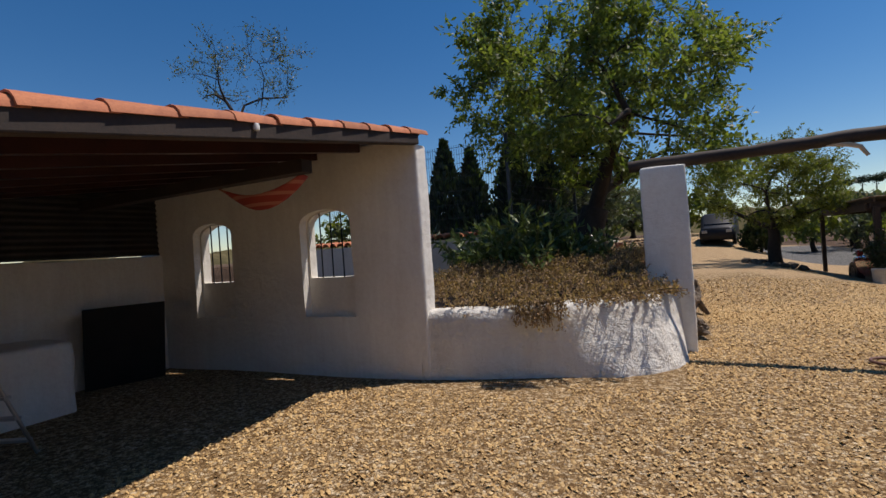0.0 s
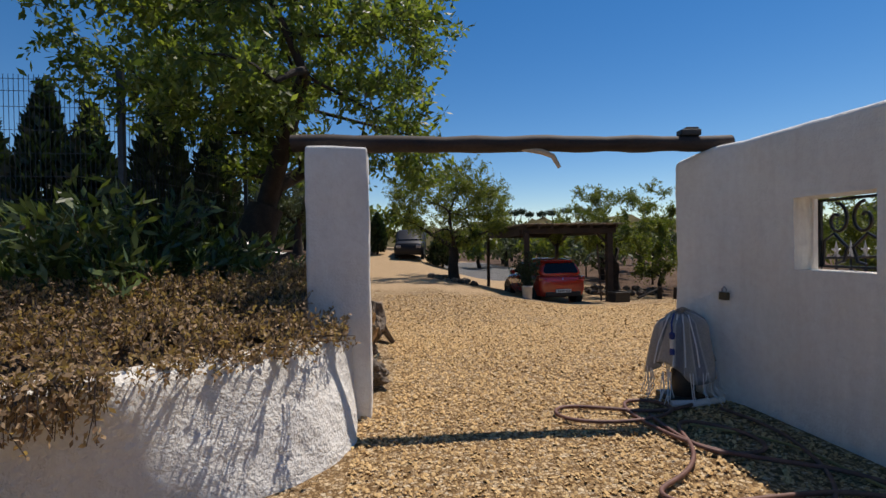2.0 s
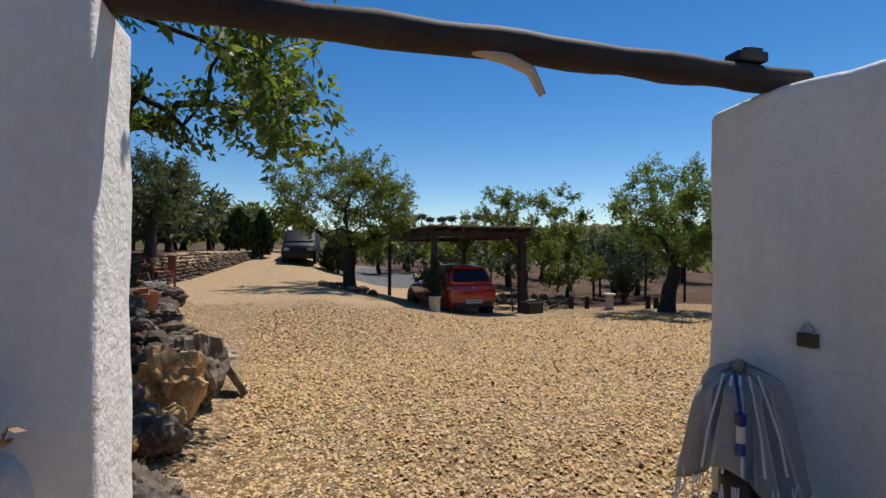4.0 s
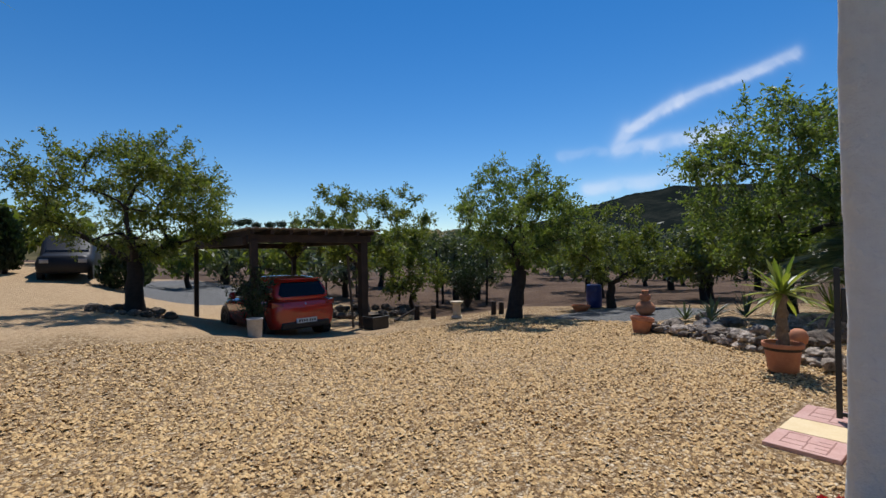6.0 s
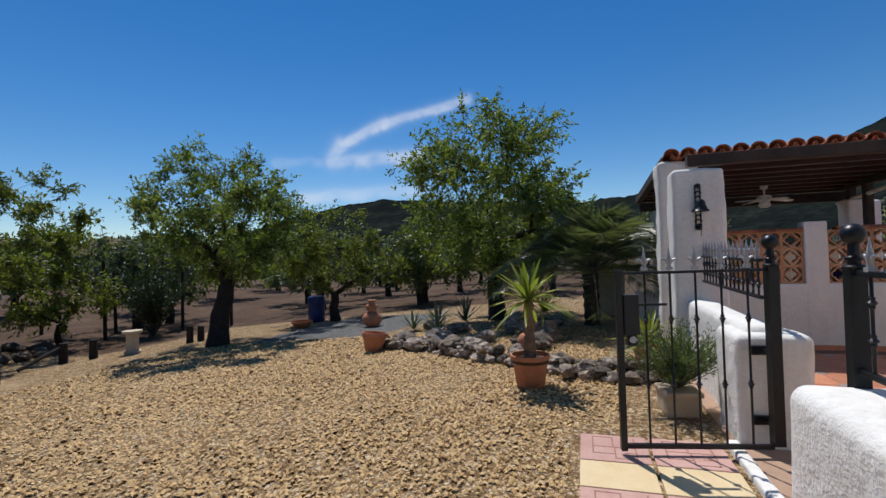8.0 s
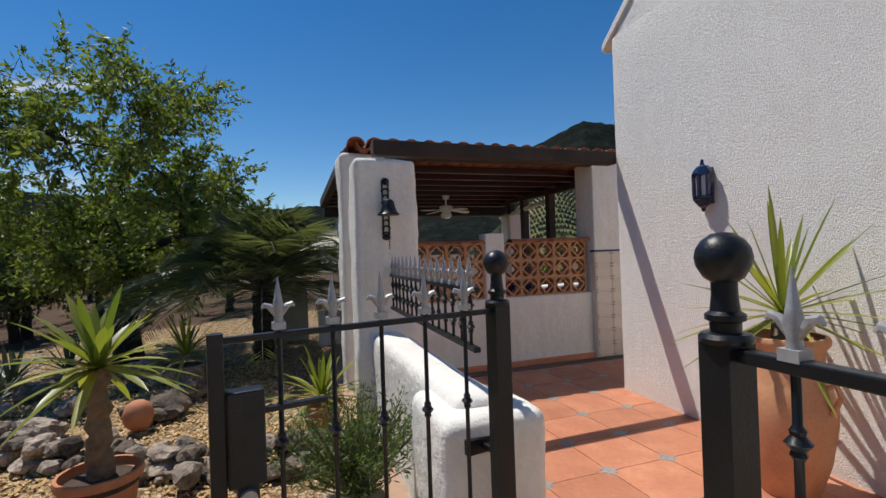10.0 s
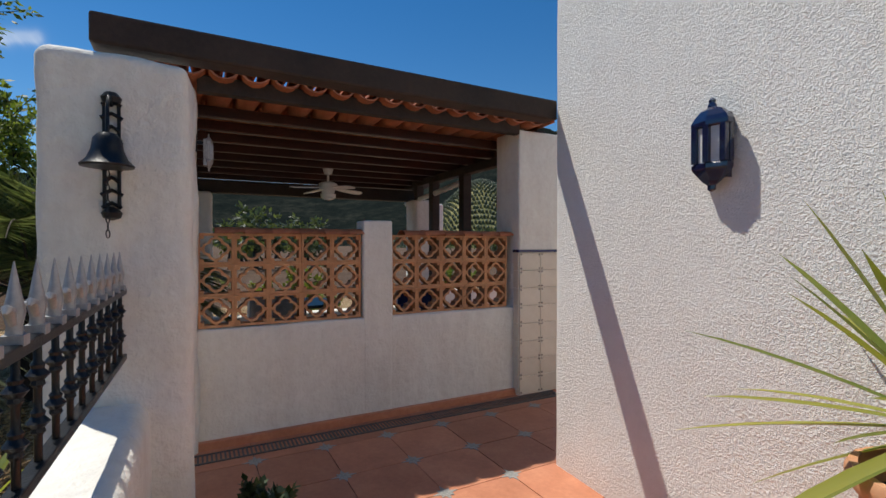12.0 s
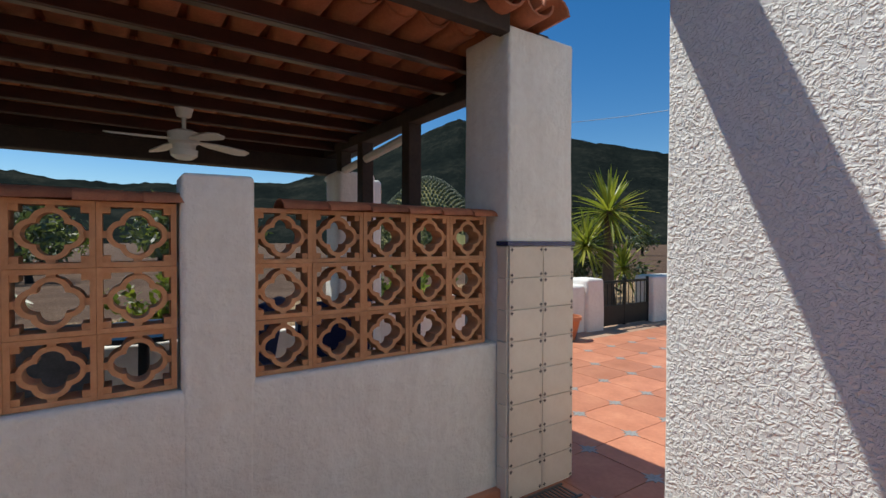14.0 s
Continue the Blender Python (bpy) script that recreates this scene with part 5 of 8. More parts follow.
def bush(root, at, r, n, leaf_len, width, material, seed, up=0.6, name="foliage", flat=1.0):
    """A loose shrub of stems with narrow leaves."""
    rng = np.random.default_rng(seed)
    stems = max(8, n // 60)
    d = rng.normal(0, 1, (stems, 3))
    d[:, 2] = np.abs(d[:, 2]) * flat + up
    d /= np.linalg.norm(d, axis=1)[:, None]
    L = r * rng.uniform(0.6, 1.15, (stems, 1))
    w = Shape()
    for i in range(stems):
        w.tube([Vector(at), Vector(at) + Vector(d[i]) * float(L[i, 0]) * 0.95], [0.006, 0.002], 3, cap=False)
    w.done("stems", M_TWIG, parent=root)
    k = n // stems
    t = rng.uniform(0.15, 1.0, (stems * k, 1)) ** 0.7
    p = np.array(at) + np.repeat(d * L, k, 0) * t + rng.normal(0, 0.02 * r + 0.004, (stems * k, 3))
    a = np.repeat(d, k, 0) * 0.8 + rng.normal(0, 0.75, (stems * k, 3))
    a /= np.linalg.norm(a, axis=1)[:, None]
    b = np.cross(a, rng.normal(0, 1, a.shape))
    b /= np.linalg.norm(b, axis=1)[:, None] + 1e-9
    l = leaf_len * rng.uniform(0.6, 1.3, (len(a), 1))
    q = np.stack([p, p + a * l * 0.5 + b * l * width, p + a * l, p + a * l * 0.5 - b * l * width], 1)
    tagged(quads_ob(name, q, material, root), kind="stuff")


bush(bx, (0, 0, 0.16), 0.22, 900, 0.05, 0.3, M_LEAF_DARK, 3)


def slabs():
    """Concrete path slabs: pressed pink ones and plain cream ones."""
    pink = mat("pink_concrete_slab", (0.44, 0.24, 0.19), (0.60, 0.38, 0.32), 0.85, 5, 60, 0.3, 0.004, per_piece=0.08)
    cream = mat("cream_concrete_slab", (0.62, 0.46, 0.24), (0.72, 0.58, 0.35), 0.85, 5, 60, 0.3, 0.004, per_piece=0.06)
    root = empty("path_slabs", (0, 0, 0.0))
    xs = [(5.26, 5.63, pink), (5.64, 5.99, cream), (6.0, 6.44, pink)]
    for x0, x1, m in xs:
        for y0, y1 in ((6.84, 7.275), (6.37, 6.82)):
            sh = Shape().box(x0, x1, y0, y1, -0.03, 0.022)
            sh.done("slab", m, parent=root, bevel=0.006)
            if m is pink:
                g = Shape()
                w, h = (x1 - x0), (y1 - y0)
                for u0, u1, v0, v1 in ((0.1, 0.9, 0.18, 0.2), (0.1, 0.12, 0.18, 0.5), (0.1, 0.5, 0.48, 0.5), (0.5, 0.52, 0.2, 0.8), (0.52, 0.9, 0.5, 0.52), (0.25, 0.9, 0.8, 0.82), (0.88, 0.9, 0.52, 0.82), (0.25, 0.27, 0.5, 0.82), (0.3, 0.32, 0.2, 0.36), (0.7, 0.72, 0.2, 0.38)):
                    g.box(x0 + w * u0, x0 + w * u1, y0 + h * v0, y0 + h * v1, 0.0215, 0.0235)
                g.done("pressed_line", M_PRESS, parent=root)
    tagged(root, "pink and cream pressed concrete slabs before the gate", "paving")


M_PRESS = mat("slab_line", (0.28, 0.14, 0.11), (0.36, 0.2, 0.16), 0.9, 9, 60, 0.2)
slabs()
tagged(rounded_block("kerb_gate", 5.42, 6.46, 6.25, 6.33, -0.05, 0.05, M_PLASTER, 0.02, 0.1, 0.006), "white painted kerb at the terrace edge", "kerb", kind="structure")

# ---- entrance court things ----
def shed_parts():
    root = empty("shed_roof_frame")
    Shape().add([(-2.50, -3, shed_z(-3) - 0.06), (-2.40, -3, shed_z(-3) - 0.06), (-2.40, 4.4, shed_z(4.4) - 0.06), (-2.50, 4.4, shed_z(4.4) - 0.06),
                 (-2.50, -3, shed_z(-3) + 0.065), (-2.40, -3, shed_z(-3) + 0.065), (-2.40, 4.4, shed_z(4.4) + 0.065), (-2.50, 4.4, shed_z(4.4) + 0.065)],
                [(0, 3, 2, 1), (4, 5, 6, 7), (0, 1, 5, 4), (1, 2, 6, 5), (2, 3, 7, 6), (3, 0, 4, 7)]).done("verge_beam", M_BEAM, parent=root, bevel=0.012)
    Shape().box(-6.95, -2.95, 3.2, 3.34, 2.17, 2.29).done("purlin", M_BEAM, parent=root, bevel=0.01)
    Shape().box(-6.95, -2.5, 0.2, 0.34, 1.76, 1.9).done("purlin", M_BEAM, parent=root, bevel=0.01)
    for i in range(7):
        x = -6.7 + i * 0.6
        Shape().add([(x, -3, shed_z(-3) - 0.05), (x + 0.07, -3, shed_z(-3) - 0.05), (x + 0.07, 4.2, shed_z(4.2) - 0.05), (x, 4.2, shed_z(4.2) - 0.05),
                     (x, -3, shed_z(-3) + 0.038), (x + 0.07, -3, shed_z(-3) + 0.038), (x + 0.07, 4.2, shed_z(4.2) + 0.038), (x, 4.2, shed_z(4.2) + 0.038)],
                    [(0, 3, 2, 1), (4, 5, 6, 7), (0, 1, 5, 4), (1, 2, 6, 5), (2, 3, 7, 6), (3, 0, 4, 7)]).done("rafter", M_RAFTER, parent=root)
    tagged(root, "dark timber frame under the tiled shed roof", "roof frame")
    tiles = empty("shed_roof_tiles")
    sl = math.degrees(math.atan(0.155))
    for c in range(8):
        x = -2.47 - c * 0.2
        for r in range(16):
            y = -1.2 + r * 0.36
            lay_tile(tiles, (x, y, shed_z(y) + 0.05), 0, -sl, 90)
            if c < 7:
                lay_tile(tiles, (x - 0.1, y + 0.03, shed_z(y) + 0.125), 180, -sl, 90)
    tagged(tiles, "weathered orange clay tiles along the shed roof edge", "roof tiles")


shed_parts()
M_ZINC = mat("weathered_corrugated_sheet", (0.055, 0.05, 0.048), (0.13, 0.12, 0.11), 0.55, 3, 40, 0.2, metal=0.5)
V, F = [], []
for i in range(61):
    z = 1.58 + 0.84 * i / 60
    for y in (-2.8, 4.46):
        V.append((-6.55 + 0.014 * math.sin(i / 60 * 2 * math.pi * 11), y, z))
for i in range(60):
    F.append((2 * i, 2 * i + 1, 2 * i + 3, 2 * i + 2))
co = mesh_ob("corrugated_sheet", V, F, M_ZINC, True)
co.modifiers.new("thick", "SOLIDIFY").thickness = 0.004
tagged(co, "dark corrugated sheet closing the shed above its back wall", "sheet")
tagged(Shape().box(-0.42, 0.42, -0.012, 0.012, 0, 1.0, pose(-6.22, 3.42, 0.0, 12, 0, 70)).done("leaning_board", mat("black_board", (0.006, 0.006, 0.006), (0.018, 0.016, 0.015), 0.8, 4, 50, 0.2), bevel=0.004), "black board leaning against the shed wall", "board")
tagged(rounded_block("masonry_block", -6.45, -5.6, 0.3, 2.6, -0.05, 0.72, M_PLASTER, 0.06, 0.15, 0.02), "low whitewashed masonry block in the shed", "block")


def stepladder():
    root = empty("step_ladder", (-4.75, 1.55, 0), 25)
    m = mat("bare_aluminium", (0.45, 0.45, 0.46), (0.6, 0.6, 0.6), 0.35, 10, 90, 0.1, metal=0.9)
    for s in (-1, 1):
        Shape().tube([(s * 0.2, 0.25, 0), (s * 0.16, 0.0, 0.62)], 0.014, 8).done("leg", m, True, root)
        Shape().tube([(s * 0.2, -0.25, 0), (s * 0.16, 0.0, 0.62)], 0.014, 8).done("leg", m, True, root)
    for z in (0.12, 0.32, 0.5):
        y = 0.25 * (1 - z / 0.62)
        Shape().box(-0.19, 0.19, y - 0.03, y + 0.03, z - 0.012, z + 0.012).done("tread", m, parent=root, bevel=0.004)
    tagged(root, "small aluminium step ladder standing in the shed", "ladder")


stepladder()


def drape():
    m, nt, bs = blank("red_striped_cloth")
    v = coords(nt, "object")
    sep = nt.nodes.new("ShaderNodeSeparateXYZ")
    nt.links.new(v, sep.inputs[0])
    s = math2(nt, "SINE", math2(nt, "MULTIPLY", sep.outputs[2], 70.0))
    nt.links.new(ramp(nt, s, [(0.4, (0.30, 0.045, 0.035)), (0.6, (0.42, 0.16, 0.11))]), bs.inputs["Base Color"])
    bs.inputs["Roughness"].default_value = 0.9
    V, F = [], []
    for i in range(13):
        u = i / 12
        for j in range(5):
            w = j / 4
            V.append((-0.55 + 1.1 * u, -0.05 + 0.12 * w + 0.015 * math.sin(9 * u), -0.28 * math.sin(math.pi * u) * (0.55 + 0.45 * w) - 0.02 * w))
    for i in range(12):
        for j in range(4):
            k = i * 5 + j
            F.append((k, k + 5, k + 6, k + 1))
    ob = mesh_ob("hanging_cloth", V, F, m, True)
    ob.modifiers.new("thick", "SOLIDIFY").thickness = 0.006
    ob.matrix_basis = pose(-3.75, 3.42, 2.22, 0, 0, 8)
    tagged(ob, "red striped cloth sagging from the shed purlin", "cloth")


drape()
for x0, yb in ((-4.05, 4.42), (-5.85, 4.3)):
    sh = Shape()
    for i in range(3):
        x = x0 + 0.2 + 0.16 * i
        sh.tube([(x, yb, 1.14), (x, yb, 1.93)], 0.009, 6)
    tagged(sh.done("window_bars", M_IRON, True), "black iron bars in the arched window", "bars", "bars of the arched windows")
tagged(Shape().lathe([(0.0, 0), (0.018, 0.005), (0.022, 0.03), (0.014, 0.05)], (-2.385, 2.2, 2.24), 10).done("insulator", M_COVER, True), "small white insulator on the roof beam", "insulator")


def ground_cover():
    """Dry brownish trailing plants over the planter, hanging down its wall."""
    rng = np.random.default_rng(12)
    root = empty("trailing_succulent", (0, 0, 0.7))
    path = np.array([(-2.3, 4.45), (-1.87, 4.62), (-1.1, 4.95), (-0.55, 5.2), (-0.22, 5.48), (-0.05, 5.8), (-0.02, 6.1)])
    pts = []
    while len(pts) < 2000:
        x, y = rng.uniform(-2.9, 0.05), rng.uniform(4.5, 8.2)
        yy = np.interp(x, path[:, 0], path[:, 1])
        if y > yy and (x > -2.25 or y > 4.7) and not (x > -0.42 and y > 6.1):
            pts.append((x, y, 0.02 + 0.05 * noise.noise((x * 2, y * 2, 0)) + min(0.34, 0.2 * (y - yy))))
    hang = []
    for _ in range(330):
        t = rng.uniform(0.22, 0.70)
        x = np.interp(t, np.linspace(0, 1, 7), path[:, 0])
        y = np.interp(t, np.linspace(0, 1, 7), path[:, 1])
        dense = (1.0 if x > -1.95 else 0.2) if x < -1.15 else 0.1
        if rng.uniform() < dense:
            hang.append((x, y, rng.uniform(0.1, 0.5) ** 1.6 * (0.85 if x < -1.15 else 0.14)))
    stems, leaves = Shape(), []

    def sprig(p, d, L, k):
        d = d / np.linalg.norm(d)
        e = p + d * L
        stems.tube([p, (p + e) / 2 + rng.normal(0, 0.01, 3), e], [0.004, 0.003, 0.002], 3, cap=False)
        for i in range(k):
            t = 0.2 + 0.8 * i / k
            q = p + d * L * t + rng.normal(0, 0.012, 3)
            a = d * 0.6 + rng.normal(0, 0.7, 3)
            a /= np.linalg.norm(a)
            b = np.cross(a, rng.normal(0, 1, 3))
            b /= np.linalg.norm(b) + 1e-9
            l = rng.uniform(0.022, 0.048)
            leaves.append([q, q + a * l * 0.5 + b * l * 0.24, q + a * l, q + a * l * 0.5 - b * l * 0.24])
    for x, y, z in pts:
        for _ in range(2):
            sprig(np.array((x, y, z)), rng.normal(0, 0.7, 3) + np.array((0.1, -0.2, 0.8)), rng.uniform(0.08, 0.22), 11)
    for x, y, L in hang:
        p = np.array((x + 0.02, y - 0.06, 0.06 + rng.uniform(0, 0.06)))
        out = np.array((0.25, -0.5, 0)) if x < -0.3 else np.array((0.6, -0.2, 0))
        q = p + out * rng.uniform(0.2, 0.5)
        sprig(p, q - p + np.array((0, 0, 0.02)), float(np.linalg.norm(q - p)), 9)
        sprig(q, out * 0.15 + np.array((rng.normal(0, 0.2), rng.normal(0, 0.1), -1.0)), L, int(6 + 45 * L))
    stems.done("stems", M_TWIG, parent=root)
    tagged(quads_ob("leaves", np.array(leaves), M_LEAF_BROWN, root), kind="stuff")
    tagged(root, "dry brown trailing succulents spilling over the planter wall", "ground cover")


ground_cover()


def shrub(name, at, r, n, ll, w, material, seed, label, flat=1.0, up=0.4, category="shrub"):
    root = empty(name, at)
    bush(root, (0, 0, 0), r, n, ll, w, material, seed, up, flat=flat)
    return tagged(root, label, category)


M_LEAF_OLEANDER = leaf_mat("oleander_leaf", (0.03, 0.055, 0.015), (0.13, 0.17, 0.055), 0.25, 0.35)
shrub("oleander", (-2.0, 6.7, 0.6), 1.35, 3600, 0.15, 0.13, M_LEAF_OLEANDER, 31, "dense oleander bush with long narrow leaves", up=0.5)
shrub("oleander", (-1.35, 7.2, 0.6), 1.1, 2200, 0.15, 0.13, M_LEAF_OLEANDER, 32, "dense oleander bush with long narrow leaves", up=0.5)
shrub("oleander", (-2.9, 7.2, 0.6), 1.2, 2200, 0.15, 0.13, M_LEAF_OLEANDER, 33, "dense oleander bush with long narrow leaves", up=0.5)


def cypress(at, h, r, seed, label="dark narrow cypress tree beyond the fence"):
    root = empty("cypress", at)
    rng = np.random.default_rng(seed)
    Shape().tube([(0, 0, -0.2), (0, 0, h * 0.6)], [0.09, 0.03], 7).done("trunk", M_BARK, True, root)
    n = 4600
    z = rng.uniform(0.03, 1, n) ** 0.9
    rad = r * np.sin(np.clip(z * 1.05, 0, 1) ** 0.6 * math.pi) ** 0.7 * rng.uniform(0.55, 1.08, n)
    a = rng.uniform(0, 2 * math.pi, n)
    lump = 1 + 0.22 * np.sin(a * 5 + z * 23 + seed) * np.sin(z * 31 + seed)
    p = np.stack([np.cos(a) * rad * lump, np.sin(a) * rad * lump, z * h], 1)
    d = np.stack([np.cos(a) * 0.45, np.sin(a) * 0.45, np.ones(n)], 1) + rng.normal(0, 0.3, (n, 3))
    d /= np.linalg.norm(d, axis=1)[:, None]
    b = np.cross(d, rng.normal(0, 1, (n, 3)))
    b /= np.linalg.norm(b, axis=1)[:, None]
    l = rng.uniform(0.1, 0.24, (n, 1))
    tagged(quads_ob("foliage", np.stack([p, p + d * l * 0.5 + b * l * 0.25, p + d * l, p + d * l * 0.5 - b * l * 0.25], 1), M_LEAF_DARK, root), kind="stuff")
    return tagged(root, label, "tree")


for x, y, h, r, sd in ((-5.3, 11.0, 4.0, 0.55, 1), (-6.3, 11.2, 3.5, 0.5, 2), (-4.5, 10.8, 3.6, 0.5, 3), (-3.4, 10.8, 3.9, 0.55, 4), (-2.7, 11.2, 3.4, 0.5, 5), (-7.6, 11.0, 3.4, 0.5, 6)):
    cypress((x, y, 0.1), h, r, sd)


def mesh_fence():
    root = empty("mesh_fence")
    M_GALV = mat("galvanised_wire", (0.03, 0.034, 0.04), (0.07, 0.075, 0.085), 0.5, 10, 80, 0.1, metal=0.6)
    for (ax, ay), (bx_, by), n in (((-6.6, 7.95), (-2.62, 7.95), 80), ((-2.58, 8.0), (-1.7, 11.5), 70)):
        sh = Shape()
        for i in range(n + 1):
            t = i / n
            x, y = ax + (bx_ - ax) * t, ay + (by - ay) * t
            sh.tube([(x, y, 1.7), (x, y, 3.3)], 0.0035, 3, cap=False)
        for z in (1.75, 1.95, 2.2, 2.45, 2.7, 2.95, 3.12, 3.25):
            sh.tube([(ax, ay, z), (bx_, by, z)], 0.0035, 3, cap=False)
        sh.done("wire_panel", M_GALV, parent=root)
    for x, y in ((-2.6, 7.95), (-5.1, 7.95), (-1.95, 10.4)):
        Shape().box(x - 0.03, x + 0.03, y - 0.03, y + 0.03, 0.4, 3.36).done("post", M_GALV, parent=root, bevel=0.005)
    tagged(root, "grey welded wire mesh fence on steel posts", "fence")
    M_OLDW = plaster("old_grey_plaster", (0.45, 0.43, 0.40), (0.25, 0.23, 0.2), 0.5, 0)
    w = empty("boundary_wall")
    Shape().box(-9.0, -3.05, 8.45, 8.65, 0.2, 1.57).done("masonry", M_OLDW, parent=w)
    for i in range(28):
        lay_tile(w, (-8.9 + i * 0.21, 8.43, 1.60), 0, -8, 90)
    tagged(w, "old plastered boundary wall capped with clay tiles", "wall")


mesh_fence()


def rock(name, at, size, seed, material, label, group="", rz=0, flat=0.8, cat="rock", parent=None):
    bm = bmesh.new()
    bmesh.ops.create_icosphere(bm, subdivisions=4 if size[0] > 0.165 and flat == 0.8 and name == "boulder" else (3 if size[0] > 0.13 else 2), radius=1)
    off = Vector((seed * 7.13, seed * 3.7, seed * 1.9))
    for v in bm.verts:
        d = v.co.normalized()
        k = 1 + (0.14 if abs(size[0] - 0.29) < 1e-6 else 0.0) * (abs(noise.noise(d * 2.6 + off)) * 2 - 0.6) + 0.38 * noise.noise(d * 1.3 + off) + 0.26 * noise.noise(d * 3.1 + off) - 0.2 * abs(noise.noise(d * 5.5 + off)) + 0.08 * noise.noise(d * 11 + off)
        q = d * k
        for i in range(5):
            pn = Vector((noise.noise(off + Vector((i * 3.3, 0, 0))), noise.noise(off + Vector((0, i * 3.3, 0))), noise.noise(off + Vector((0, 0, i * 3.3))))).normalized()
            over = q.dot(pn) - 0.78
            if over > 0:
                q -= pn * over * 0.85
        v.co = Vector((q.x * size[0], q.y * size[1], q.z * size[2]))
    lo = min(v.co.z for v in bm.verts)
    for v in bm.verts:
        v.co.z -= lo + 0.12 * size[2]
    me = bpy.data.meshes.new(name)
    bm.to_mesh(me)
    bm.free()
    me.polygons.foreach_set("use_smooth", [seed % 2 == 0] * len(me.polygons))
    me.materials.append(material)
    ob = new(name, me)
    ob.matrix_basis = pose(*at, 0, 0, rz)
    if parent:
        ob.parent = parent
    return tagged(ob, label, cat, group)


rock("boulder", (-0.10, 8.48, 0.0), (0.29, 0.24, 0.35), 13, M_GOLDROCK, "ochre and cream boulder at the edge of the bed")
rock("boulder", (-0.47, 8.33, 0.0), (0.17, 0.15, 0.22), 5, M_GOLDROCK, "brown boulder beside the drive")
rock("boulder", (0.08, 8.92, 0.0), (0.2, 0.25, 0.36), 9, M_ROCK, "dark grey boulder at the edge of the bed")
slate = Shape().box(-0.04, 0.025, -0.14, 0.14, 0, 0.56, pose(0.36, 9.55, -0.05, 14, -30, 12)).done("slate_slab", M_ROCK, bevel=0.012)
tagged(slate, "grey slate slab leaning on the rock pile", "rock")
for i in range(4):
    rock("boulder", (0.17 + rnd(-0.06, 0.06), 9.95 + 0.14 * i, 0.16), (0.1, 0.08, 0.035), 40 + i, M_PALEROCK, "flat cream stone on the rock pile", "rocks edging the raised bed")
rs = random.Random(3)
for i in range(330):
    y = 6.75 + (i / 330) * 6.6 + rs.uniform(-0.1, 0.1)
    edge = 0.12 if y < 9 else 0.12 - 0.28 * (y - 9)
    u = rs.random() ** 1.3
    x = edge - 1.25 * u + rs.uniform(-0.06, 0.06)
    s = (0.04 + 0.1 * rs.random() ** 1.6) * (1.15 - 0.45 * u)
    if -0.6 < x and 8.2 < y < 9.0:
        continue
    rock("boulder", (x, y, gz(x, y) + rs.uniform(-0.02, 0.05)), (s * rs.uniform(0.9, 1.5), s, s * rs.uniform(0.5, 0.95)), 61 + 2 * i, M_ROCK if rs.random() < 0.93 else M_GOLDROCK, "rough grey stone edging the raised bed", "rocks edging the raised bed", rs.uniform(0, 360))


def bed_litter():
    """Dead leaves and twigs over the stony bed."""
    rng = np.random.default_rng(21)
    n = 5200
    y = rng.uniform(6.9, 12.5, n)
    x = np.where(y < 9, 0.1, 0.1 - 0.28 * (y - 9)) - rng.uniform(0, 1, n) ** 1.2 * 1.5
    p = np.array([(a, b, gz(a, b) + 0.012 + 0.05 * rng.random() ** 3) for a, b in zip(x, y)])
    d = rng.normal(0, 1, (n, 3)) * np.array([1, 1, 0.3])
    d /= np.linalg.norm(d, axis=1)[:, None]
    b = np.cross(d, rng.normal(0, 0.35, (n, 3)) + np.array([0, 0, 1]))
    b /= np.linalg.norm(b, axis=1)[:, None]
    twig = rng.random((n, 1)) < 0.3
    l = np.where(twig, rng.uniform(0.08, 0.22, (n, 1)), rng.uniform(0.03, 0.08, (n, 1)))
    w = np.where(twig, 0.004, l * 0.2)
    tagged(quads_ob("leaf_litter", np.stack([p, p + d * l * 0.5 + b * w, p + d * l, p + d * l * 0.5 - b * w], 1), M_LEAF_LITTER), "dead brown leaves and twigs over the stony bed", "leaf litter", kind="stuff")


M_LEAF_LITTER = leaf_mat("dead_leaf_litter", (0.035, 0.026, 0.018), (0.2, 0.14, 0.085), 0.1, 0.85)
bed_litter()


def towel_material():
    """Faded beach towel: broad grey-blue and beige bands, thin cream lines between."""
    m, nt, bs = blank("grey_striped_towel")
    sep = nt.nodes.new("ShaderNodeSeparateXYZ")
    vec = coords(nt, "object")
    nt.links.new(vec, sep.inputs[0])
    turn = math2(nt, "ARCTAN2", sep.outputs[1], sep.outputs[0])
    band = math2(nt, "FRACT", math2(nt, "MULTIPLY", turn, 1.27))
    col = ramp(nt, band, [(0.0, (0.17, 0.18, 0.215)), (0.36, (0.21, 0.215, 0.24)), (0.4, (0.55, 0.52, 0.46)), (0.46, (0.32, 0.29, 0.25)), (0.88, (0.38, 0.35, 0.30)), (0.94, (0.55, 0.52, 0.46))])
    weave = noise_tex(nt, vec, 90, 4)
    col = mixc(nt, 0.35, col, ramp(nt, weave, [(0.3, (0.14, 0.13, 0.125)), (0.7, (0.46, 0.44, 0.41))]))
    nt.links.new(col, bs.inputs["Base Color"])
    bs.inputs["Roughness"].default_value = 0.95
    bump(nt, bs, weave, 0.5, 0.004)
    return m


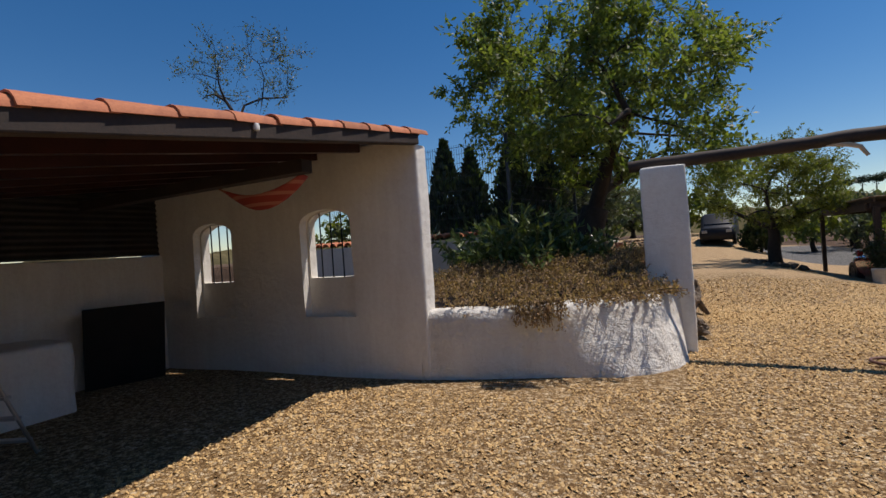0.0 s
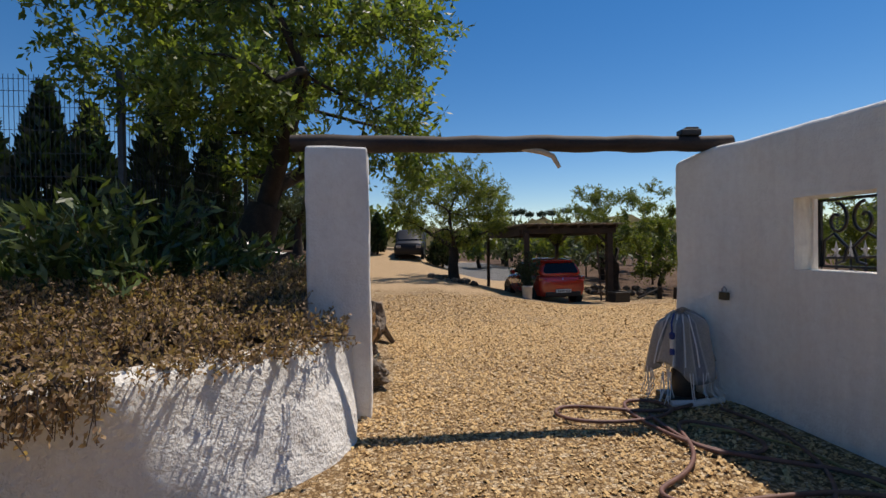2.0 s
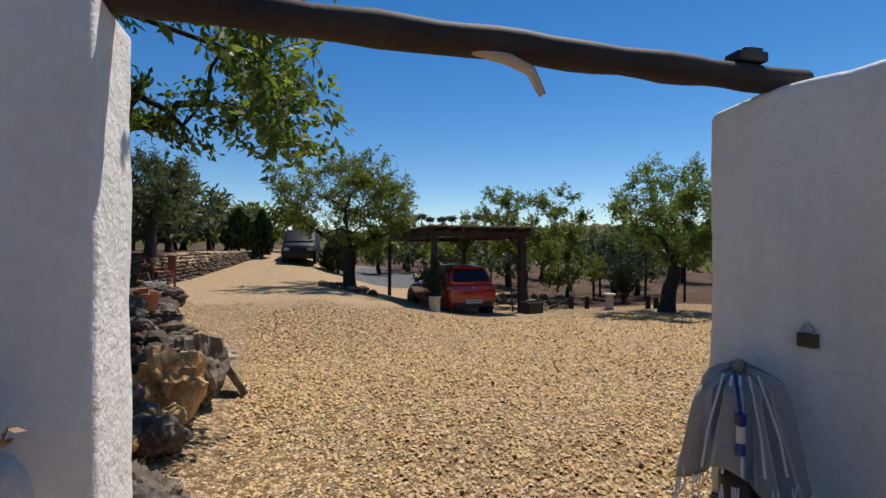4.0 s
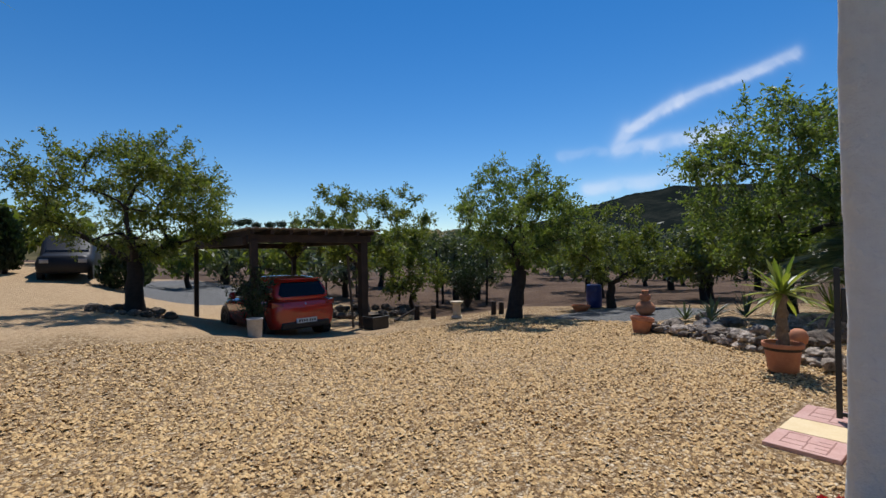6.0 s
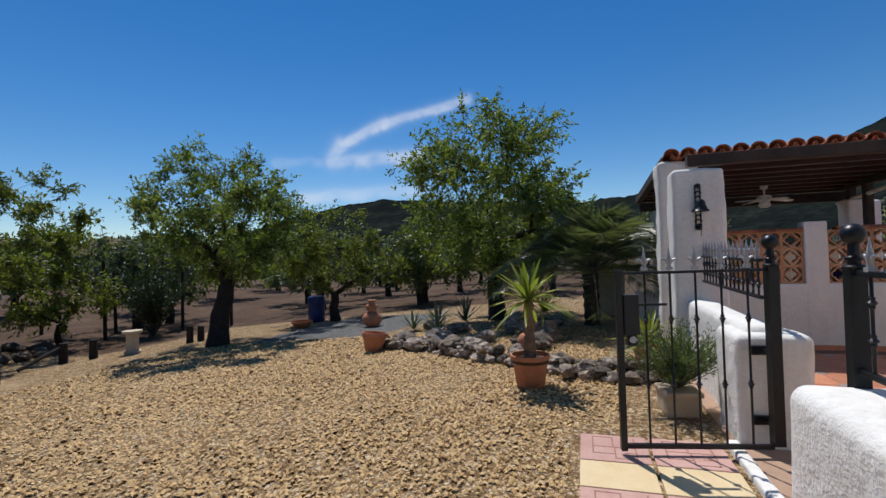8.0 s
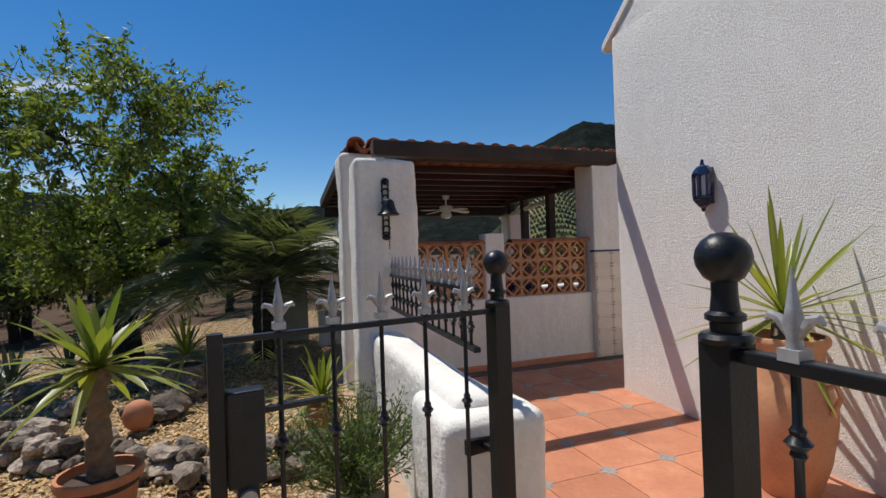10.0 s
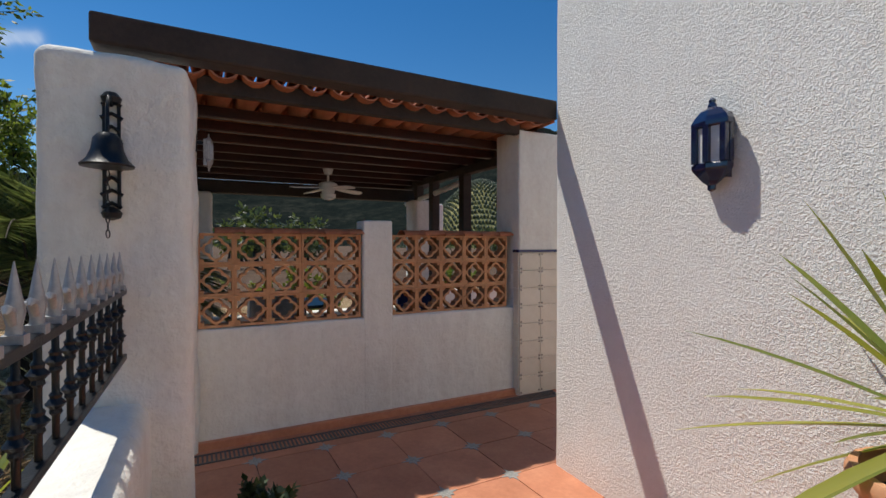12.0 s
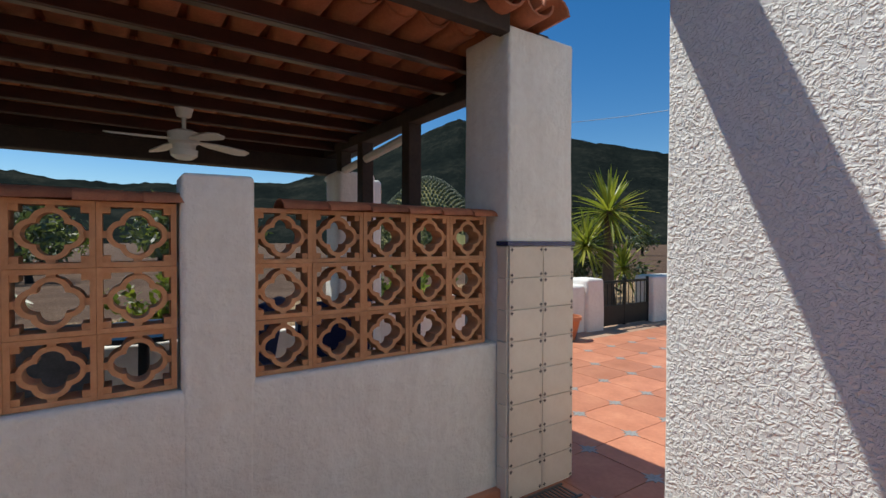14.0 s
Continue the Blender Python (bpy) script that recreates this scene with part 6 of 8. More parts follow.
def pump():
    root = empty("covered_pump", (2.83, 6.12, 0), 0)
    M_CLOTH = towel_material()
    Shape().box(-0.16, 0.16, -0.14, 0.14, 0.0, 0.05).lathe([(0.09, 0), (0.1, 0.05), (0.1, 0.2), (0.07, 0.25)], (0, -0.02, 0.05), 16).box(-0.05, 0.05, -0.05, 0.05, 0.25, 0.6).done("pump_body", M_DARKPLASTIC, True, root, angle=40)
    V, F = [], []
    n, rows = 72, 14
    for j in range(rows):
        t = j / (rows - 1)
        for i in range(n + 1):
            a = math.pi * 2 * i / n
            r = 0.03 + 0.12 * min(1.0, t * 8) + 0.105 * t + 0.05 * min(1.0, t * 4) * math.sin(a * 5 + 0.8 * math.sin(a * 2) + 1.6 * t) + 0.02 * t * math.sin(a * 11 + 2 * t)
            z = 0.80 - 0.52 * t * (1 + 0.14 * math.sin(a * 3)) + 0.025 * math.cos(a * 2) * t + 0.03 * math.sin(a + 1) * (1 - t)
            V.append((r * math.cos(a) * 1.0, r * math.sin(a) * 0.85, z - 0.02 * (1 - t)))
    for j in range(rows - 1):
        for i in range(n):
            k = j * (n + 1) + i
            F.append((k, k + 1, k + n + 2, k + n + 1))
    F.append(tuple(range(n)))
    c = mesh_ob("towel", V, F, M_CLOTH, True, root)
    c.modifiers.new("thick", "SOLIDIFY").thickness = 0.008
    fr = Shape()
    rs = random.Random(8)
    for i in range(46):
        a = rs.uniform(0, 2 * math.pi)
        r = 0.29
        p = Vector((r * math.cos(a), r * math.sin(a) * 0.85, 0.29))
        fr.tube([p, p + Vector((rs.uniform(-0.02, 0.03), rs.uniform(-0.02, 0.02), -0.15)), p + Vector((rs.uniform(-0.03, 0.06) + 0.05 * math.cos(a), 0.05 * math.sin(a), rs.uniform(-0.27, -0.2)))], 0.0045, 4)
    tagged(fr.done("fringe", M_COVER, True, root), kind="stuff")
    st = Shape()
    for dx in (3.3, 3.65, 3.95, 4.3, 4.7):
        ex, ey = math.cos(dx), 0.85 * math.sin(dx)
        st.tube([(ex * 0.12, ey * 0.12, 0.76), (ex * 0.19, ey * 0.19, 0.62), (ex * 0.245, ey * 0.245, 0.5), (ex * 0.285, ey * 0.285, 0.34)], 0.006, 5)
    st.done("stripe", M_COVER, True, root)
    Shape().lathe([(0.02, 0), (0.022, 0.03), (0.016, 0.05), (0.016, 0.13), (0.024, 0.14), (0.024, 0.18), (0.01, 0.19)], (-0.20, -0.17, 0.44), 12, ).done("filter", M_BLUEPLASTIC, True, root)
    Shape().lathe([(0.019, 0), (0.019, 0.075)], (-0.20, -0.17, 0.495), 12).done("clear_tube", M_FROST, True, root)
    Shape().tube([(-0.2, -0.17, 0.62), (-0.19, -0.15, 0.7), (-0.12, -0.08, 0.77)], 0.008, 6).done("strap", M_BLUEPLASTIC, True, root)
    Shape().tube([(-0.2, -0.15, 0.02), (0.0, -0.2, 0.03), (0.3, -0.12, 0.02)], 0.03, 8).done("rag", M_COVER, True, root)
    tagged(root, "water pump draped with a fringed grey striped towel", "pump")


M_DARKPLASTIC = mat("dark_plastic", (0.012, 0.012, 0.013), (0.03, 0.03, 0.03), 0.45, 10, 70, 0.1)
M_BLUEPLASTIC = mat("blue_plastic", (0.005, 0.02, 0.13), (0.012, 0.045, 0.25), 0.4, 8, 70, 0.1)
M_HOSE = mat("brown_rubber_hose", (0.10, 0.042, 0.03), (0.20, 0.10, 0.075), 0.6, 14, 80, 0.2)
pump()


def hose(name, ctrl, r, material, label):
    cu = bpy.data.curves.new(name, "CURVE")
    cu.dimensions, cu.bevel_depth, cu.bevel_resolution, cu.resolution_u = "3D", r, 3, 10
    sp = cu.splines.new("NURBS")
    sp.points.add(len(ctrl) - 1)
    for p, (x, y) in zip(sp.points, ctrl):
        p.co = (x, y, r + 0.012 + 0.012 * noise.noise((x * 3, y * 3, 4)), 1)
    sp.use_endpoint_u, sp.order_u = True, 4
    cu.materials.append(material)
    dg = bpy.context.evaluated_depsgraph_get()
    tmp = new("tmp", cu)
    bpy.context.view_layer.update()
    me = bpy.data.meshes.new_from_object(tmp.evaluated_get(bpy.context.evaluated_depsgraph_get()))
    bpy.data.objects.remove(tmp)
    me.polygons.foreach_set("use_smooth", [True] * len(me.polygons))
    return tagged(new(name, me), label, "hose")


hose("garden_hose", [(2.85, 5.95), (2.5, 5.75), (2.1, 5.9), (1.75, 6.1), (1.55, 5.95), (1.65, 5.7), (2.2, 5.62), (2.6, 5.8), (2.55, 6.05), (2.3, 6.15), (2.15, 5.9), (2.2, 5.4), (2.35, 5.05), (2.8, 4.8), (3.1, 4.55), (3.05, 3.6), (2.9, 2.6)], 0.0145, M_HOSE, "brown garden hose lying in loops on the gravel")
hose("garden_hose", [(2.3, 5.75), (2.25, 5.3), (2.3, 5.0), (2.75, 5.0), (2.8, 5.35), (2.5, 5.65), (2.35, 5.5), (2.25, 5.1), (1.95, 4.8), (1.65, 4.7), (1.75, 4.5), (2.4, 4.55), (3.0, 4.5), (3.1, 3.9), (2.9, 3.0)], 0.0145, M_HOSE, "brown garden hose lying in loops on the gravel")
hose("garden_hose", [(2.95, 5.8), (3.05, 5.4), (2.95, 4.95), (2.6, 4.4), (2.0, 4.25), (1.95, 4.05), (2.5, 3.9), (3.0, 3.5)], 0.013, M_HOSE, "brown garden hose lying in loops on the gravel")
hose("thin_hose", [(2.5, 5.55), (2.9, 5.25), (3.0, 4.9), (2.9, 4.5), (3.05, 4.0)], 0.009, mat("yellow_hose", (0.22, 0.17, 0.05), (0.32, 0.26, 0.09), 0.5), "thin yellowish hose trailing on the gravel")

# padlock hook on the wall, grille, beam odds
pl = empty("padlock", (3.175, 6.0, 0.93))
pl.scale = (0.85, 0.85, 0.85)
Shape().box(-0.05, 0.0, -0.05, 0.05, -0.06, 0.02).done("lock_body", mat("dull_brass", (0.05, 0.045, 0.03), (0.12, 0.10, 0.06), 0.5, metal=0.6), parent=pl, bevel=0.006)
Shape().tube([(-0.025, -0.03, 0.01), (-0.025, -0.03, 0.05), (-0.025, 0.0, 0.075), (-0.025, 0.03, 0.05), (-0.025, 0.03, 0.01)], 0.007, 8).done("shackle", M_SILVER, True, pl)
tagged(pl, "old padlock hanging on a hook in the white wall", "padlock")


def grille():
    root = empty("window_grille", (3.52, 5.22, 1.43))
    sh = Shape()
    sh.box(-0.01, 0.01, -0.24, -0.218, -0.25, 0.26).box(-0.01, 0.01, 0.218, 0.24, -0.25, 0.26).box(-0.01, 0.01, -0.218, 0.218, -0.25, -0.232).box(-0.01, 0.01, -0.218, 0.218, 0.24, 0.26)
    for s in (-1, 1):
        pts = []
        for i in range(24):
            t = i / 23
            a = math.pi * (0.5 + 2.2 * t)
            r = 0.10 * (1 - 0.75 * t)
            pts.append((0, s * (0.10 + r * math.cos(a) * 0.9), 0.10 + r * math.sin(a) * 1.25))
        sh.tube(pts, 0.012, 6)
        sh.tube([(0, s * 0.21, -0.24), (0, s * 0.2, -0.05), (0, s * 0.12, 0.0), (0, s * 0.02, -0.1), (0, s * 0.05, -0.2), (0, s * 0.11, -0.22)], 0.012, 6)
    sh.done("scrollwork", M_IRON, True, root)
    tagged(root, "black wrought-iron scroll grille in the wall window", "grille")


grille()
tagged(Shape().box(-0.13, 0.11, -0.07, 0.07, 0, 0.07).box(-0.06, 0.09, -0.05, 0.05, 0.07, 0.1).done("black_fitting", M_DARKPLASTIC, bevel=0.02), "black plastic fitting on the end of the beam", "fitting").matrix_basis = pose(2.98, 6.19, 2.33, 0, 0, -8) @ Matrix.Diagonal((0.75, 0.75, 0.8, 1))
tagged(Shape().tube([(1.45, 6.27, 2.215), (1.62, 6.25, 2.19), (1.72, 6.24, 2.15), (1.78, 6.24, 2.05)], [0.02, 0.026, 0.024, 0.018], 8).done("bent_branch", mat("pale_stripped_wood", (0.45, 0.34, 0.22), (0.62, 0.5, 0.36), 0.8, 8, 60, 0.3), True), "pale bent branch fixed under the gateway beam", "branch")


# ---- yard things ----
def carport():
    root = empty("carport", (0, 0, -0.5))
    P = {"fl": (5.02, 17.3), "fr": (7.95, 17.4), "bl": (4.8, 21.9), "br": (7.85, 21.9)}
    for k, h, z0, z1 in (("fr", 0.1, -0.2, 2.25), ("fl", 0.08, -0.05, 2.25), ("bl", 0.06, -0.2, 2.2), ("br", 0.065, -0.3, 2.2)):
        x, y = P[k]
        Shape().box(x - h, x + h, y - h, y + h, z0, z1).done("post", M_BEAM, parent=root, bevel=0.01)
    x, y = P["br"]
    for s in (-1, 1):
        Shape().tube([(x, y, 1.72), (x + s * 0.46, y, 2.2)], 0.055, 4).done("brace", M_BEAM, parent=root)
    x, y = P["fr"]
    Shape().tube([(x, y, 1.8), (x - 0.45, y, 2.22)], 0.055, 4).done("brace", M_BEAM, parent=root)
    Shape().box(4.9, 8.15, 17.28, 17.44, 2.2, 2.38).box(4.82, 4.94, 17.44, 22.1, 2.14, 2.34).box(4.8, 8.1, 21.85, 22.0, 2.12, 2.29).box(7.86, 7.98, 17.44, 21.85, 2.16, 2.34).done("beam", M_BEAM, parent=root, bevel=0.01)
    for i in range(8):
        xx = 4.92 + i * 0.45
        Shape().box(xx - 0.04, xx + 0.04, 17.05, 22.2, 0, 0.1, pose(0, 0, 2.385, 0, 0, 0) @ pose(0, 17.05, 0, -0.9, 0, 0) @ pose(0, -17.05, 0)).done("rafter", M_BEAM, parent=root)
    V, F = [], []
    nx = 90
    for i in range(nx + 1):
        x = 4.78 + 3.5 * i / nx
        for y, z in ((16.95, 2.525), (22.3, 2.435)):
            V.append((x, y, z + 0.014 * math.sin(i / nx * 2 * math.pi * 22)))
    for i in range(nx):
        F.append((2 * i, 2 * i + 2, 2 * i + 3, 2 * i + 1))
    r = mesh_ob("roof_sheet", V, F, mat("dusty_roof_sheet", (0.16, 0.13, 0.10), (0.34, 0.29, 0.22), 0.8, 3, 40, 0.2), True, root)
    r.modifiers.new("thick", "SOLIDIFY").thickness = 0.008
    tagged(root, "timber carport with a corrugated sheet roof", "carport")


carport()
shrub("climber", (5.0, 17.2, gz(5.0, 17.2)), 1.5, 2200, 0.07, 0.3, M_LEAF_DARK, 41, "dark climbing plant round the carport post", up=3.4)

M_RED = mat("red_car_paint", (0.46, 0.026, 0.014), (0.54, 0.034, 0.018), 0.22, 2, 20, 0, coat=1.0)
M_DARKPAINT = mat("dark_car_paint", (0.010, 0.011, 0.013), (0.017, 0.018, 0.021), 0.5, 2, 20, 0, spec=0.3)
M_CARGLASS = mat("tinted_car_glass", (0.004, 0.005, 0.006), (0.008, 0.009, 0.01), 0.12, 2, 20, 0, spec=0.3)
M_TYRE = mat("tyre_rubber", (0.012, 0.012, 0.012), (0.028, 0.027, 0.026), 0.85, 12, 90, 0.2)
M_RIM = mat("alloy_rim", (0.35, 0.35, 0.36), (0.5, 0.5, 0.5), 0.35, 10, 60, 0.05, metal=0.8)
M_LAMP = mat("red_lamp_glass", (0.25, 0.012, 0.01), (0.35, 0.02, 0.015), 0.1, 4, 30, 0, coat=1.0)
M_PLATE = mat("number_plate_white", (0.72, 0.72, 0.70), (0.8, 0.8, 0.78), 0.4, 5, 40, 0)


def loft(secs, name, material, parent, smooth=True):
    """Joins closed sections, each a list of points of the same count."""
    k = len(secs[0])
    V = [p for s in secs for p in s]
    F = [(i * k + j, i * k + (j + 1) % k, (i + 1) * k + (j + 1) % k, (i + 1) * k + j) for i in range(len(secs) - 1) for j in range(k)]
    F += [tuple(range(k))[::-1], tuple((len(secs) - 1) * k + j for j in range(k))]
    ob = mesh_ob(name, V, F, material, smooth, parent)
    bm = bmesh.new()
    bm.from_mesh(ob.data)
    bmesh.ops.recalc_face_normals(bm, faces=bm.faces)
    bm.to_mesh(ob.data)
    bm.free()
    return ob


def hatchback(at, rz, paint, label, sc=1.0):
    """A five-door hatchback, nose along +y, rear at y = 0."""
    root = empty("car", at, rz)

    def sec(y, w, z0, z1, rr=0.16, tuck=0.06):
        prof = [(w - tuck - 0.05, z0), (w - tuck, z0 + 0.06), (w - 0.015, z0 + (z1 - z0) * 0.35), (w, z0 + (z1 - z0) * 0.6), (w - 0.03, z1 - rr * 0.6), (w - 0.09, z1 - rr * 0.2), (w - 0.2, z1)]
        pts = [(x, y, z) for x, z in prof] + [(-x, y, z) for x, z in prof[::-1]]
        return pts
    body = [sec(0.02, 0.66, 0.36, 0.80), sec(0.06, 0.76, 0.30, 0.92), sec(0.14, 0.82, 0.26, 0.99), sec(0.35, 0.855, 0.24, 1.02), sec(0.75, 0.87, 0.22, 1.0), sec(1.6, 0.865, 0.2, 0.97), sec(2.5, 0.865, 0.2, 0.95),
            sec(3.1, 0.86, 0.2, 0.92), sec(3.6, 0.82, 0.22, 0.82), sec(3.9, 0.74, 0.26, 0.70), sec(4.06, 0.58, 0.34, 0.60)]
    b = loft(body, "body", paint, root)
    sub = b.modifiers.new("smooth", "SUBSURF")
    sub.levels = sub.render_levels = 1

    def cab(y, w0, w1, z0, z1):
        return [(w0, y, z0), (w0 - (w0 - w1) * 0.5, y, (z0 + z1) / 2), (w1, y, z1 - 0.06), (w1 - 0.14, y, z1), (-w1 + 0.14, y, z1), (-w1, y, z1 - 0.06), (-w0 + (w0 - w1) * 0.5, y, (z0 + z1) / 2), (-w0, y, z0)]
    cabin = [cab(0.15, 0.76, 0.72, 0.93, 1.02), cab(0.30, 0.79, 0.62, 0.95, 1.38), cab(0.46, 0.80, 0.60, 0.95, 1.53), cab(1.2, 0.82, 0.61, 0.94, 1.575), cab(2.0, 0.82, 0.62, 0.93, 1.53), cab(2.5, 0.81, 0.64, 0.92, 1.33), cab(3.05, 0.76, 0.68, 0.88, 0.97)]
    c = loft(cabin, "cabin", paint, root)
    sub = c.modifiers.new("smooth", "SUBSURF")
    sub.levels = sub.render_levels = 1
    rear = Shape().add([(0.56, 0.155, 1.065), (-0.56, 0.155, 1.065), (-0.50, 0.305, 1.40), (0.50, 0.305, 1.40), (0.62, 0.21, 1.13), (-0.62, 0.21, 1.13)], [(0, 1, 2, 3), (0, 3, 4), (1, 5, 2)])
    g = rear.done("rear_window", M_CARGLASS, parent=root)
    g.modifiers.new("thick", "SOLIDIFY").thickness = 0.03
    for s in (-1, 1):
        q = Shape().add([(s * 0.80, 0.62, 1.02), (s * 0.82, 1.25, 1.01), (s * 0.82, 2.15, 1.0), (s * 0.80, 2.65, 0.98), (s * 0.72, 2.15, 1.38), (s * 0.68, 1.25, 1.45), (s * 0.69, 0.72, 1.39)], [(0, 1, 5, 6), (1, 2, 4, 5), (2, 3, 4)])
        q = q.done("side_window", M_CARGLASS, parent=root)
        q.modifiers.new("thick", "SOLIDIFY").thickness = 0.03
        q.modifiers["thick"].offset = 0
        lm = Shape().add([(s * 0.56, 0.055, 0.84), (s * 0.80, 0.14, 0.82), (s * 0.845, 0.30, 0.86), (s * 0.84, 0.30, 0.95), (s * 0.79, 0.13, 0.95), (s * 0.54, 0.075, 0.91)], [(0, 1, 4, 5), (1, 2, 3, 4)]).done("tail_lamp", M_LAMP, parent=root)
        lm.modifiers.new("thick", "SOLIDIFY").thickness = 0.05
        lm.modifiers["thick"].offset = 0
        Shape().lathe([(0.02, -0.03), (0.09, -0.02), (0.1, 0.04), (0.06, 0.08), (0, 0.085)], (0, 0, 0), 10, pose(s * 0.92, 2.45, 1.0, 90, 0, 0)).done("mirror", paint, True, root)
        for y in (0.72, 3.25):
            w = empty("wheel", (s * 0.76, y, 0.305))
            w.parent = root
            Shape().lathe([(0.20, -0.1), (0.28, -0.1), (0.305, -0.075), (0.31, 0), (0.305, 0.075), (0.28, 0.1), (0.20, 0.1)], (0, 0, 0), 24, pose(0, 0, 0, 0, 90, 0)).done("tyre", M_TYRE, True, w)
            rim = Shape().lathe([(0.0, -0.03), (0.05, -0.03), (0.06, 0.0), (0.06, 0.04), (0, 0.05)], (0, 0, 0), 10, pose(s * 0.06, 0, 0, 0, 90, 0))
            for i in range(5):
                rim.box(-0.015, 0.015, 0.03, 0.2, -0.03, 0.03, pose(s * 0.07, 0, 0, 72 * i, 0, 0))
            rim.lathe([(0.185, -0.04), (0.205, -0.04), (0.205, 0.04), (0.185, 0.04)], (0, 0, 0), 24, pose(s * 0.06, 0, 0, 0, 90, 0))
            rim.done("rim", M_RIM, True, w)
            Shape().lathe([(0.0, -0.105), (0.36, -0.105), (0.36, 0.112), (0.0, 0.112)], (0, 0, 0), 24, pose(s * 0.755, y, 0.32, 0, 90, 0)).done("wheel_arch", M_DARKPLASTIC, True, root)
    Shape().box(-0.62, 0.62, -0.005, 0.12, 0.30, 0.46).done("bumper_insert", M_DARKPLASTIC, parent=root, bevel=0.03)
    Shape().box(-0.26, 0.26, -0.022, 0.02, 0.43, 0.54).done("number_plate", M_PLATE, parent=root, bevel=0.004)
    ch = Shape()
    for i in range(7):
        x = -0.19 + i * 0.062 + (0.02 if i > 3 else 0)
        ch.box(x - 0.018, x + 0.018, -0.025, -0.022, 0.455, 0.515)
    ch.done("plate_characters", M_DARKPLASTIC, parent=root)
    Shape().add([(0, 0.0, 0.055), (0.038, 0.0, 0), (0, 0.0, -0.055), (-0.038, 0.0, 0), (0, -0.015, 0)], [(0, 1, 4), (1, 2, 4), (2, 3, 4), (3, 0, 4)], pose(0, 0.055, 0.86)).done("badge", M_RIM, parent=root)
    Shape().box(-0.5, 0.5, 0.2, 0.4, 1.47, 1.495).done("spoiler", paint, parent=root, bevel=0.01)
    root.scale = (sc, sc, sc)
    return tagged(root, label, "car")


hatchback((6.2, 17.1, gz(6.4, 18.6) + 0.0), 3, M_RED, "glossy red hatchback parked under the carport", 1.0)


def tractor_van(at, rz):
    root = empty("van", at, rz)

    def sec(y, w, z0, z1):
        prof = [(w - 0.08, z0), (w, z0 + 0.2), (w, z1 - 0.3), (w - 0.08, z1 - 0.08), (w - 0.22, z1)]
        return [(x, y, z) for x, z in prof] + [(-x, y, z) for x, z in prof[::-1]]
    loft([sec(0, 0.78, 0.35, 0.95), sec(0.15, 0.88, 0.28, 1.02), sec(1.0, 0.9, 0.25, 1.1), sec(1.6, 0.9, 0.25, 1.75), sec(2.0, 0.9, 0.25, 1.85), sec(4.1, 0.9, 0.25, 1.85), sec(4.3, 0.85, 0.3, 1.7)], "body", M_DARKPAINT, root)
    g = Shape().add([(-0.72, 1.03, 1.14), (0.72, 1.03, 1.14), (0.66, 1.55, 1.66), (-0.66, 1.55, 1.66)], [(0, 1, 2, 3)]).done("windscreen", M_CARGLASS, parent=root)
    g.modifiers.new("thick", "SOLIDIFY").thickness = 0.04
    for s in (-1, 1):
        Shape().box(s * 0.6 - 0.14, s * 0.6 + 0.14, -0.02, 0.1, 0.7, 0.86).done("headlamp", M_RIM, parent=root, bevel=0.02)
        for y in (0.75, 3.4):
            Shape().lathe([(0.15, -0.1), (0.33, -0.09), (0.34, 0), (0.33, 0.09), (0.15, 0.1)], (0, 0, 0), 20, pose(s * 0.8, y, 0.33, 0, 90, 0)).done("wheel", M_TYRE, True, root)
    root.scale = (0.9, 0.9, 0.9)
    tagged(root, "dark van parked at the far end of the drive", "van")


tractor_van((1.75, 27.5, gz(1.7, 28)), -8)


def bucket_(name, at, r0, r1, h, m, label, cat):
    return pot(name, at, [(r0, 0), (r0 * 1.02, 0.02), (r1, h - 0.03), (r1 * 1.04, h - 0.025), (r1 * 1.04, h)], m, label, category=cat)


bucket_("plastic_bucket", (4.72, 16.35, gz(4.72, 16.35)), 0.14, 0.16, 0.4, mat("dusty_white_plastic", (0.30, 0.29, 0.27), (0.52, 0.51, 0.48), 0.6, 7, 50, 0.15), "dusty white plastic bucket by the carport post", "bucket")
tagged(Shape().box(-0.28, 0.28, -0.2, 0.2, 0, 0.34).box(-0.3, 0.3, -0.22, 0.22, 0.29, 0.34).done("black_crate", M_DARKPLASTIC, bevel=0.015), "black plastic crate beside the carport post", "crate").matrix_basis = pose(8.0, 16.85, gz(8.0, 16.85), 0, 0, 10)


def ladder_(at, rz):
    root = empty("ladder", at, rz)
    for s in (-1, 1):
        Shape().box(s * 0.17 - 0.02, s * 0.17 + 0.02, -0.03, 0.03, 0, 2.0).done("rail", M_TWIG, parent=root)
    for i in range(8):
        Shape().box(-0.17, 0.17, -0.012, 0.012, 0.2 + i * 0.23, 0.225 + i * 0.23).done("rung", M_TWIG, parent=root)
    root.matrix_basis = root.matrix_basis @ pose(0, 0, 0, -8, 0, 0)
    tagged(root, "weathered ladder leaning by the carport post", "ladder")


ladder_((8.0, 17.75, gz(8.0, 17.75)), 0)


def stone_ring(c, r, n, seed, label_group, sz=0.1):
    rs = random.Random(seed)
    for i in range(n):
        a = 2 * math.pi * i / n
        rr = r + rs.uniform(-0.12, 0.12)
        x, y = c[0] + rr * math.cos(a), c[1] + rr * math.sin(a)
        s = sz * rs.uniform(0.7, 1.4)
        rock("stone", (x, y, gz(x, y) - 0.01), (s * 1.2, s, s * 0.7), seed * 50 + i, M_ROCK, "rough grey stone in a ring round a tree", label_group, rs.uniform(0, 360))


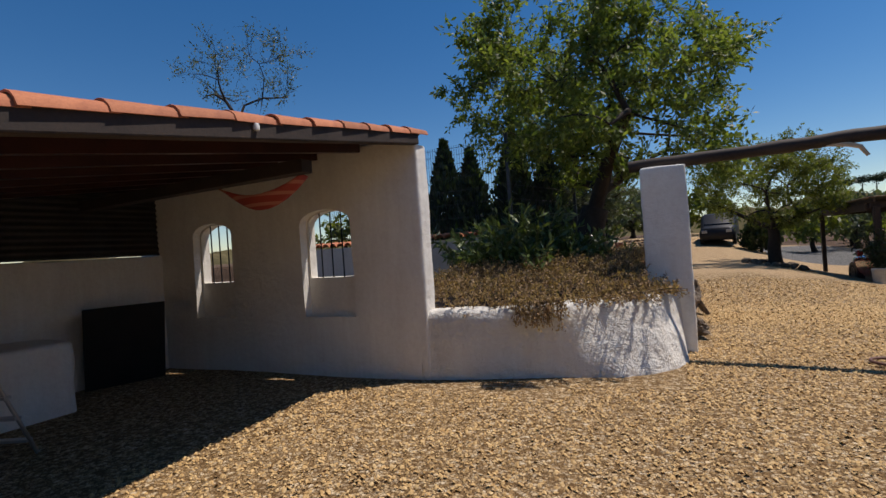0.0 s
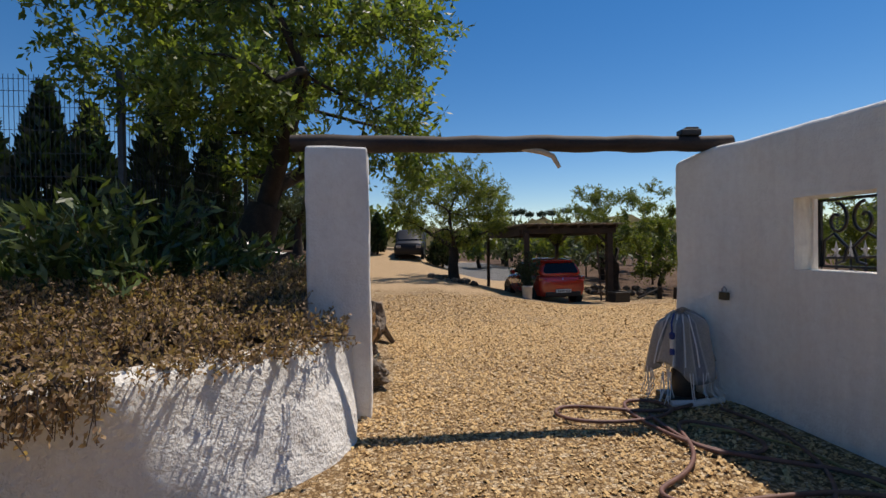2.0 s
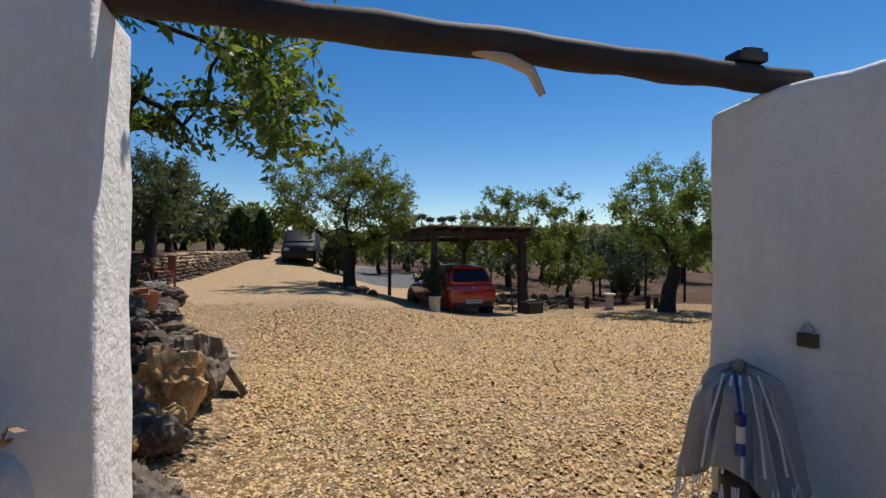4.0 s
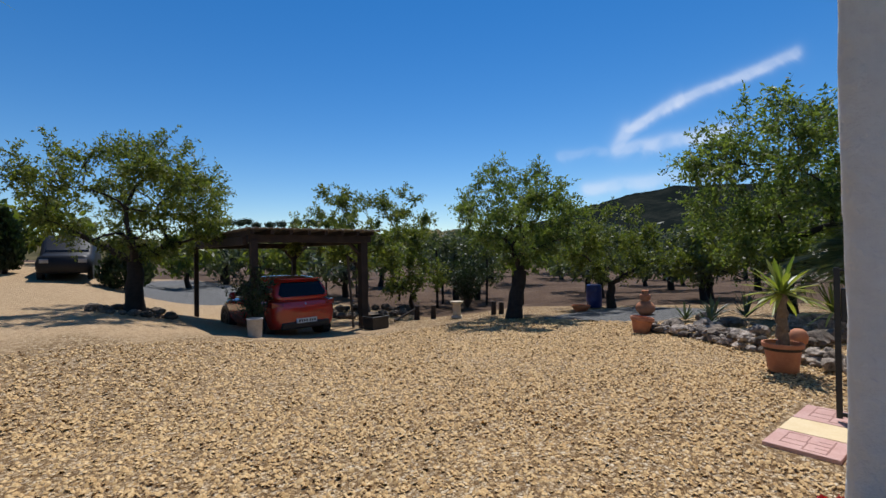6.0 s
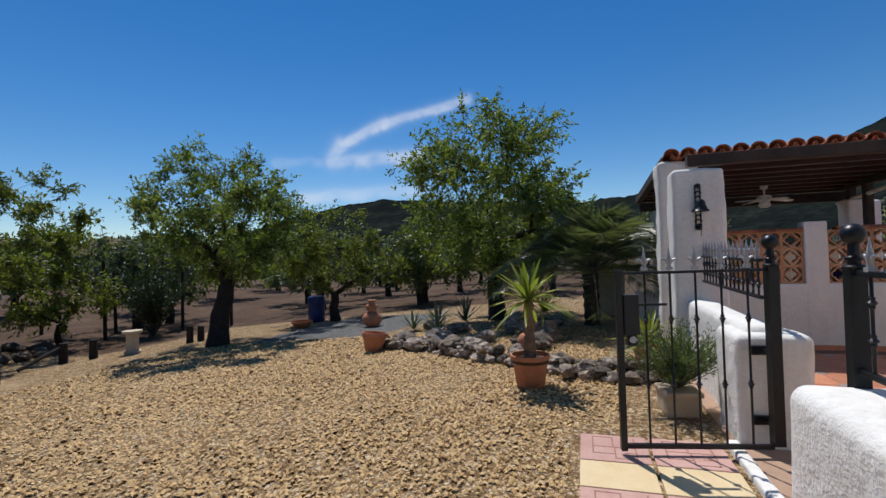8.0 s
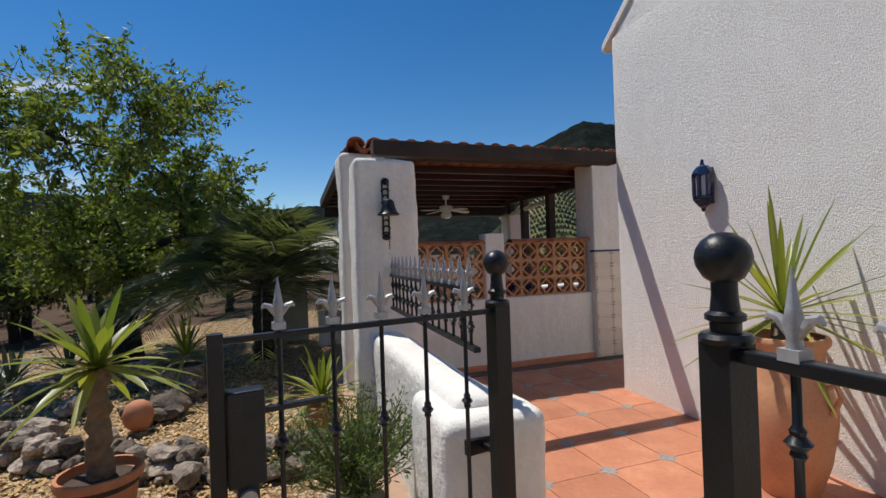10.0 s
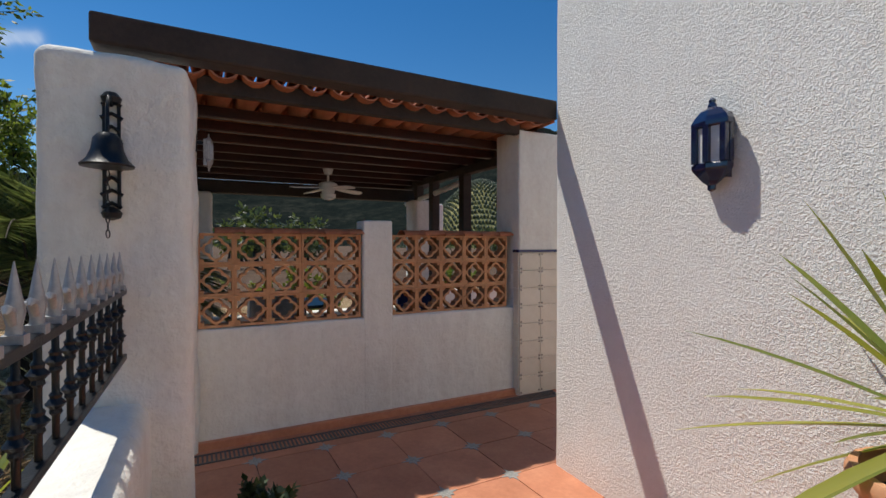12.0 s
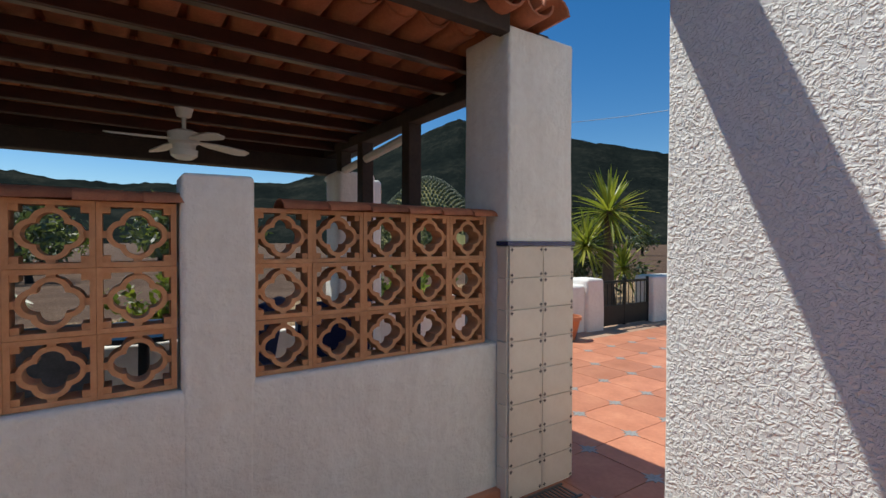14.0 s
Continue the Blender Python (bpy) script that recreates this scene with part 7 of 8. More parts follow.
stone_ring((3.05, 20.3), 0.85, 22, 3, "stones round the tree by the drive")
stone_ring((10.0, 20.5), 1.25, 22, 4, "stones round the tree behind the carport", 0.15)

# far edge of the yard
wp = empty("white_post", (10.85, 16.85, gz(10.85, 16.85)))
Shape().lathe([(0.17, 0), (0.17, 0.05), (0.13, 0.08), (0.12, 0.42), (0.2, 0.45), (0.2, 0.5), (0.1, 0.51)], n=14).done("pedestal", mat("cream_stone", (0.5, 0.4, 0.28), (0.66, 0.56, 0.42), 0.85, 6, 50, 0.3), True, wp)
tagged(wp, "cream stone pedestal standing at the yard's edge", "pedestal")
for x, y, h in ((9.98, 17.7, 0.42), (10.44, 17.47, 0.4), (12.03, 16.45, 0.4), (12.25, 16.33, 0.36)):
    tagged(Shape().tube([(0, 0, -0.05), (0.01, 0, h)], [0.085, 0.075], 10).done("log_stump", M_BARK, True), "upright log at the edge of the yard", "log", "upright logs at the yard's edge").matrix_basis = pose(x, y, gz(x, y))
tagged(Shape().tube([(0, 0, 0.06), (0.9, 0.1, 0.36)], [0.04, 0.035], 8).done("fallen_branch", M_BARK, True), "grey branch propped on the ground", "branch").matrix_basis = pose(9.1, 17.6, gz(9.1, 17.6))
for x, y, h in ((13.13, 23.23, 1.7), (13.7, 20.93, 1.9), (12.32, 25.53, 1.6), (14.62, 19.33, 1.8), (11.63, 27.26, 1.5), (12.67, 20.02, 2.2), (15.43, 18.18, 1.7)):
    tagged(Shape().tube([(0, 0, -0.1), (rnd(-0.05, 0.05), 0, h)], [0.05, 0.04], 8).done("fence_post", M_BARK, True), "rough timber fence post in the orchard", "post", "orchard fence posts").matrix_basis = pose(x, y, gz(x, y))
ivy = shrub("ivy_column", (13.3, 19.0, gz(13.3, 19.0)), 2.1, 4500, 0.07, 0.35, M_LEAF_DARK, 51, "dark ivy growing over a post", up=3.2)

br = empty("plastic_barrel", (14.95, 14.75, gz(14.95, 14.75)))
br.scale = (0.88, 0.88, 0.88)
Shape().lathe([(0.25, 0), (0.27, 0.03), (0.275, 0.22), (0.285, 0.25), (0.275, 0.28), (0.275, 0.58), (0.285, 0.61), (0.275, 0.64), (0.27, 0.80), (0.24, 0.83), (0.0, 0.835)], n=22).done("drum", M_BLUEPLASTIC, True, br)
tagged(br, "blue plastic barrel under an almond tree", "barrel")
ch = empty("chiminea", (13.0, 12.05, gz(13.0, 12.05)))
ch.scale = (0.76, 0.76, 0.76)
Shape().lathe([(0.17, 0), (0.19, 0.03), (0.3, 0.16), (0.31, 0.26), (0.25, 0.38), (0.13, 0.46), (0.12, 0.5), (0.17, 0.52), (0.17, 0.66), (0.11, 0.7), (0.1, 0.8), (0.12, 0.82), (0.0, 0.83)], n=20).done("body", M_CLAY, True, ch)
tagged(ch, "rounded terracotta chimney oven at the yard's edge", "chiminea")
pot("terracotta_pot", (9.88, 10.55, gz(9.88, 10.55)), [(0.135, 0), (0.145, 0.02), (0.185, 0.22), (0.21, 0.23), (0.215, 0.28), (0.205, 0.30)], M_CLAY, "empty tilted terracotta pot on the gravel").matrix_basis @= pose(0, 0, 0, 4, 5, 0)
pot("clay_bowl", (13.6, 14.35, gz(13.6, 14.35)), [(0.16, 0), (0.18, 0.02), (0.26, 0.13), (0.28, 0.14), (0.28, 0.17)], M_CLAY, "shallow terracotta bowl on the soil")


def rockery():
    line = [(10.15, 10.75), (9.95, 10.3), (9.75, 9.75), (9.4, 9.25), (9.0, 8.75), (8.65, 8.25), (8.35, 7.85), (8.15, 7.45), (8.0, 7.1), (8.0, 6.75), (8.15, 6.5)]
    rs = random.Random(17)
    k = 0
    for i in range(len(line) - 1):
        a, b = Vector(line[i]), Vector(line[i + 1])
        m = 7
        for j in range(m):
            p = a.lerp(b, j / m)
            for row in range(3):
                s = rs.uniform(0.035, 0.1) * (1.0 if row < 2 else 0.8)
                x, y = p.x + rs.uniform(-0.08, 0.08) + 0.14 * row, p.y + rs.uniform(-0.05, 0.05) + 0.05 * row
                k += 1
                rock("rockery_stone", (x, y, gz(x, y) + (0.09 if row and rs.random() < 0.6 else 0.0)), (s * rs.uniform(0.9, 1.5), s, s * rs.uniform(0.6, 0.95)), 301 + 2 * k, M_PALEROCK if rs.random() < 0.62 else M_ROCK, "rough pale stone edging the rockery", "stones edging the rockery", rs.uniform(0, 360))
    for i in range(26):
        x, y = rs.uniform(9.4, 12.2), rs.uniform(7.6, 10.8)
        if x - 8.0 < (y - 7) * 0.62:
            continue
        s = rs.uniform(0.08, 0.2)
        rock("rockery_stone", (x, y, gz(x, y)), (s * 1.3, s, s * 0.65), 601 + 2 * i, M_ROCK if rs.random() < 0.6 else M_PALEROCK, "weathered stone lying in the rockery", "stones in the rockery", rs.uniform(0, 360))


rockery()


def agave(at, n, L, seed, label="grey-green agave in the rockery", m=M_LEAF_AGAVE, w=0.035):
    root = empty("agave", at)
    blades(root, n, L, w, (0.25, 1.4), seed, m, (0, 0, 0.03), 0.12)
    return tagged(root, label, "plant", "agaves in the rockery")


for x, y, L, sd in ((12.3, 10.2, 0.55, 1), (12.7, 9.7, 0.6, 2), (11.9, 10.6, 0.4, 3), (12.9, 10.4, 0.5, 4), (11.3, 9.9, 0.45, 5)):
    agave((x, y, gz(x, y)), 20, L, sd)


def palm(at, crown_z, L, n, seed):
    root = empty("palm", at)
    rs = random.Random(seed)
    rng = np.random.default_rng(seed)
    sh = Shape()
    m = 12
    sh.tube([(0, 0, -0.1 + (crown_z + 0.1) * i / m) for i in range(m + 1)], [0.14 * (1.1 if i % 2 else 0.92) for i in range(m + 1)], 12)
    sh.done("trunk", M_BARK, True, root)
    ribs, quads = Shape(), []
    for i in range(n):
        a = i * 2.39996 + rs.uniform(-0.2, 0.2)
        el = 1.45 - 1.25 * (i / n) + rs.uniform(-0.1, 0.1)
        Li = L * rs.uniform(0.8, 1.1)
        d = np.array((math.cos(a) * math.cos(el), math.sin(a) * math.cos(el), math.sin(el)))
        side = np.array((-math.sin(a), math.cos(a), 0))
        pts = []
        for j in range(11):
            t = j / 10
            pts.append(np.array((0, 0, crown_z)) + d * Li * t + np.array((0, 0, -0.55)) * Li * t ** 2.2)
        ribs.tube([Vector(p) for p in pts], [0.016 * (1 - 0.85 * j / 10) for j in range(11)], 4, cap=False)
        for j in range(58):
            t = 0.16 + 0.84 * j / 58
            f = t * 10
            k = min(int(f), 9)
            p = pts[k] + (pts[k + 1] - pts[k]) * (f - k)
            tan = pts[k + 1] - pts[k]
            tan = tan / np.linalg.norm(tan)
            ll = 0.36 * Li * math.sin(math.pi * (0.12 + 0.86 * t)) ** 0.8
            for s in (-1, 1):
                dd = side * s * 0.85 + tan * 0.75 + np.array((0, 0, 0.25 - 0.35 * rs.random()))
                dd = dd / np.linalg.norm(dd)
                nb = np.cross(dd, side * s + np.array((0, 0, 1.0)))
                nb = nb / (np.linalg.norm(nb) + 1e-9)
                quads.append([p, p + dd * ll * 0.4 + nb * 0.011, p + dd * ll + np.array((0, 0, -0.12 * ll)), p + dd * ll * 0.4 - nb * 0.011])
    ribs.done("rib", M_TWIG, True, root)
    tagged(quads_ob("fronds", np.array(quads), M_LEAF_PALM, root), kind="stuff")
    return tagged(root, "bushy date palm with arching grey-green fronds", "palm")


palm((11.9, 7.1, 0), 0.95, 2.1, 40, 3)
yk = pot("potted_yucca", (10.55, 7.85, 0.0), [(0.12, 0), (0.19, 0.12), (0.2, 0.22), (0.17, 0.28)], M_PALEROCK, "spiky yucca in a pale pot among the rocks", category="potted plant")
blades(yk, 34, 0.55, 0.026, (-0.1, 1.35), 14, M_LEAF_YUCCA, (0, 0, 0.38), 0.3)
yk3 = pot("potted_yucca", (8.62, 6.55, 0.0), [(0.11, 0), (0.15, 0.2), (0.17, 0.22), (0.17, 0.25)], M_CLAY, "bright yucca in a terracotta pot by the wall", category="potted plant")
blades(yk3, 40, 0.48, 0.026, (-0.1, 1.4), 15, M_LEAF_YUCCA, (0, 0, 0.28), 0.3)
ro = empty("potted_rosemary", (7.12, 6.5, 0.0), 8)
Shape().box(-0.15, 0.15, -0.13, 0.13, 0, 0.19).box(-0.165, 0.165, -0.145, 0.145, 0.16, 0.2).done("trough", mat("sandstone_trough", (0.42, 0.32, 0.2), (0.6, 0.48, 0.33), 0.9, 6, 60, 0.4), parent=ro, bevel=0.012)
bush(ro, (0, 0, 0.2), 0.52, 7000, 0.038, 0.11, M_LEAF_ROSEMARY := leaf_mat("rosemary_leaf", (0.045, 0.08, 0.022), (0.14, 0.19, 0.06), 0.3), 61, 1.1)
tagged(ro, "rosemary bush in a square sandstone trough", "potted plant")
gj = empty("clay_jar", (9.3, 8.0, 0.02))
Shape().lathe([(0.05, 0), (0.1, 0.05), (0.12, 0.13), (0.09, 0.21), (0.05, 0.24), (0.0, 0.245)], n=16).done("body", M_CLAY, True, gj)
tagged(gj, "small round terracotta jar among the stones", "jar")
gp = Shape()
n = 16
pv = [(0.33 * math.cos(math.pi * i / n), 0.80 + 0.33 * math.sin(math.pi * i / n)) for i in range(n + 1)] + [(-0.33, 0), (0.33, 0)]
gp.add([(x, 0, z) for x, z in pv] + [(x, 0.05, z) for x, z in pv], [tuple(range(len(pv))), tuple(range(len(pv), 2 * len(pv)))[::-1]] + [(i, i + len(pv), (i + 1) % len(pv) + len(pv), (i + 1) % len(pv)) for i in range(len(pv))])
tagged(gp.done("round_headed_board", mat("grey_green_board", (0.2, 0.22, 0.2), (0.32, 0.33, 0.31), 0.7, 4, 40, 0.2), bevel=0.006), "grey round-headed board standing by the pillar", "board").matrix_basis = pose(13.2, 6.75, 0.0, 0, 0, 85)
fb = empty("flower_trough", (4.02, 6.56, 0.0))
fb.scale = (0.75, 0.75, 0.75)
Shape().box(-0.28, 0.28, -0.13, 0.13, 0, 0.2).box(-0.3, 0.3, -0.15, 0.15, 0.17, 0.21).done("trough", mat("cream_trough", (0.6, 0.48, 0.34), (0.72, 0.62, 0.48), 0.85, 6, 50, 0.3), parent=fb, bevel=0.012)
bush(fb, (-0.05, 0.0, 0.18), 0.17, 500, 0.04, 0.4, M_LEAF_ALMOND, 71, 0.5)
bush(fb, (-0.05, 0.08, 0.24), 0.2, 110, 0.035, 0.5, leaf_mat("red_petal", (0.35, 0.008, 0.01), (0.6, 0.02, 0.025), 0.2), 72, 0.9, "petals")
tagged(fb, "cream trough with red geraniums by the gate wall", "potted plant")

# left bank of the drive
def stone_meshes(n, seed):
    out = []
    for i in range(n):
        o = rock("stone", (0, 0, 0), (0.125, 0.09, 0.045), seed + i, M_BANKROCK, "")
        out.append(o.data)
        bpy.data.objects.remove(o)
    return out


def dry_stone_wall():
    rs = random.Random(23)
    meshes = stone_meshes(9, 900)
    root = empty("dry_stone_wall")
    for r in range(8):
        for i in range(34):
            y = 20.3 + 10.8 * (i + 0.5 * (r % 2) + rs.uniform(-0.2, 0.2)) / 34
            if y < 21.6 and rs.random() < 0.5:
                continue
            x = -2.75 + 0.3 * (y - 22) + 0.2 - 0.035 * r + rs.uniform(-0.03, 0.03)
            lo = gz(x + 0.35, y)
            ob = new("stone", rs.choice(meshes))
            ob.parent = root
            ob.matrix_basis = pose(x, y, lo + (1.14 - lo) * r / 7.6, rs.uniform(-8, 8), rs.uniform(-8, 8), 73 + rs.uniform(-25, 25))
            ob.scale = (rs.uniform(0.9, 1.5), rs.uniform(0.9, 1.4), rs.uniform(0.7, 1.3))
    tagged(root, "rough dry-stone wall holding the terrace beside the drive", "stone wall")
    for i in range(130):
        t = rs.random()
        x, y = -1.15 - 1.5 * t + rs.uniform(-1.5, 0.35), 11.2 + 8.6 * t + rs.uniform(-0.3, 0.3)
        ob = new("bank_stone", rs.choice(meshes))
        k = rs.uniform(0.7, 2.0)
        ob.matrix_basis = pose(x, y, gz(x, y) + rs.uniform(-0.01, 0.03), rs.uniform(-12, 12), rs.uniform(-12, 12), rs.uniform(0, 360))
        ob.scale = (k, k, k * rs.uniform(0.8, 1.5))
        tagged(ob, "flat brown stone on the dry bank", "rock", "stones of the bank by the drive")


M_BANKROCK = mat("brown_bank_rock", (0.04, 0.028, 0.02), (0.24, 0.17, 0.115), 0.9, 6, 40, 0.9, 0.02, per_piece=0.4)
dry_stone_wall()
M_REDWOOD = mat("red_painted_wood", (0.2, 0.05, 0.03), (0.34, 0.11, 0.07), 0.6, 6, 50, 0.2)
be = empty("garden_bench", (-2.35, 20.0, 0.24), -70)
for i in range(4):
    Shape().box(-0.55, 0.55, -0.2 + i * 0.1, -0.12 + i * 0.1, 0.42, 0.45).done("seat_slat", M_REDWOOD, parent=be)
for i in range(7):
    Shape().box(-0.52 + i * 0.165, -0.44 + i * 0.165, 0.2, 0.23, 0.45, 0.86).done("back_slat", M_REDWOOD, parent=be)
Shape().box(-0.56, 0.56, 0.19, 0.24, 0.84, 0.9).done("top_rail", M_REDWOOD, parent=be)
for x in (-0.5, 0.5):
    for y in (-0.18, 0.2):
        Shape().box(x - 0.03, x + 0.03, y - 0.03, y + 0.03, 0, 0.45).done("leg", M_REDWOOD, parent=be)
tagged(be, "red painted garden bench on the stone bank", "bench")
pot("glazed_bowl", (-1.26, 11.2, gz(-1.26, 11.2) + 0.14), [(0.14, 0), (0.16, 0.02), (0.24, 0.2), (0.25, 0.24)], mat("blue_grey_glaze", (0.1, 0.11, 0.16), (0.3, 0.31, 0.36), 0.25, 5, 40, 0.1), "blue-grey glazed bowl on the rock bank")
rock("bank_stone", (-1.26, 11.2, gz(-1.26, 11.2) - 0.01), (0.3, 0.26, 0.12), 950, M_BANKROCK, "flat brown stone under the glazed bowl")
pot("terracotta_pot", (-0.74, 10.45, gz(-0.74, 10.45)), [(0.14, 0), (0.16, 0.02), (0.2, 0.17), (0.21, 0.2)], M_CLAY, "low terracotta pot on the rock bank")
pot("dark_pot", (-0.44, 10.5, gz(-0.44, 10.5)), [(0.09, 0), (0.1, 0.02), (0.12, 0.16), (0.125, 0.18)], mat("dark_blue_glaze", (0.01, 0.014, 0.03), (0.03, 0.035, 0.06), 0.3, 5, 40, 0.1), "dark blue pot among the stones of the bank")
pot("glazed_bowl", (-2.4, 19.2, gz(-2.4, 19.2)), [(0.14, 0), (0.24, 0.2), (0.27, 0.25), (0.27, 0.28)], M_COVER, "white glazed bowl on the rock bank")
tagged(Shape().box(-0.35, 0.35, -0.12, 0.12, 0, 0.05).box(-0.35, 0.35, -0.12, -0.09, 0, 0.2).box(0.32, 0.35, -0.12, 0.12, 0, 0.2).done("clay_trough", M_CLAY, bevel=0.01), "terracotta trough on the rock bank", "trough").matrix_basis = pose(-1.05, 10.55, gz(-1.05, 10.55) + 0.03, 0, 0, 20)
cypress((0.1, 29.9, gz(0.1, 29.9)), 2.3, 0.5, 21, "clipped dark conifer beside the drive")
cypress((-1.05, 31.0, 1.2), 2.1, 0.75, 22, "clipped dark conifer beside the drive")
cypress((3.6, 27.6, gz(3.6, 27.6)), 1.9, 0.8, 23, "clipped dark conifer beside the drive")
cypress((-4.2, 21.5, 1.2), 4.6, 0.75, 24, "dark conifer above the rock bank")


# orchard beyond
def orchard():
    rs = random.Random(77)
    kinds = [o for o in scene.objects if o.name.startswith("almond_tree")][1:6]
    grey = tree("almond_tree", (14.5, 21.0, gz(14.5, 21)), 0.9, 3.2, 1.9, 0.13, 83, M_LEAF_GREY, 4800, 0.155, "grey-green almond tree of the orchard", targets=60, low=0.6, twig=0.4)
    yel = tree("almond_tree", (18.0, 12.6, gz(18, 12.6)), 0.8, 2.8, 1.6, 0.1, 84, M_LEAF_YELLOW, 4300, 0.155, "yellow-green almond tree of the orchard", targets=55, low=0.5, twig=0.38)
    far_g = tree("almond_tree", (34.0, 30.0, gz(34, 30)), 0.9, 3.2, 1.9, 0.13, 85, M_LEAF_GREY, 950, 0.39, "grey-green almond tree of the orchard", targets=24, low=0.6, twig=0.45)
    far_y = tree("almond_tree", (38.0, 22.0, gz(38, 22)), 0.8, 2.9, 1.8, 0.12, 86, M_LEAF_YELLOW, 950, 0.39, "yellow-green almond tree of the orchard", targets=24, low=0.6, twig=0.45)
    for t in (grey, yel, far_g, far_y):
        t["group"] = "orchard almond trees"
    n = 0
    spots = []
    for i in range(7):
        for j in range(10):
            spots.append((11.0 + i * 5.6 + (j % 2) * 1.5 + rs.uniform(-1, 1), 20.5 + j * 4.8 + rs.uniform(-1, 1)))
    for i in range(8):
        for j in range(5):
            spots.append((18.5 + i * 5.2 + rs.uniform(-1, 1), -1.0 + j * 4.6 + rs.uniform(-1, 1)))
    for i in range(6):
        spots.append((-7.5 - i * 2.6 + rs.uniform(-1, 1), 22 + rs.uniform(-3, 6)))
    for i in range(22):
        spots.append((-13 + 12.5 * (i / 22) + rs.uniform(-1, 1), 27 + rs.uniform(-3, 14)))
    for i in range(20):
        az, d = radians(114 + 2.2 * i + rs.uniform(-1, 1)), rs.uniform(38, 60)
        spots.append((9 + d * math.sin(az), 2 + d * math.cos(az)))
    for i in range(10):
        spots.append((-6 + i * 2.2 + rs.uniform(-1, 1), 36 + rs.uniform(-3, 4)))
    for x, y in spots:
        if (x < 9.9 and 5 < x and 26 < y < 34) or (0.3 < x < 3 and y < 33):
            continue
        if x > 12 and y < 6 and x < 34:
            continue
        if math.hypot(x - 8, y - 8) > 34 and rs.random() < 0.35:
            continue
        s = rs.uniform(0.75, 1.15)
        near = math.hypot(x - 8, y - 8) < 17
        o = copy_thing(rs.choice((grey, yel, grey) if near else (far_g, far_y, far_g)), pose(x, y, gz(x, y), 0, 0, rs.uniform(0, 360)))
        o.scale = (s, s, s)
        n += 1
    pine = tree("pine_tree", (60, 205, 10.2), 3.0, 6.0, 2.2, 0.2, 91, M_LEAF_DARK, 1600, 0.6, "umbrella pine on the far rise", targets=40, low=3.8, twig=0.9, category="tree")
    pine["group"] = "pines on the far rise"
    for i in range(11):
        a = radians(12 + i * 1.35 + rs.uniform(-0.3, 0.3))
        d = 210 + rs.uniform(-8, 8)
        copy_thing(pine, pose(5 + d * math.sin(a), 6 + d * math.cos(a), 10.2 + rs.uniform(-1, 1), 0, 0, rs.uniform(0, 360)))


orchard()

def porch_chair(at, rz, cushion, label):
    root = empty("garden_chair", at, rz)
    for x in (-0.24, 0.24):
        Shape().tube([(x, -0.25, 0), (x, -0.24, 0.42)], 0.015, 8).done("leg", M_COVER, True, root)
        Shape().tube([(x, 0.26, 0), (x, 0.22, 0.42), (x, 0.32, 0.95)], 0.015, 8).done("leg", M_COVER, True, root)
    Shape().box(-0.25, 0.25, -0.26, 0.24, 0.4, 0.48).done("seat_cushion", cushion, parent=root, bevel=0.025)
    Shape().box(-0.24, 0.24, -0.03, 0.04, 0.0, 0.52, pose(0, 0.25, 0.46, -10, 0, 0)).done("back_cushion", cushion, parent=root, bevel=0.025)
    return tagged(root, label, "chair", "garden chairs in the porch")


M_NAVY = mat("navy_cushion", (0.006, 0.012, 0.05), (0.015, 0.03, 0.11), 0.9, 8, 80, 0.3)
M_GREYCLOTH = mat("grey_cushion", (0.12, 0.12, 0.12), (0.3, 0.3, 0.29), 0.9, 8, 80, 0.3)
porch_chair((11.0, 5.1, 0.02), 95, M_GREYCLOTH, "white garden chair with grey cushions in the porch")
porch_chair((11.3, 4.2, 0.02), 150, M_NAVY, "white garden chair with navy cushions in the porch")
porch_chair((11.2, 3.5, 0.02), 80, M_NAVY, "white garden chair with navy cushions in the porch")
tb = empty("porch_table", (11.9, 4.6, 0.02))
Shape().lathe([(0.42, 0.70), (0.43, 0.71), (0.43, 0.735), (0.0, 0.74)], n=24).done("top", M_DARKPLASTIC, True, tb)
Shape().lathe([(0.2, 0), (0.04, 0.05), (0.035, 0.70)], n=12).done("pedestal", M_DARKPLASTIC, True, tb)
tagged(tb, "round dark garden table in the porch", "table")

# far terrace seen past the tiled pillar
tagged(rounded_block("wall_terrace_far", 12.62, 12.9, -1.45, 2.4, -0.1, 0.72, M_PLASTER, 0.05, 0.15, 0.01), "low white wall at the far side of the terrace", "wall", kind="structure")
tagged(rounded_block("wall_terrace_far_pier", 12.55, 12.95, -1.5, -1.1, -0.1, 0.82, M_PLASTER, 0.05, 0.15, 0.01), "white pier beside the small far gate", "pillar", kind="structure")
tagged(rounded_block("wall_terrace_far_end", 12.55, 12.95, -4.2, -2.85, -0.1, 0.80, M_PLASTER, 0.05, 0.15, 0.01), "white wall beside the small far gate", "wall", kind="structure")
fg = empty("garden_gate", (12.66, -1.5, 0))
Shape().box(-0.015, 0.015, -1.32, 0, 0.04, 0.36).box(-0.02, 0.02, -1.32, 0, 0.72, 0.76).box(-0.02, 0.02, -0.03, 0, 0.02, 0.8).box(-0.02, 0.02, -1.32, -1.29, 0.02, 0.8).box(-0.02, 0.02, -0.68, -0.64, 0.02, 0.8).done("leaf", M_IRON, parent=fg)
for i in range(11):
    Shape().tube([(0, -0.1 - i * 0.112, 0.36), (0, -0.1 - i * 0.112, 0.74)], 0.008, 6).done("bar", M_IRON, True, fg)
tagged(fg, "low black metal garden gate in the far wall", "gate")
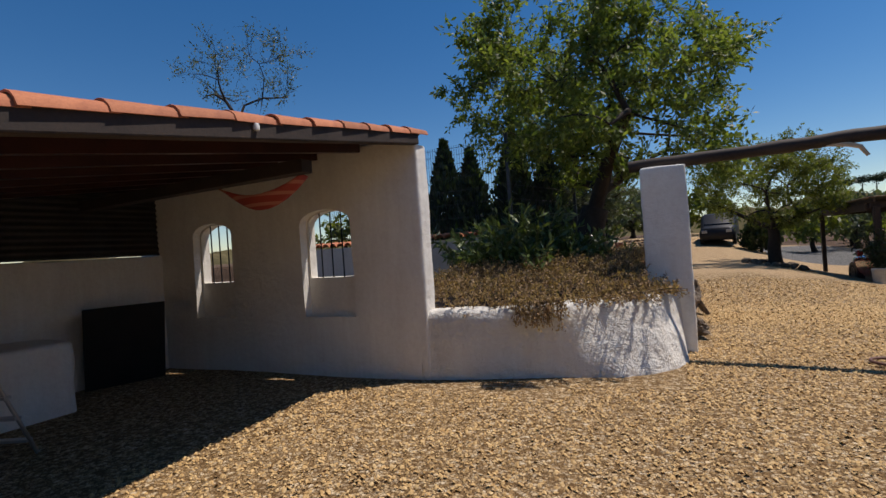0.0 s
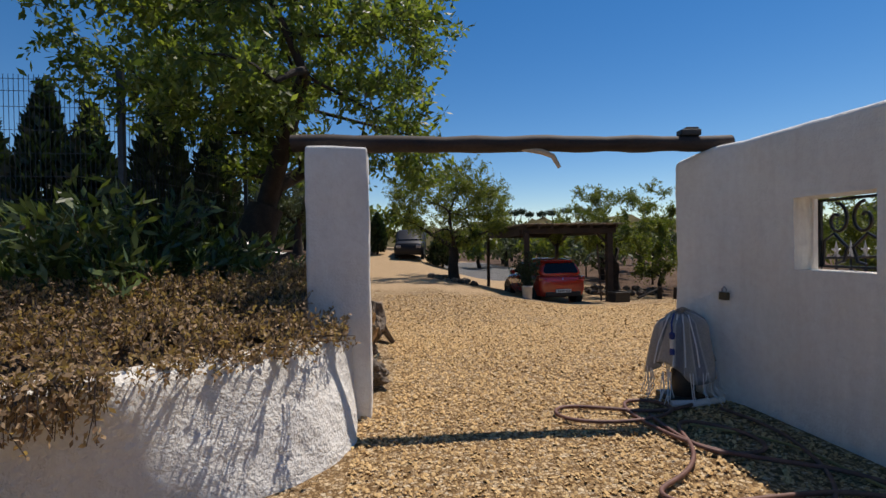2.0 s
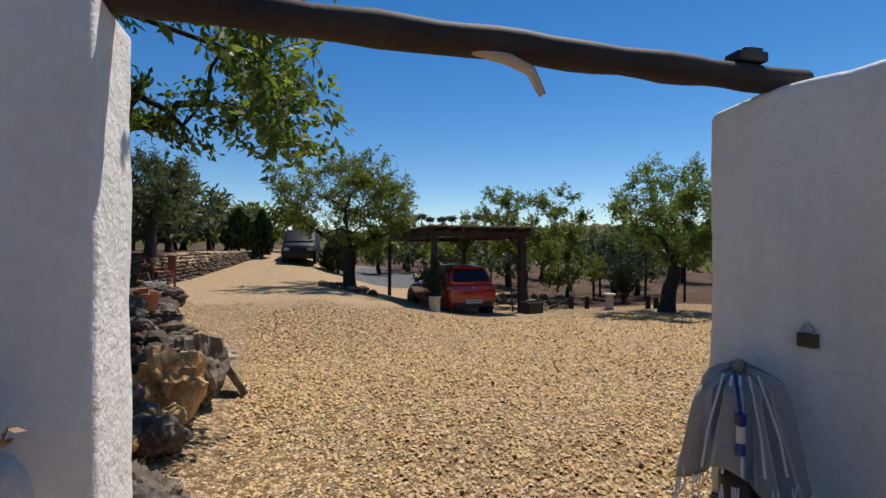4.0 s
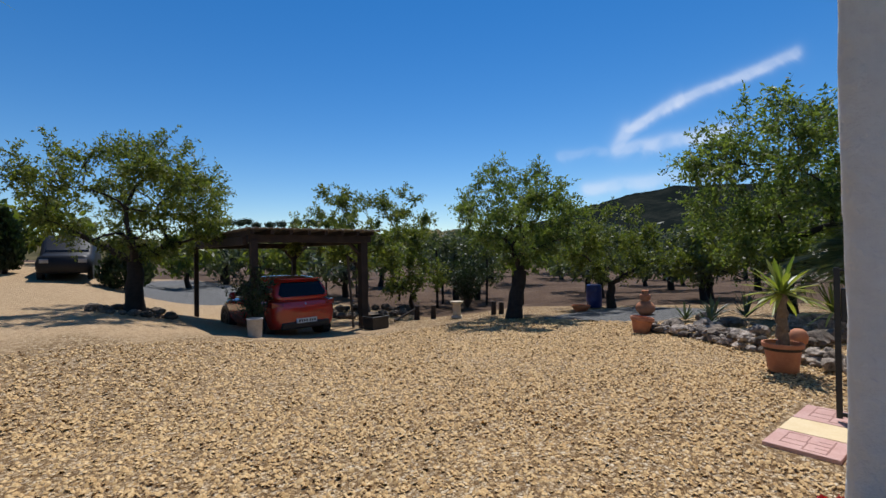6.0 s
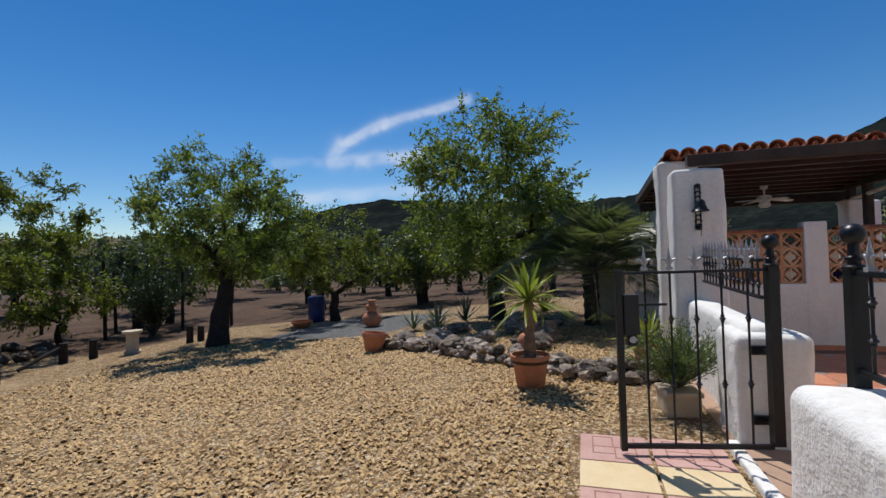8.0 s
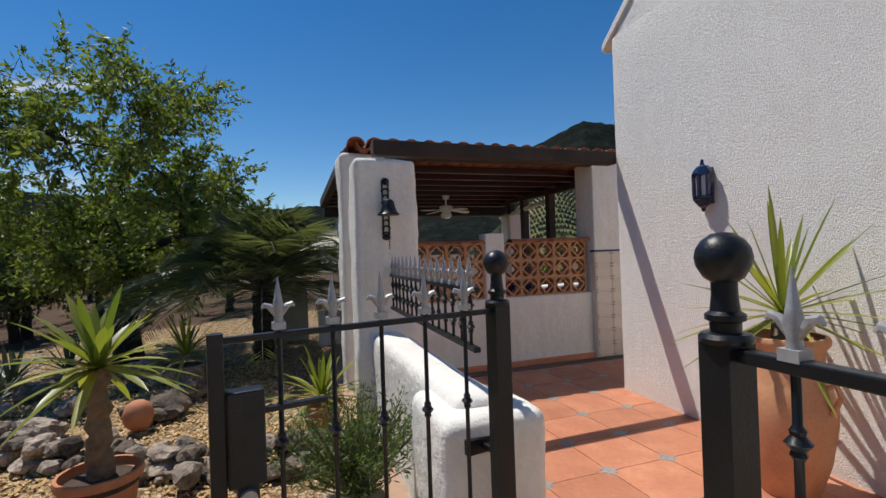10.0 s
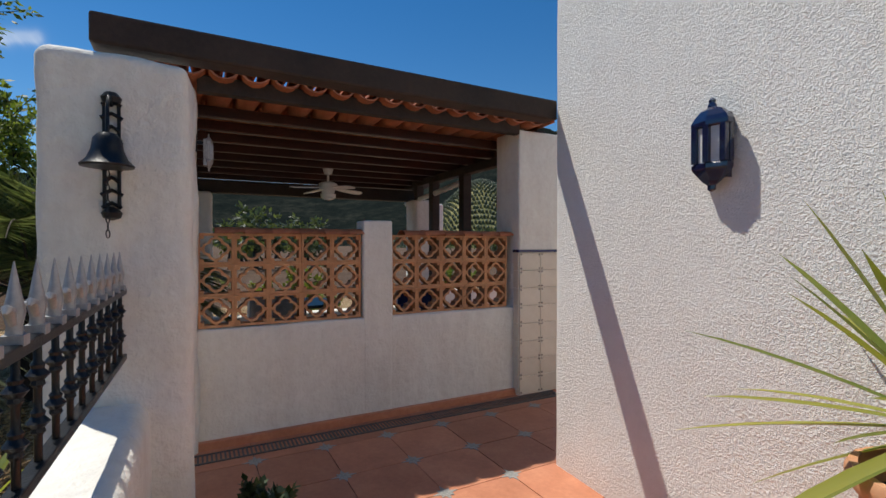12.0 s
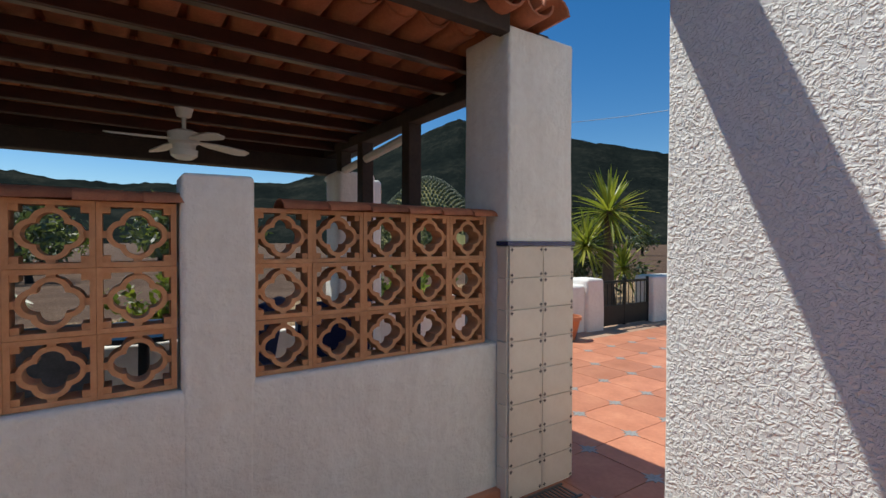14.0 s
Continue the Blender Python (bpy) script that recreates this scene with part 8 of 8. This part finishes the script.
fy = empty("yucca_tree", (13.3, -2.65, 0.0))
fy.scale = (1.1, 1.1, 1.1)
Shape().tube([(0, 0, -0.1), (0.03, 0.02, 0.6), (0.0, 0.05, 1.1), (0, 0.05, 1.75)], [0.12, 0.1, 0.08, 0.07], 10).done("trunk", M_TWIG, True, fy)
blades(fy, 110, 0.8, 0.03, (-0.7, 1.4), 34, M_LEAF_YUCCA, (0, 0.05, 1.75), 0.2)
blades(fy, 80, 0.65, 0.028, (-0.7, 1.4), 35, M_LEAF_YUCCA, (0.1, 0.5, 1.2), 0.2)
blades(fy, 70, 0.6, 0.028, (-0.7, 1.4), 36, M_LEAF_YUCCA, (0.1, -0.5, 0.8), 0.2)
tagged(fy, "many-headed yucca tree behind the far wall", "plant")
pot("terracotta_pot", (12.35, -0.38, 0.03), [(0.12, 0), (0.13, 0.02), (0.19, 0.27), (0.21, 0.28), (0.21, 0.33)], M_CLAY, "terracotta pot on the far terrace")
shrub("garden_shrub", (14.6, 1.0, 0), 1.05, 2600, 0.09, 0.3, M_LEAF_ALMOND, 88, "green garden shrub beyond the porch", up=0.7)
shrub("garden_shrub", (14.2, 4.2, 0), 1.0, 2600, 0.09, 0.3, M_LEAF_YELLOW, 89, "green garden shrub beyond the porch", up=0.7)
shrub("garden_shrub", (14.9, -3.9, 0), 2.1, 4200, 0.1, 0.3, M_LEAF_DARK, 90, "dark garden shrub beyond the far wall", up=0.7)
jb = empty("junction_box", (9.715, 5.87, 1.47))
Shape().box(-0.05, 0.005, -0.05, 0.05, -0.05, 0.05).done("box", mat("grey_plastic", (0.3, 0.28, 0.25), (0.4, 0.38, 0.35), 0.6), parent=jb, bevel=0.006)
Shape().tube([(-0.01, 0.0, 0.05), (-0.008, 0.03, 0.3), (-0.008, 0.01, 0.6), (-0.008, 0.05, 1.0)], 0.006, 6).done("cable", M_COVER, True, jb)
tagged(jb, "weathered junction box with cable on the porch pillar", "junction box")


cable = Shape().tube([(30.4 - 11.0 * u, -15.0, 8.65 - 1.5 * u - 0.5 * 4 * u * (1 - u) * 0.3) for u in (0, 0.1, 0.2, 0.3, 0.4, 0.5, 0.6, 0.7, 0.8, 0.9, 1.0)] + [(8.5, -15.0, 6.0)], 0.014, 5).done("overhead_cable", M_IRON, True)
tagged(cable, "thin black overhead cable crossing the sky", "cable")

# ---- terrace floor tiles (pieces) ----
def floor_tiles():
    s, g = 0.455, 0.006
    floor = bpy.data.objects["floor_terrace"]
    c = 0.03
    prof = [(c, 0), (s - c, 0), (s, c), (s, s - c), (s - c, s), (c, s), (0, s - c), (0, c)]
    prof = [(g / 2 + x * (s - g) / s, g / 2 + y * (s - g) / s) for x, y in prof]

    def slab(name, pts, z0, z1, m):
        k = len(pts)
        me = bpy.data.meshes.new(name)
        me.from_pydata([(x, y, z0) for x, y in pts] + [(x, y, z1) for x, y in pts], [], [tuple(range(k, 2 * k))] + [(i, (i + 1) % k, (i + 1) % k + k, i + k) for i in range(k)])
        me.materials.append(m)
        return me
    tile = slab("floor_tile", prof, 0, 0.02, M_FLOORTILE)
    star_pts = []
    for i in range(16):
        r = (0.08, 0.036)[i % 2] if (i // 2) % 2 == 0 else (0.055, 0.036)[i % 2]
        star_pts.append((r * math.cos(math.pi * i / 8), r * math.sin(math.pi * i / 8)))
    star = slab("star_inset", star_pts, 0, 0.0225, mat("blue_grey_inset", (0.16, 0.18, 0.18), (0.42, 0.40, 0.36), 0.4, 60, 160, 0.1, per_piece=0.1))
    n = 0
    for i in range(-7, 10):
        for j in range(-19, 4):
            x, y = 8.53 + i * s, 4.94 + j * s
            if x < 5.42 or x + s > 12.62 or y < -3.5 or y + s > 6.3:
                continue
            if x + s < 8.5 and y + s < 3.75 or (x < 8.4 and y < 3.3):
                continue
            if x > 9.75 and y > 3.1:
                continue
            ob = new("floor_tile", tile)
            ob.parent = floor
            ob.matrix_basis = pose(x, y, 0.010 + rnd(0, 0.0015))
            st = new("star_inset", star)
            st.parent = floor
            st.matrix_basis = pose(x, y, 0.0105)
            n += 2


floor_tiles()
